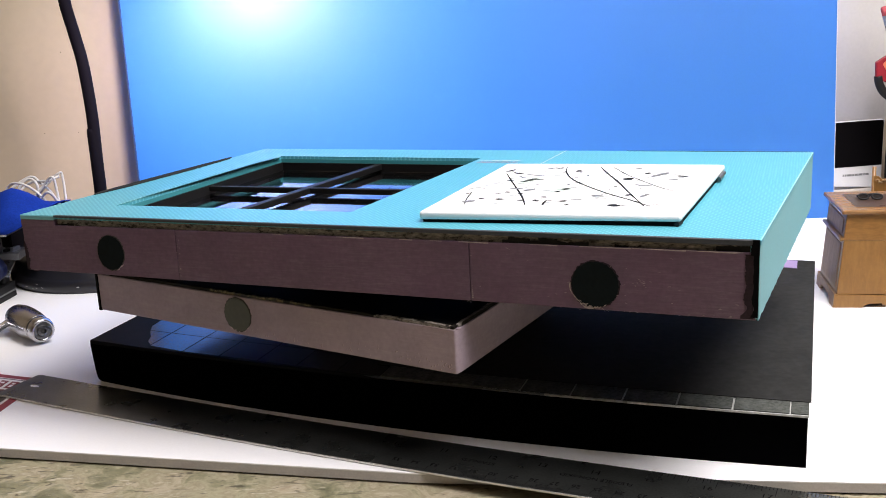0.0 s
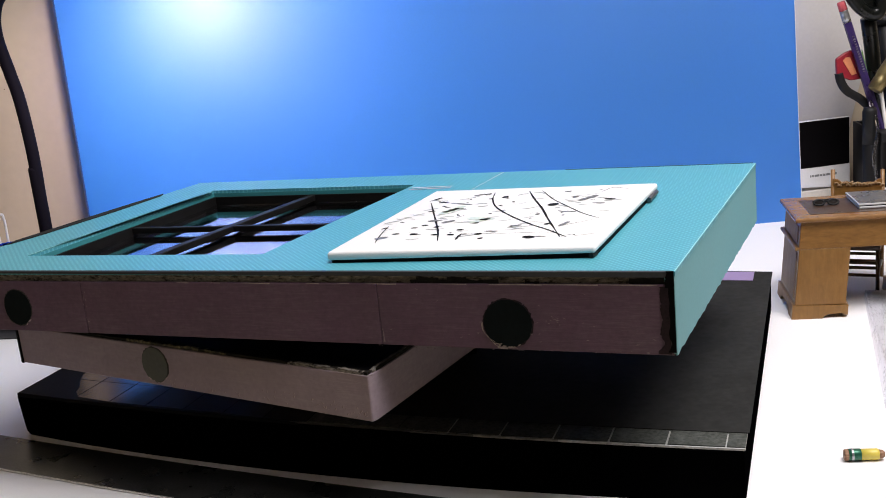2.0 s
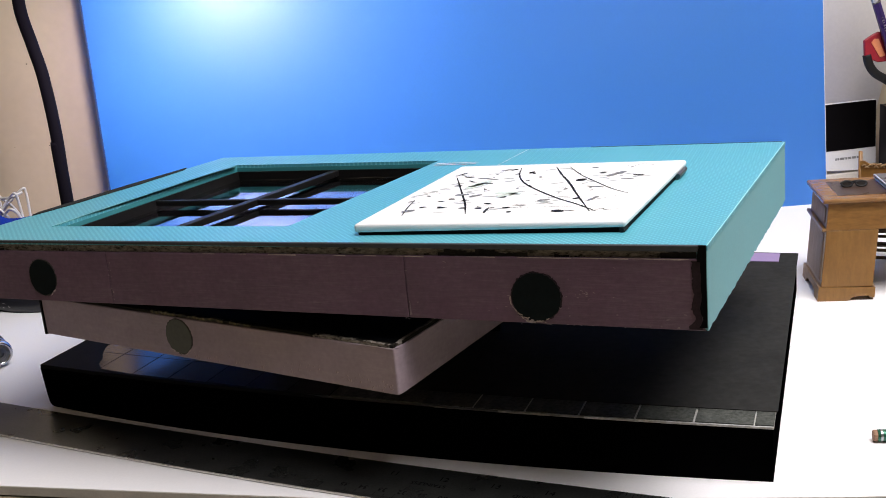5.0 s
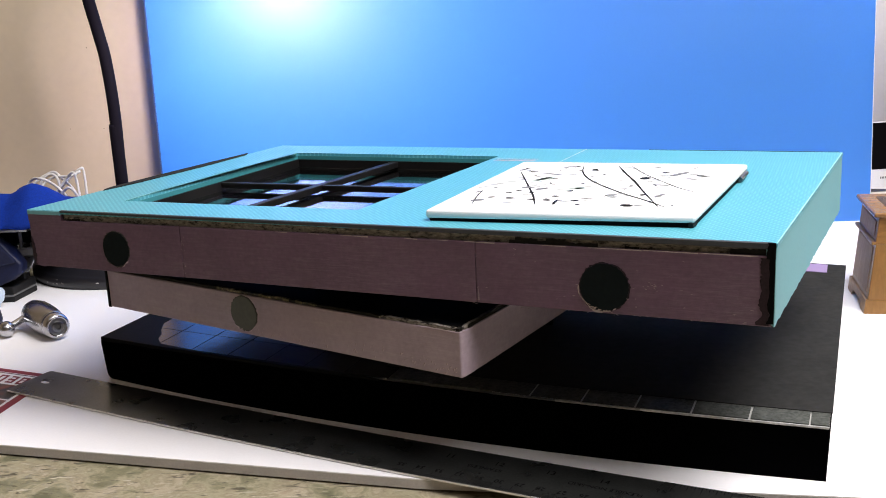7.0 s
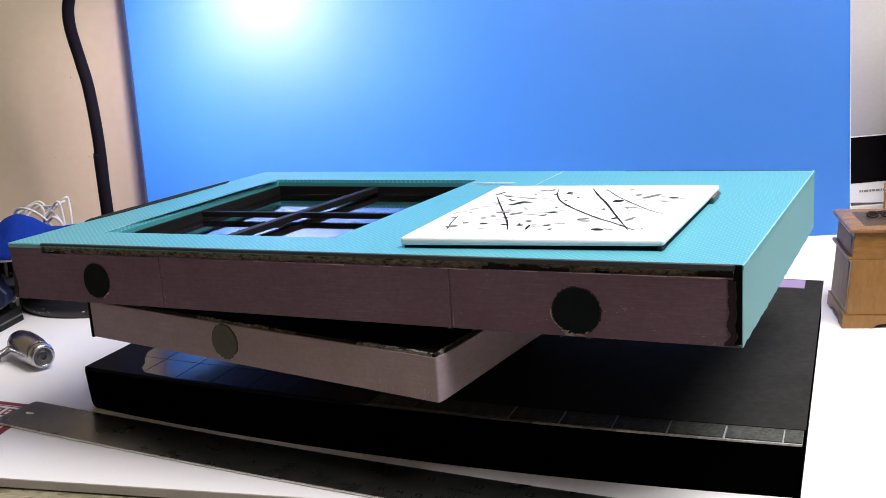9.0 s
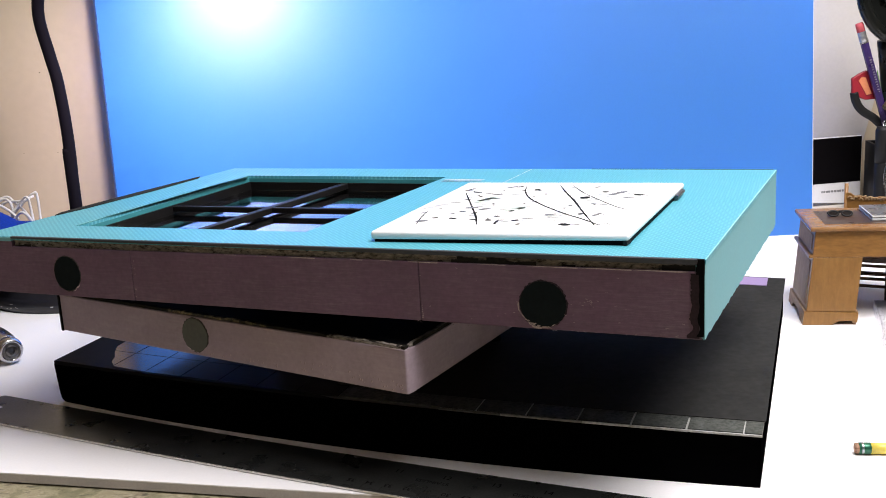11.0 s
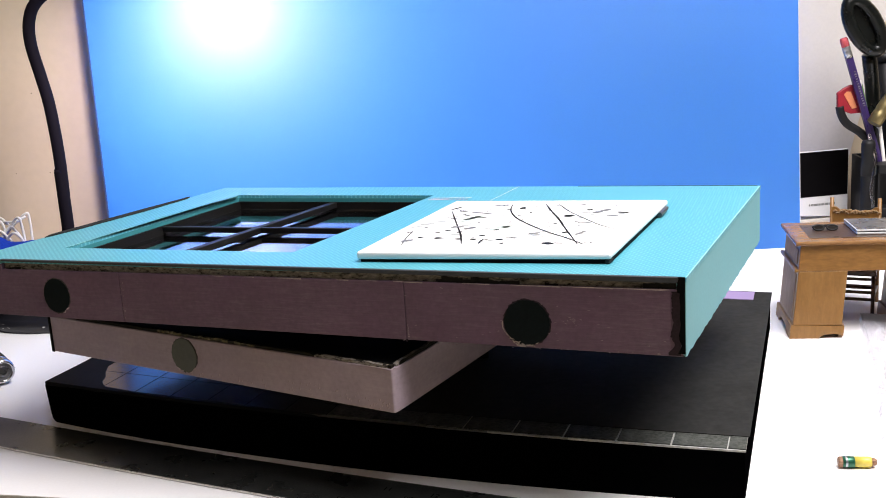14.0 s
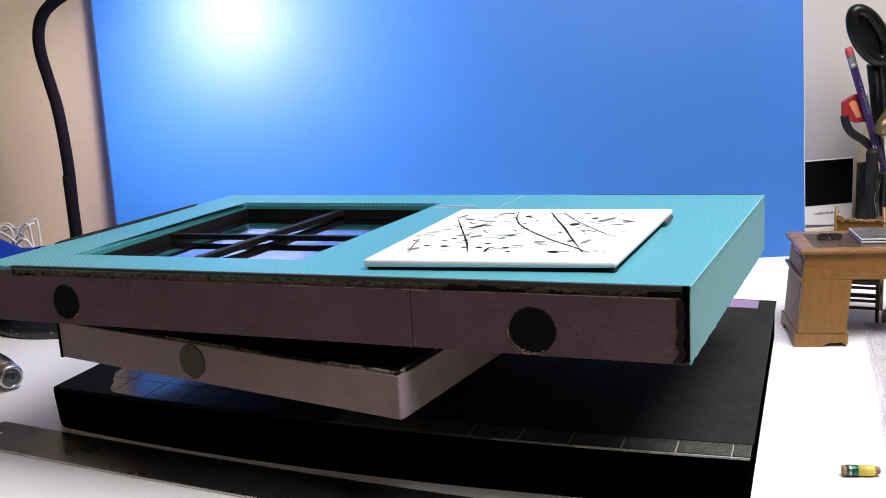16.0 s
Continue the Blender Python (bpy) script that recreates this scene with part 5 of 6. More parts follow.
_b.inputs["Emission Strength"].default_value = 8.0
gooseneck_lamp()

# ---- clutter beside the lamp ----


def crumpled(centre, size, seed, amp=0.35, cuts=4, flat=0.0):
    bm = bmesh.new()
    bmesh.ops.create_icosphere(bm, subdivisions=cuts, radius=1.0)
    off = Vector((seed * 3.1, seed * 1.7, seed * 0.9))
    for v in bm.verts:
        n = v.co.normalized()
        k = 1 + amp * (noise.noise(n * 1.4 + off) + 0.5 * abs(noise.noise(n * 3.2 + off)) + 0.10 * noise.noise(n * 5 + off))
        p = n * k
        v.co = (centre[0] + p.x * size[0], centre[1] + p.y * size[1], max(centre[2] + p.z * size[2], flat))
    return bm


def folded_cloth():
    """A folded cloth: flat facets between sharp creases, draped over the case."""
    tops = [(-0.43, 0.080), (-0.355, 0.0806), (-0.3433, 0.081), (-0.3265, 0.0883), (-0.313, 0.0800), (-0.2987, 0.0728)]
    lows = [(-0.43, 0.058), (-0.358, 0.0581), (-0.3417, 0.0572), (-0.330, 0.0555), (-0.313, 0.0625), (-0.2987, 0.0690)]

    def level(table, x):
        for (x0, z0), (x1, z1) in zip(table, table[1:]):
            if x <= x1:
                return z0 + (z1 - z0) * (x - x0) / (x1 - x0)
        return table[-1][1]

    rnd = random.Random(5)
    bm = bmesh.new()
    rows = []
    for y, f in ((0.762, 0.0), (0.770, 0.44), (0.785, 1.0), (0.805, 0.80), (0.836, 0.05)):
        row = []
        for x in (-0.43, -0.385, -0.355, -0.3433, -0.3265, -0.308, -0.2987):
            lo, hi = level(lows, x), level(tops, x)
            mid = 0 < f < 1
            z = lo + (hi - lo) * min(1.02, f + (rnd.uniform(-0.22, 0.16) if mid else 0))
            row.append(bm.verts.new((x + (rnd.uniform(-0.003, 0.003) if mid else 0), y + rnd.uniform(-0.002, 0.002), z)))
        rows.append(row)
    for a, b in zip(rows, rows[1:]):
        for i in range(len(a) - 1):
            if (i * 7 + int(a[0].co.y * 1000)) % 2:
                bm.faces.new((a[i], a[i + 1], b[i + 1]))
                bm.faces.new((a[i], b[i + 1], b[i]))
            else:
                bm.faces.new((a[i], a[i + 1], b[i]))
                bm.faces.new((a[i + 1], b[i + 1], b[i]))
    bmesh.ops.recalc_face_normals(bm, faces=bm.faces)
    bmesh.ops.subdivide_edges(bm, edges=bm.edges[:], cuts=3, smooth=0.35, use_grid_fill=True)
    for v in bm.verts:
        v.co += Vector((0.2, 0.3, 1)) * (0.0016 * noise.noise(v.co * 45) + 0.0007 * noise.noise(v.co * 130))
    bmesh.ops.solidify(bm, geom=bm.faces[:], thickness=0.0008)
    return bm


def clutter():
    box = thing("tool_case", (-0.40, 0.80, 0.0), "black plastic case with a silver tray rim beside the lamp", "case")
    under(part("body", prism([(-0.52, 0.815), (-0.372, 0.815), (-0.372, 0.87), (-0.52, 0.87)], 0.0, 0.030, 0.003), DARK_PLASTIC), box)
    under(part("tray_rim", prism([(-0.52, 0.774), (-0.331, 0.777), (-0.327, 0.86), (-0.52, 0.86)], 0.0526, 0.0552, 0.0008), SILVER, None, "silver tray rim"), box)
    under(part("upright", prism([(-0.3402, 0.783), (-0.3384, 0.783), (-0.3384, 0.785), (-0.3402, 0.785)], 0.0390, 0.0528), GREY_PLASTIC, None, "thin grey post"), box)
    under(part("back_plate", prism([(-0.52, 0.802), (-0.338, 0.802), (-0.338, 0.86), (-0.52, 0.86)], 0.030, 0.0526), DARK_PLASTIC), box)
    under(part("tray", prism([(-0.50, 0.779), (-0.3255, 0.782), (-0.3255, 0.8018), (-0.50, 0.8018)], 0.0330, 0.0390, 0.001), GREY_PLASTIC, None, "grey lower tray"), box)
    cloth = thing("blue_cloth", (-0.36, 0.78, 0.061), "crumpled royal blue cloth over the black case", "cloth")
    under(part("cloth", folded_cloth(), BLUE_CLOTH, None, "", True), cloth)
    navy = thing("navy_pouch", (-0.364, 0.770, 0.0), "dark navy fabric pouch with a folded flap on the board", "pouch")
    side = [(-0.4050, 0.0122), (-0.3560, 0.0122), (-0.3430, 0.0170), (-0.3355, 0.0225), (-0.3340, 0.0300), (-0.3435, 0.0405), (-0.3530, 0.0500), (-0.3700, 0.0570), (-0.4050, 0.0560)]
    bm = slab_mesh([(x, 0.765 + 0.10 * z, z) for x, z in side], [(x, 0.7815, z) for x, z in side], 0.0022, 3)
    for v in bm.verts:
        v.co += Vector((0.6, 1, 0.5)) * 0.0016 * noise.noise(v.co * 70)
    under(part("pouch", bm, NAVY_CLOTH, None, "", True), navy)
    flap = [(-0.3375, 0.0320), (-0.3600, 0.0270), (-0.3860, 0.0300), (-0.4050, 0.0350), (-0.4050, 0.0560), (-0.3700, 0.0572), (-0.3530, 0.0503)]
    under(part("flap", slab_mesh([(x, 0.7668 - 0.02 * z, z) for x, z in flap], [(x, 0.7690, z) for x, z in flap], 0.0006, 2), NAVY_CLOTH, None, "folded flap"), navy)
    bag = thing("clear_bag", (-0.356, 0.756, 0.0), "small crumpled whitish plastic bag on the board", "plastic bag")
    under(part("bag", crumpled((-0.3565, 0.7560, 0.0078), (0.0098, 0.0080, 0.0080), 5, 0.30, 4, 0.0), PALE_BLUE), bag)
    knot = bmesh.new()
    for k in range(3):
        tube([(-0.3560 + 0.004 * k, 0.7475, 0.0125 - 0.003 * k), (-0.3530 + 0.002 * k, 0.7470, 0.0085), (-0.3500 - 0.003 * k, 0.7480, 0.0045 + 0.003 * k)], 0.0005, 6, 4, knot)
    under(part("fold", knot, DARK_PLASTIC, None, "dark folds"), bag)
    lid = thing("silver_lid", (-0.343, 0.795, 0.0), "silver perforated metal lid leaning on the case", "lid")
    plate = [(-0.3560, 0.786, 0.0205), (-0.3375, 0.786, 0.0185), (-0.3355, 0.797, 0.0285), (-0.3530, 0.797, 0.0310)]
    under(part("plate", slab_mesh(plate, [(x, y, z + 0.0012) for x, y, z in plate], 0.0002, 1), SILVER), lid)
    for k in range(5):
        p = Vector(plate[0]).lerp(Vector(plate[2]), 0.2 + 0.15 * k) + Vector((0.0, -0.0004, 0.0013))
        under(part("hole", lathe(Matrix.Translation(p), [(0.0007, -0.0001), (0.0007, 0.0002), (0, 0.0002)], 8), DARK_PLASTIC, None, "dark hole"), lid)
    under(part("stand", prism([(-0.356, 0.789), (-0.3425, 0.789), (-0.3425, 0.799), (-0.356, 0.799)], 0.0121, 0.0200, 0.001), DARK_PLASTIC, None, "dark stand"), lid)
    flat = thing("flat_box", (-0.38, 0.785, 0.0), "flat black box with a grey lid edge under the pouch", "box")
    ring = [(-0.430, 0.7640), (-0.3440, 0.7690), (-0.3395, 0.8010), (-0.430, 0.8010)]
    under(part("base", prism(ring, 0.0, 0.0042, 0.0006), DARK_PLASTIC), flat)
    under(part("edge_band", prism([(x - 0.0008, y + 0.0006) for x, y in ring], 0.0042, 0.0058), GREY_DAB, None, "grey lid edge"), flat)
    under(part("lid", prism(ring, 0.0058, 0.0120, 0.0006), DARK_PLASTIC), flat)
    wires = thing("cable_bundle", (-0.32, 0.82, 0.061), "bundle of thin white cables looped over the case", "cable")
    runs = (
        ((-0.3294, 0.0680), (-0.3180, 0.0800), (-0.3049, 0.0909), (-0.3027, 0.0873), (-0.3016, 0.0620)),
        ((-0.3480, 0.0680), (-0.3443, 0.0792), (-0.3279, 0.0891), (-0.3189, 0.0844), (-0.3129, 0.0763), (-0.3045, 0.0620)),
        ((-0.3420, 0.0660), (-0.3361, 0.0775), (-0.3270, 0.0850), (-0.3120, 0.0865), (-0.3040, 0.0890)),
        ((-0.3370, 0.0620), (-0.3345, 0.0815), (-0.3265, 0.0885), (-0.3195, 0.0830), (-0.3220, 0.0620)),
        ((-0.3310, 0.0640), (-0.3150, 0.0830), (-0.3058, 0.0902), (-0.3048, 0.0800), (-0.3030, 0.0620)),
        ((-0.3520, 0.0620), (-0.3430, 0.0830), (-0.3300, 0.0868), (-0.3200, 0.0780), (-0.3080, 0.0660)),
        ((-0.3260, 0.0620), (-0.3160, 0.0740), (-0.3080, 0.0790), (-0.3030, 0.0700), (-0.3000, 0.0615)),
    )
    for k, run in enumerate(runs):
        y = 0.832 - 0.0028 * k
        under(part("cable", tube([(x, y + 0.003 * math.sin(3 * i + k), z) for i, (x, z) in enumerate(run)], 0.00105, 8, 6), WHITE_PLASTIC, None, "", True), wires)
    cap = thing("blue_stopper", (-0.3335, 0.702, 0.0), "dark blue rounded bottle stopper on the board", "stopper")
    under(part("body", lathe(Matrix.Translation((-0.3350, 0.7030, 0.0)), [(0.0092, 0.0), (0.0104, 0.0015), (0.0106, 0.009), (0.0098, 0.0145), (0.0072, 0.0182), (0.003, 0.0196), (0, 0.0198)], 28), NAVY_CLOTH, None, "", True), cap)
    under(part("rim", lathe(Matrix.Translation((-0.3350, 0.7030, 0.0)), [(0.0104, 0.0052), (0.0109, 0.0058), (0.0109, 0.0074), (0.0105, 0.0080)], 28), NAVY_CLOTH, None, "raised rim", True), cap)
    for k in range(4):
        q = (-0.3465 + 0.0052 * k, 0.7850 + 0.0015 * k, 0.0389)
        under(part("connector", brick(Matrix.Translation(q) @ pose(0, 0, 0, 0, 0, -20), 0.0034, 0.008, 0.0022 + 0.001 * (k % 2), 0.0003), SILVER if k % 2 else DARK_PLASTIC, None, "small metal connector"), box)
    part_box = thing("small_box", (-0.30, 0.84, 0.0), "dark box behind the panel that carries the cables", "box")
    under(part("body", prism([(-0.3235, 0.803), (-0.292, 0.803), (-0.292, 0.845), (-0.3235, 0.845)], 0.0245, 0.0608, 0.001), DARK_PLASTIC), part_box)


clutter()

# ---- miniature desk, chair, laptop and glasses ----
DESK = Matrix(((1, 0, 0.12, 0), (0, 1, 0.075, 0), (0, 0, 1.03, 0), (0, 0, 0, 1)))
DESK = Matrix.Translation((0.2602, 0.6705, 0)) @ DESK @ pose(0, 0, 0, 0, 0, -9.5)


def miniature_desk():
    W, D, H = 0.1045, 0.0590, 0.0640
    t = thing("miniature_desk", DESK @ Vector((W / 2, D / 2, 0)), "honey oak miniature pedestal desk with a moulded top on the board", "desk")

    def block(name, x0, x1, y0, y1, z0, z1, mt, bevel=0.0005, label=""):
        bm = prism([(x0, y0), (x1, y0), (x1, y1), (x0, y1)], z0, z1, bevel)
        bmesh.ops.transform(bm, matrix=DESK, verts=bm.verts)
        return under(part(name, bm, mt, None, label), t)

    pw = 0.0346
    for k, x0 in enumerate((0.0, W - pw)):
        block("pedestal", x0 + 0.0015, x0 + pw - 0.0015, 0.0007, D - 0.0015, 0.0085, 0.0440, OAK)
        block("side_panel", x0 + (0.0009 if k == 0 else pw - 0.0021), x0 + (0.0021 if k == 0 else pw - 0.0009), 0.006, D - 0.006, 0.012, 0.041, OAK_SIDE, 0.0003)
        # bracket plinth with cut-out feet
        for y0, y1 in ((0.0, 0.0025), (D - 0.0025, D)):
            ring = [(x0, 0), (x0 + 0.0190, 0), (x0 + 0.0205, 0.0016), (x0 + 0.0230, 0.0026), (x0 + pw - 0.004, 0.0030), (x0 + pw - 0.0015, 0.0022), (x0 + pw, 0.0016), (x0 + pw, 0.0080), (x0, 0.0088)]
            bm = slab_mesh([(x, y0, z) for x, z in ring], [(x, y1, z) for x, z in ring])
            bmesh.ops.transform(bm, matrix=DESK, verts=bm.verts)
            under(part("bracket_foot", bm, OAK), t)
        for xa, xb in ((x0, x0 + 0.0025), (x0 + pw - 0.0025, x0 + pw)):
            ring = [(0.0026, 0), (0.013, 0), (0.016, 0.0030), (0.020, 0.0042), (D - 0.020, 0.0042), (D - 0.016, 0.0030), (D - 0.013, 0), (D - 0.0026, 0), (D - 0.0026, 0.0088), (0.0026, 0.0088)]
            bm = slab_mesh([(xa, y, z) for y, z in ring], [(xb, y, z) for y, z in ring])
            bmesh.ops.transform(bm, matrix=DESK, verts=bm.verts)
            under(part("bracket_foot", bm, OAK_SIDE), t)
        block("plinth_board", x0 + 0.003, x0 + pw - 0.003, 0.003, D - 0.003, 0.0045, 0.0085, OAK)
        block("moulding", x0 + (-0.0012 if k == 0 else pw - 0.0015), x0 + (0.0015 if k == 0 else pw + 0.0012), 0.0004, D + 0.0008, 0.0435, 0.0455, OAK, 0.0006)
    block("apron", 0.0012, W - 0.0012, 0.0006, D - 0.0012, 0.0440, 0.0612, OAK_FRONT)
    block("end_panel", 0.0006, 0.0018, 0.006, D - 0.006, 0.0475, 0.0575, OAK_SIDE, 0.0003)
    block("desktop", -0.0026, W + 0.0026, -0.0022, D + 0.0030, 0.0612, H, OAK_TOP, 0.0010)
    block("leather_inset", 0.008, W - 0.008, 0.008, D - 0.008, H, H + 0.0002, LEATHER, 0.0, "dark leather writing inset")
    # closed laptop
    lap = thing("miniature_laptop", DESK @ Vector((0.068, 0.03, H)), "closed silver miniature laptop on the oak desk", "laptop")
    m = pose(0.3400, 0.6985, H * 1.03 + 0.0003, 0, 0, -9)
    under(part("base", brick(m, 0.056, 0.039, 0.0014, 0.0004), BRIGHT_SILVER), lap)
    lid = under(part("lid", brick(m @ Matrix.Translation((0, 0.0004, 0.0020)), 0.056, 0.039, 0.0012, 0.0004), BRIGHT_SILVER, None, "silver lid"), lap)
    under(part("lid_panel", brick(m @ Matrix.Translation((0, 0.0004, 0.0032)), 0.0545, 0.0372, 0.0001), GREY_LID, None, "darker brushed lid panel"), lid)
    under(part("gasket", brick(m @ Matrix.Translation((0, 0, 0.0013)), 0.0545, 0.0372, 0.0008), DARK_PLASTIC), lap)
    for k in range(3):
        under(part("print_bar", brick(m @ Matrix.Translation((-0.008 + 0.008 * k, 0.002, 0.0033)), 0.006, 0.0030, 0.0001), SILVER), lid)
    # spectacles
    gl = thing("miniature_glasses", DESK @ Vector((0.02, 0.03, H)), "tiny dark-framed spectacles lying on the desk", "glasses")
    for x in (0.0180, 0.0270):
        q = [DESK @ Vector((x + 0.0034 * math.cos(s), 0.0330 + 0.0020 * math.sin(s), H + 0.0019 + 0.0013 * math.sin(s))) for s in [math.tau * k / 12 for k in range(13)]]
        rim = under(part("rim", tube(q, 0.00062, 8, 2), DARK_PLASTIC, None, "", True), gl)
        under(part("lens", slab_mesh(q[:-1], [v + Vector((0, 0.0002, 0.0002)) for v in q[:-1]]), SMOKED, None, "smoked lens"), rim)
    for x in (0.0148, 0.0302):
        under(part("temple", tube([DESK @ Vector((x, 0.034, H + 0.0026)), DESK @ Vector((0.5 * x + 0.011, 0.037, H + 0.0030)), DESK @ Vector((0.045 - x, 0.0385, H + 0.0012))], 0.0006, 8, 5), DARK_PLASTIC, None, "", True), gl)
    under(part("bridge", tube([DESK @ Vector((0.0215, 0.033, H + 0.002)), DESK @ Vector((0.0225, 0.033, H + 0.0027)), DESK @ Vector((0.0236, 0.033, H + 0.002))], 0.0006, 8, 4), DARK_PLASTIC), gl)


# Side oak is paler: light reflected off the white board is in its colour.
OAK_SIDE = wood("oak_panel_with_glare", (0.28, 0.19, 0.125), (0.36, 0.255, 0.175), 60, 0.6, (7, 7, 1))
BRIGHT_SILVER = surf("bright_silver_plastic", (0.66, 0.67, 0.68), 0.35, 0.25, 0.05, 60, 600, 0.02)
OAK_SIDE.node_tree.nodes["Principled BSDF"].inputs["Specular IOR Level"].default_value = 0.12
SMOKED = surf("smoked_lens", (0.012, 0.010, 0.010), 0.15, 0, 0.1, 60, 600, 0.0)
GREY_LID = surf("grey_lid", (0.30, 0.31, 0.33), 0.28, 0.7, 0.05, 60, 600, 0.02)
miniature_desk()


def miniature_chair():
    m0 = pose(0.3351, 0.7515, 0, 0, 0, -27)
    t = thing("miniature_chair", m0.translation, "dark oak miniature chair with a carved crest rail behind the desk", "chair")
    w, d = 0.0165, 0.036

    def rod(name, a, b, r, mt):
        under(part(name, tube([m0 @ Vector(a), m0 @ Vector(b)], r, 10, 2), mt, None, "", True), t)

    for x in (-w, w):
        rod("back_post", (x, 0.001, 0.0), (x, 0.004, 0.0775), 0.0014, OAK)
        rod("leg", (x, -d, 0.0), (x, -d, 0.031), 0.0013, OAK_DARK)
        rod("stretcher", (x, -d, 0.012), (x, 0.001, 0.012), 0.001, OAK_DARK)
    for z in (0.0112, 0.0165, 0.0200):
        rod("stretcher", (-w, -d, z), (w, -d, z), 0.0011, OAK_DARK)
        rod("stretcher", (-w, 0.001, z), (w, 0.001, z), 0.0011, OAK_DARK)
    bm = prism([(-w - 0.002, -d - 0.002), (w + 0.002, -d - 0.002), (w + 0.001, 0.002), (-w - 0.001, 0.002)], 0.0290, 0.0325, 0.0008)
    bmesh.ops.transform(bm, matrix=m0, verts=bm.verts)
    under(part("seat", bm, OAK_DARK), t)
    top = [(-w, 0.0708), (-w + 0.003, 0.0706), (-w + 0.006, 0.0684), (-w + 0.009, 0.0690), (-w + 0.012, 0.0680), (-0.003, 0.0676), (0.0, 0.0686), (0.003, 0.0676), (w - 0.010, 0.0684), (w - 0.006, 0.0684), (w - 0.003, 0.0706), (w, 0.0708)]
    low = [(x, 0.0575 - 0.0012 * math.cos(x * 300)) for x, _ in reversed(top)]
    ring = top + low
    bm = slab_mesh([(x, 0.0022, z) for x, z in ring], [(x, 0.0048, z) for x, z in ring])
    bmesh.ops.transform(bm, matrix=m0, verts=bm.verts)
    under(part("crest_rail", bm, OAK, None, "carved oak crest rail"), t)
    rnd = random.Random(12)
    # Curls use a paler oak that carries the carving's highlights.
    for k in range(16):
        x, z = w * (-0.92 + 1.84 * k / 15), 0.0672 + rnd.uniform(-0.0012, 0.0012)
        q = m0 @ Vector((x, 0.0016, z))
        curl = tube([q, q + m0.to_3x3() @ Vector((0.0012, -0.0003, rnd.uniform(0.0004, 0.0020))), q + m0.to_3x3() @ Vector((0.0026, 0.0004, rnd.uniform(-0.0010, 0.0012)))], 0.0005, 6, 3)
        under(part("carving", curl, OAK_HIGHLIT, None, "", True), t)
    bm = brick(m0 @ Matrix.Translation((0, 0.0030, 0.0430)), 2 * w, 0.0024, 0.007, 0.0005)
    under(part("back_slat", bm, OAK), t)


OAK_HIGHLIT = wood("highlit_carved_oak", (0.30, 0.19, 0.09), (0.46, 0.33, 0.19), 120, 0.5)
miniature_chair()

# ---- box, white card and pen stand at the right of the backdrop ----


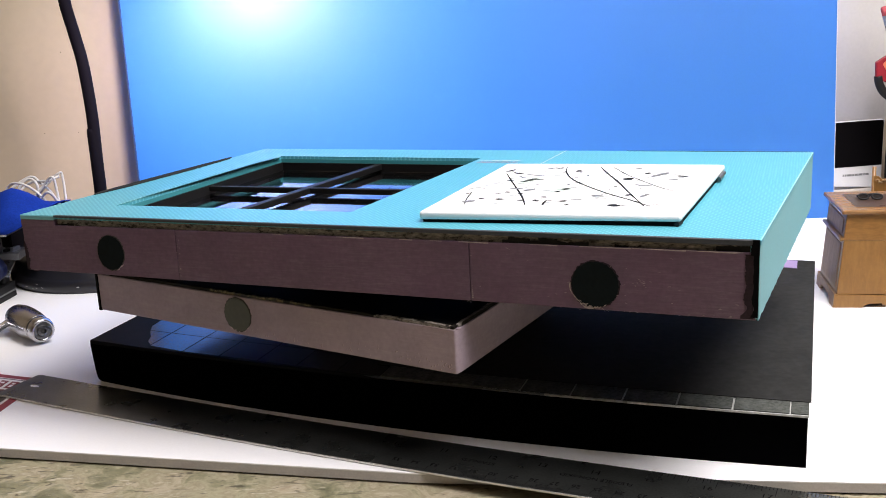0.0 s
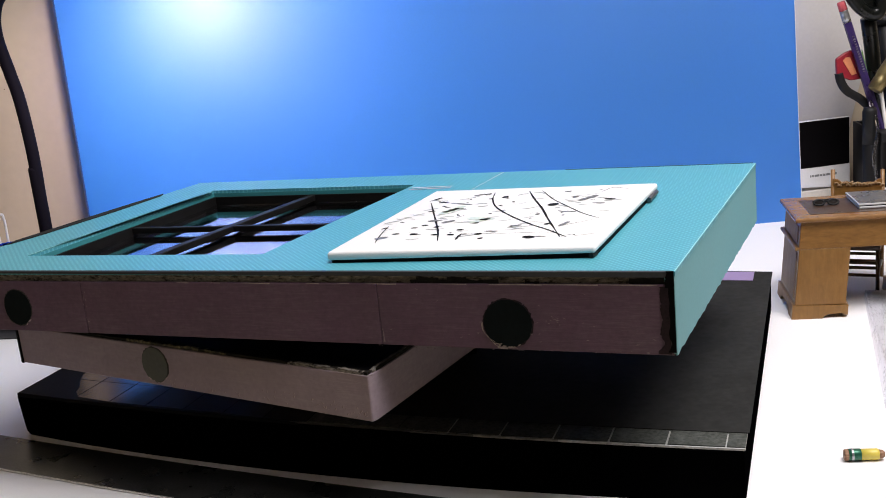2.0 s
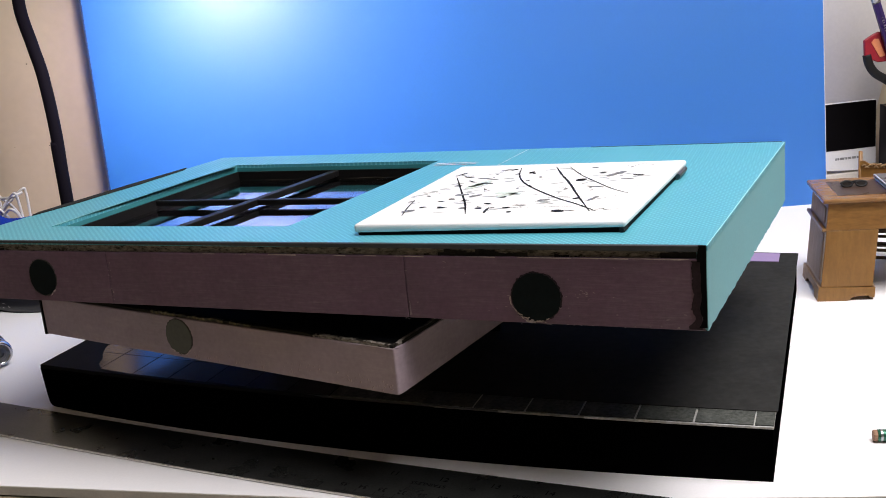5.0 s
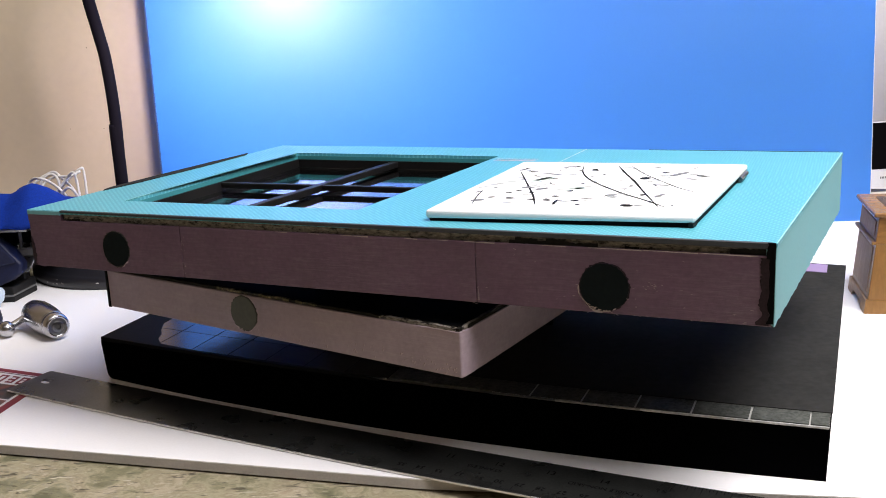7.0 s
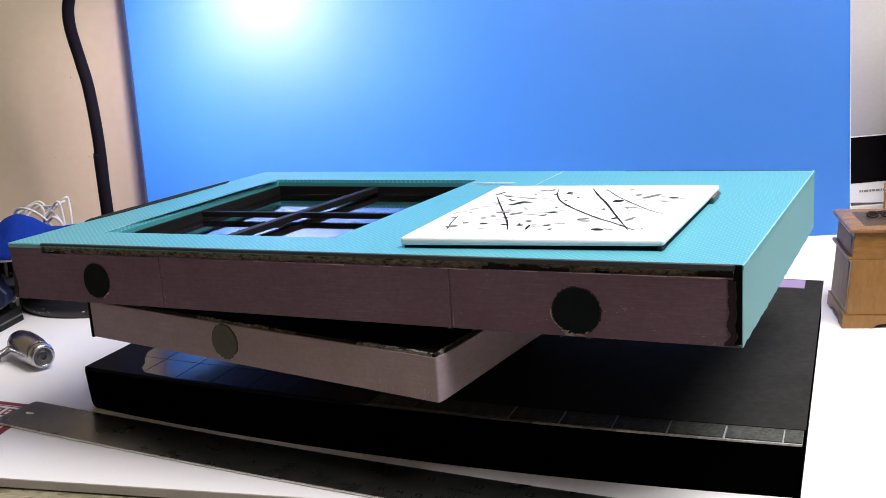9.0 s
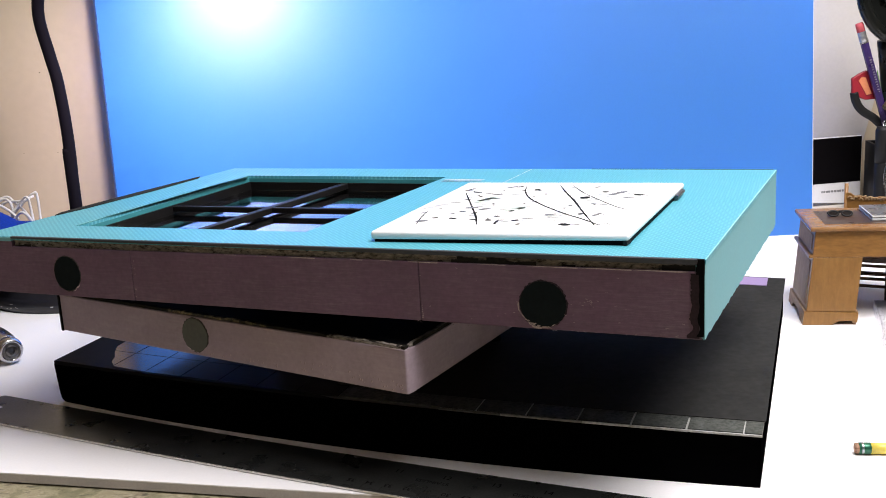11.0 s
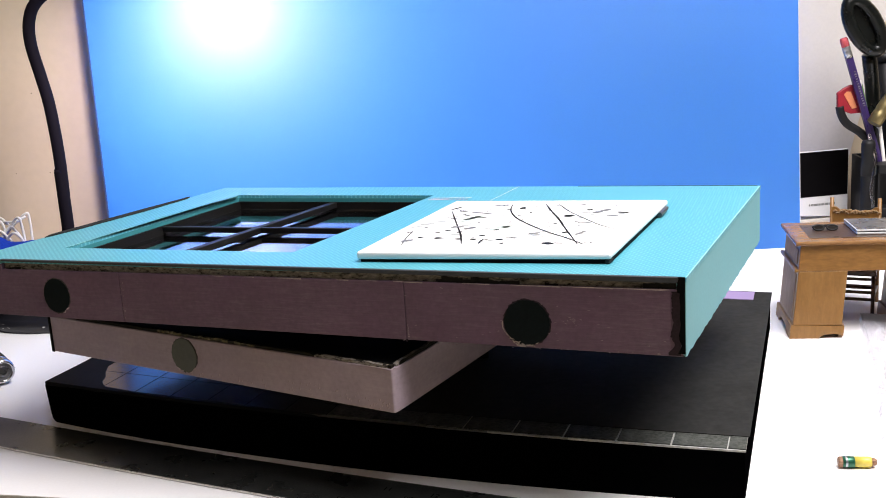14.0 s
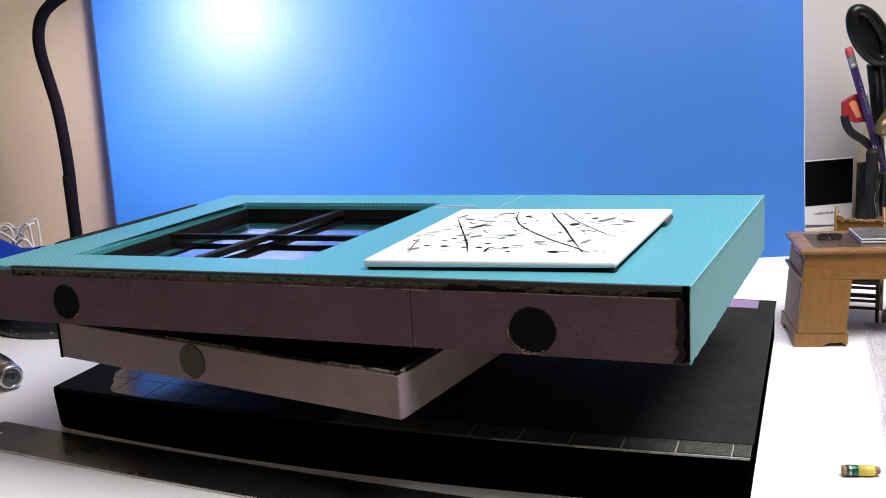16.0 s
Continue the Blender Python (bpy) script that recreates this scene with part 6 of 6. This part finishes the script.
def behind_right():
    card = thing("white_card", (0.42, 0.98, 0.0), "plain white card leaning by the wall behind the backdrop", "card")
    edge = [(0.30, 0.0), (0.4015, 0.0), (0.515, 0.46), (0.30, 0.46)]
    under(part("sheet", slab_mesh([(x, 0.9785, z) for x, z in edge], [(x, 0.9815, z) for x, z in edge]), WHITE_CARD), card)
    book = thing("closed_book", (0.39, 0.97, 0.0), "closed pale book under the white box", "book")
    under(part("cover", prism([(0.3565, 0.9435), (0.4135, 0.9520), (0.4100, 0.977), (0.3530, 0.9685)], 0.0, 0.0222, 0.0008), BOOK), book)
    box = thing("white_box", (0.385, 0.965, 0.0235), "white carton with a black picture panel and small grey print", "box")
    ring = [(0.3570, 0.9440), (0.4090, 0.9520), (0.4081, 0.958), (0.3561, 0.950)]
    under(part("carton", slab_mesh([(x, y, z) for (x, y), z in zip(ring, (0.0262, 0.0222, 0.0222, 0.0262))], [(x, y, 0.0850) for x, y in ring], 0.0004), CARD_WHITE), box)
    a, b = Vector((*ring[0], 0)), Vector((*ring[1], 0))
    f = (b - a).normalized()
    n = Vector((f.y, -f.x, 0))

    def on_face(name, s0, s1, z0, z1, mt, lift):
        p, q = a + f * s0 + n * lift, a + f * s1 + n * lift
        bm = slab_mesh([(p.x, p.y, z0), (q.x, q.y, z0), (q.x, q.y, z1), (p.x, p.y, z1)], [(v.x + n.x * 0.0003, v.y + n.y * 0.0003, z) for v, z in ((p, z0), (q, z0), (q, z1), (p, z1))])
        under(part(name, bm, mt), box)

    on_face("picture_panel", 0.0006, 0.0520, 0.0432, 0.0848, PRINT_BLACK, 0.0)
    x = 0.0140
    for L in (0.0012, 0.0016, 0.0042, 0.0020, 0.0026, 0.0038, 0.0016, 0.0030):
        on_face("print_bar", x, x + L, 0.0345, 0.0364, PRINT_GREY, 0.0)
        x += L + 0.0008
    # organiser: open shelf in front, deep pocket behind, with its contents
    st = thing("pen_stand", (0.452, 0.905, 0.0), "black desk organiser with an open shelf, full of pens and tools", "pen stand")
    under(part("foot", prism([(0.4065, 0.880), (0.500, 0.880), (0.500, 0.8975), (0.4065, 0.8975)], 0.0, 0.0425, 0.001), DARK_PLASTIC), st)
    under(part("shelf_top", prism([(0.4065, 0.880), (0.500, 0.880), (0.500, 0.8975), (0.4065, 0.8975)], 0.0720, 0.0800, 0.001), DARK_PLASTIC), st)
    under(part("side_wall", prism([(0.4066, 0.881), (0.4086, 0.881), (0.4086, 0.8974), (0.4066, 0.8974)], 0.0425, 0.0720), DARK_PLASTIC), st)
    st_ring = [(0.4065, 0.8977), (0.500, 0.8977), (0.500, 0.955), (0.4130, 0.955)]
    o = [(0.4085, 0.8997), (0.497, 0.8997), (0.497, 0.952), (0.4150, 0.952)]
    under(part("shell", frame_mesh(st_ring, o, 0.0, 0.0800), DARK_PLASTIC), st)
    under(part("bottom", prism(o, 0.0, 0.003), DARK_PLASTIC), st)
    cone = thing("white_nozzle", (0.429, 0.884, 0.0425), "small white plastic nozzle standing on the organiser shelf", "nozzle")
    under(part("body", lathe(Matrix.Translation((0.4290, 0.886, 0.0425)), [(0.0024, 0), (0.0024, 0.002), (0.0016, 0.009), (0.0006, 0.0125), (0, 0.0126)], 16), WHITE_PLASTIC, None, "", True), cone)
    mk = thing("black_marker", (0.4000, 0.887, 0.0), "slim black marker standing beside the organiser", "marker")
    under(part("barrel", lathe(Matrix.Translation((0.4000, 0.887, 0.0)), [(0.0055, 0), (0.0058, 0.001), (0.0058, 0.070), (0.0054, 0.071)], 20), DARK_PLASTIC, None, "", True), mk)
    under(part("lid", lathe(Matrix.Translation((0.4000, 0.887, 0.0)), [(0.0059, 0.0705), (0.0059, 0.098), (0.0048, 0.101), (0, 0.1015)], 20), DARK_PLASTIC, None, "", True), mk)
    Y = 0.90
    V = lambda x, z, y=Y: Vector((x, y, z))
    sc = thing("black_scissors", (0.425, Y, 0.003), "scissors with large black handle loops in the pen stand", "scissors")
    c, tilt = Vector((0.3985, Y, 0.1955)), radians(30)
    def oval(rx, rz, dx=0.0, dz=0.0, n=36):
        out = []
        for k in range(n):
            s = math.tau * k / n
            x, z = rx * math.cos(s) + dx, rz * math.sin(s) + dz
            out.append((c.x + x * math.cos(tilt) - z * math.sin(tilt), c.z + x * math.sin(tilt) + z * math.cos(tilt)))
        return out

    rings = [(0.0138, 0.0280, 0.0042), (0.0156, 0.0298, 0.0018), (0.0156, 0.0298, -0.0018), (0.0132, 0.0272, -0.0046), (0.0072, 0.0212, -0.0048), (0.0052, 0.0190, -0.0020), (0.0050, 0.0188, 0.0020), (0.0068, 0.0205, 0.0042)]
    bm = bmesh.new()
    vs = [[bm.verts.new((x, Y + dy, z)) for x, z in oval(rx, rz, 0.0012, 0.001)] for rx, rz, dy in rings]
    for a, b in zip(vs, vs[1:] + vs[:1]):
        for k in range(36):
            bm.faces.new((a[k], a[(k + 1) % 36], b[(k + 1) % 36], b[k]))
    under(part("handle", bm, GLOSS_BLACK, None, "", True), sc)
    inner = oval(0.0062, 0.0200, 0.0012, 0.001)
    under(part("handle_web", slab_mesh([(x, Y + 0.0012, z) for x, z in inner], [(x, Y + 0.0026, z) for x, z in inner]), GLOSS_BLACK), sc)
    under(part("blade", tube([V(0.4085, 0.172, 0.912), V(0.4160, 0.13, 0.918), V(0.4300, 0.004, 0.925)], 0.0062, 12, 5), GLOSS_BLACK, None, "", True), sc)
    sr = thing("red_scissors", (0.46, 0.905, 0.003), "scissors with red and black handles in the pen stand", "scissors")
    c, tilt = Vector((0.4385, 0.893, 0.1345)), radians(10.5)
    hole = oval(0.0034, 0.0046, 0.0002, 0.0215)

    def grip(rings, y0):
        bm = bmesh.new()
        loops = [[bm.verts.new((x, y0 + dy, z)) for x, z in pts] for pts, dy in rings]
        for a, b in zip(loops, loops[1:] + loops[:1]):
            for k in range(36):
                bm.faces.new((a[k], a[(k + 1) % 36], b[(k + 1) % 36], b[k]))
        return bm

    grip_ob = under(part("handle", grip([(oval(0.0160, 0.0425), 0.003), (oval(0.0172, 0.0440), 0.0), (oval(0.0160, 0.0425), -0.003), (oval(0.0120, 0.0370), -0.0044), (hole, -0.0044), (hole, 0.003)], 0.893), DARK_PLASTIC, None, "", True), sr)
    under(part("handle_lining", grip([(oval(0.0102, 0.0335, 0.0010, -0.002), 0.0), (oval(0.0092, 0.0325, 0.0010, -0.002), -0.0012), (hole, -0.0012), (hole, 0.0)], 0.8885), RED, None, "red handle lining"), grip_ob)
    under(part("blade", tube([(0.4450, 0.900, 0.100), (0.4500, 0.905, 0.07), (0.4560, 0.910, 0.004)], 0.0045, 12, 5), DARK_PLASTIC, None, "", True), sr)
    pc = thing("purple_pencil", (0.44, Y - 0.01, 0.003), "purple pencil with a pink eraser standing in the pen stand", "pencil")
    a, b = V(0.3825, 0.1880, 0.9035), V(0.4035, 0.1203, 0.9035)
    way = (b - a).normalized()
    b2 = a + way * 0.194
    m = Matrix.Translation(a) @ way.to_track_quat("Z", "Y").to_matrix().to_4x4()
    under(part("eraser", lathe(m, [(0, 0), (0.0030, 0.0004), (0.0034, 0.002), (0.0034, 0.008)], 16), PINK, None, "pink eraser", True), pc)
    under(part("ferrule", lathe(m, [(0.0033, 0.0075), (0.0035, 0.008), (0.0035, 0.011), (0.0033, 0.0115), (0.0035, 0.012), (0.0035, 0.018)], 16), SILVER, None, "silver ferrule", True), pc)
    under(part("shaft", lathe(m, [(0.0034, 0.0178), (0.0034, (b2 - a).length), (0, (b2 - a).length)], 6), PURPLE_LACQUER, None, "purple lacquered shaft"), pc)
    print_bm = bmesh.new()
    rnd = random.Random(8)
    for k in range(15):
        s0 = 0.030 + 0.0022 * k
        p, w = a + way * s0 + Vector((0, -0.0036, 0)), rnd.uniform(0.0006, 0.0012)
        side = Vector((way.z, 0, -way.x))
        print_bm.faces.new([print_bm.verts.new(p + way * d + side * e) for d, e in ((0, -0.0009), (w, -0.0009), (w, 0.0008), (0, 0.0008))])
    under(part("print", print_bm, SILVER, None, "tiny pale print"), pc)
    rd = thing("red_marker", (0.404, 0.89, 0.10), "red plastic tool with an orange label and a curved dark tail", "tool")
    ring = [(0.3803, 0.1410), (0.3870, 0.1452), (0.3925, 0.1475), (0.3965, 0.1450), (0.4000, 0.1330), (0.4026, 0.1226), (0.3922, 0.1222), (0.3860, 0.1250), (0.3808, 0.1284)]
    under(part("body", slab_mesh([(x, 0.9075, z) for x, z in ring], [(x, 0.9115, z) for x, z in ring], 0.0008), RED), rd)
    ring = [(0.3857, 0.1390), (0.3880, 0.1418), (0.3917, 0.1416), (0.3973, 0.1275), (0.3930, 0.1265)]
    under(part("label_patch", slab_mesh([(x, 0.9069, z) for x, z in ring], [(x, 0.9077, z) for x, z in ring]), ORANGE, None, "orange label patch"), rd)
    under(part("tail", tube([V(0.3830, 0.1290, 0.9095), V(0.3850, 0.1210, 0.9095), V(0.3905, 0.1130, 0.9095), V(0.4040, 0.1030, 0.9095), V(0.4150, 0.0850, 0.912), V(0.4200, 0.0040, 0.914)], 0.0036, 12, 6), DARK_PLASTIC, None, "curved dark tail", True), rd)
    br = thing("brass_tube", (0.41, 0.885, 0.12), "short ridged brass tube leaning among the pens", "brass fitting")
    a, b = V(0.4062, 0.1138, 0.893), V(0.4238, 0.1398, 0.895)
    way = (b - a).normalized()
    m = Matrix.Translation(a) @ way.to_track_quat("Z", "Y").to_matrix().to_4x4()
    L = (b - a).length
    under(part("barrel", lathe(m, [(0, 0.0008), (0.0048, 0.0006), (0.0052, 0), (0.0062, 0.0008), (0.0062, L * 0.30), (0.0059, L * 0.34), (0.0059, L * 0.44), (0.0062, L * 0.48), (0.0056, L * 0.85), (0.0052, L - 0.001), (0.0044, L), (0, L)], 24), BRASS, None, "", True), br)
    for name, x0, z0, x1, z1, y, r, mt, lab, cat in (("green_stick", 0.4025, 0.1480, 0.4380, 0.0035, 0.915, 0.0018, GREEN_STEM, "thin green stick with a pale tip in the pen stand", "stick"), ("white_stick", 0.4150, 0.1150, 0.4310, 0.0035, 0.902, 0.0016, WHITE_PLASTIC, "thin white plastic stick in the pen stand", "stick"), ("black_pen", 0.4290, 0.170, 0.4440, 0.0035, 0.930, 0.0062, DARK_PLASTIC, "thick black pen standing in the pen stand", "pen")):
        o = thing(name, (x1, y, 0.003), lab, cat)
        under(part("stem", tube([V(x0, z0, y), V(x1, z1, y)], r, 12, 2), mt, None, "", True), o)
        under(part("tip", lathe(Matrix.Translation(V(x0, z0, y)), [(r * 1.15, -0.006), (r * 1.15, 0), (r * 0.6, 0.003), (0, 0.0032)], 12), WHITE_PLASTIC if r < 0.003 else DARK_PLASTIC, None, "", True), o)
    cb = thing("clear_tube", (0.405, 0.866, 0.0), "thin clear plastic tube hanging over the pen stand", "tube")
    under(part("tube", tube([V(0.4010, 0.1062, 0.889), V(0.4030, 0.0849, 0.8785), V(0.3998, 0.0585, 0.8785), V(0.4020, 0.0450, 0.8785), V(0.4030, 0.0020, 0.8785)], 0.0014, 10, 8), CLEAR, None, "", True), cb)
    pap = thing("white_paper_stack", (0.45, 0.845, 0.0), "low white paper pad in front of the pen stand", "paper")
    under(part("pad", prism([(0.4060, 0.842), (0.50, 0.836), (0.50, 0.877), (0.4075, 0.877)], 0.0, 0.0345, 0.0005), CARD_WHITE), pap)


WHITE_CARD = surf("white_card", (0.56, 0.53, 0.50), 0.75, 0, 0.05, 10, 400, 0.03)
BOOK = surf("pale_book_cover", (0.62, 0.58, 0.52), 0.6, 0, 0.1, 30, 400, 0.08)
ORANGE = surf("orange_label", (0.62, 0.22, 0.10), 0.5, 0, 0.1, 80, 500, 0.02)
behind_right()

# ---- pencil stub and clear tray on the board ----


def pencil_stub():
    a, b = Vector((0.2166, 0.4703, 0.0029)), Vector((0.2341, 0.4676, 0.0029))
    t = thing("pencil_stub", (0.225, 0.469, 0.0), "short yellow pencil stub with a green band on the board", "pencil")
    m = Matrix.Translation(a) @ (b - a).normalized().to_track_quat("Z", "Y").to_matrix().to_4x4() @ Matrix.Diagonal((0.74, 0.74, 0.88, 1))
    under(part("cut_end", lathe(m, [(0, 0.0002), (0.0030, 0.0), (0.0036, 0.0006), (0.0036, 0.0022)], 20), RAW_WOOD, None, "brown cut end", True), t)
    under(part("band", lathe(m, [(0.0036, 0.0021), (0.0038, 0.0023), (0.0038, 0.0082), (0.0036, 0.0084)], 20), GREEN_FOIL, None, "green foil band", True), t)
    under(part("band_print", lathe(m, [(0.00385, 0.0035), (0.0039, 0.0036), (0.0039, 0.0046), (0.00385, 0.0047)], 20), SILVER, None, "silver print ring", True), t)
    under(part("shaft", lathe(m, [(0.0036, 0.0083), (0.0036, 0.0165), (0.0031, 0.0175)], 20), YELLOW, None, "yellow lacquered shaft", True), t)
    under(part("tip", lathe(m, [(0.0030, 0.0174), (0.0026, 0.0192), (0.0018, 0.0203), (0, 0.0205)], 20), RAW_WOOD, None, "bare wood tip", True), t)


pencil_stub()


def clear_tray():
    ring = [(0.2450, 0.4850), (0.368, 0.462), (0.3385, 0.692), (0.3200, 0.7020)]
    at = bilinear(ring)
    t = thing("clear_blister_tray", at(0.5, 0.5), "clear plastic blister tray with moulded hollows on the board", "plastic tray")
    bm = bmesh.new()
    n, m, rows = 60, 90, []

    def ridge(d, w):
        return max(0.0, 1 - abs(d) / w)

    for j in range(m + 1):
        row = []
        for i in range(n + 1):
            u, v = i / n, j / m
            z = 0.0008 if v < 0.20 else 0.0030
            z += 0.0045 * max(ridge(u - 0.04, 0.03), ridge(v - 0.215, 0.018), ridge(v - 0.66, 0.016), ridge(v - 0.975, 0.02)) * (1 if v > 0.19 else 0.25)
            d = math.hypot((u - 0.62) / 0.34, (v - 0.80) / 0.085)
            z += 0.0030 * ridge(d - 1, 0.22)
            d = math.hypot((u - 0.34) / 0.20, (v - 0.44) / 0.19)
            z += 0.0026 * ridge(d - 1, 0.16) if 0.24 < v < 0.64 else 0
            d = math.hypot((u - 0.15) / 0.05, (v - 0.46) / 0.03)
            z += 0.0025 * max(0, 1 - d)
            z += 0.0005 * noise.noise(Vector((u * 11, v * 14, 2)))
            if min(u, 1 - u, v, 1 - v) < 0.001:
                z = 0.0006
            row.append(bm.verts.new(at(u, v, max(0.0006, z))))
        rows.append(row)
    for a, b in zip(rows, rows[1:]):
        for i in range(n):
            bm.faces.new((a[i], a[i + 1], b[i + 1], b[i]))
    bmesh.ops.solidify(bm, geom=bm.faces[:], thickness=0.0003)
    ob = under(part("tray", bm, MILKY, None, "", True), t)
    ob.visible_shadow = False
    p, q = Vector((0.3070, 0.6130, 0.0085)), Vector((0.2745, 0.5285, 0.0085))
    way, L = (q - p).normalized(), (q - p).length
    m4 = Matrix.Translation(p) @ way.to_track_quat("Z", "Y").to_matrix().to_4x4()
    pen = thing("small_brush", at(0.3, 0.4, 0.003), "small brush with dark blue handle in the clear tray", "brush")
    under(part("handle", lathe(m4, [(0, 0), (0.0014, 0.0006), (0.0017, 0.004), (0.0015, L * 0.25), (0.0017, L * 0.42)], 16), NAVY_CLOTH, None, "", True), pen)
    under(part("head", lathe(m4, [(0.0017, L * 0.41), (0.0020, L * 0.46), (0.0032, L * 0.72), (0.0036, L * 0.94), (0.0030, L), (0, L)], 20), LILAC_GREY, None, "grey brush head", True), pen)
    blk = thing("wooden_nut", (0.257, 0.461, 0.0), "six-sided dull brown wooden nut on the board", "nut")
    under(part("body", lathe(pose(0.2550, 0.4615, 0.0, 0, 0, 12), [(0.0125, 0.0), (0.0140, 0.0015), (0.0140, 0.0085), (0.0120, 0.0105), (0.0060, 0.0105), (0.0058, 0.004), (0, 0.004)], 6), NUT_WOOD), blk)


LILAC_GREY = surf("lilac_grey_plastic", (0.15, 0.15, 0.20), 0.35, 0, 0.1, 80, 500, 0.03)
NUT_WOOD = wood("dull_brown_wood", (0.09, 0.07, 0.04), (0.26, 0.21, 0.13), 120, 0.5)
clear_tray()
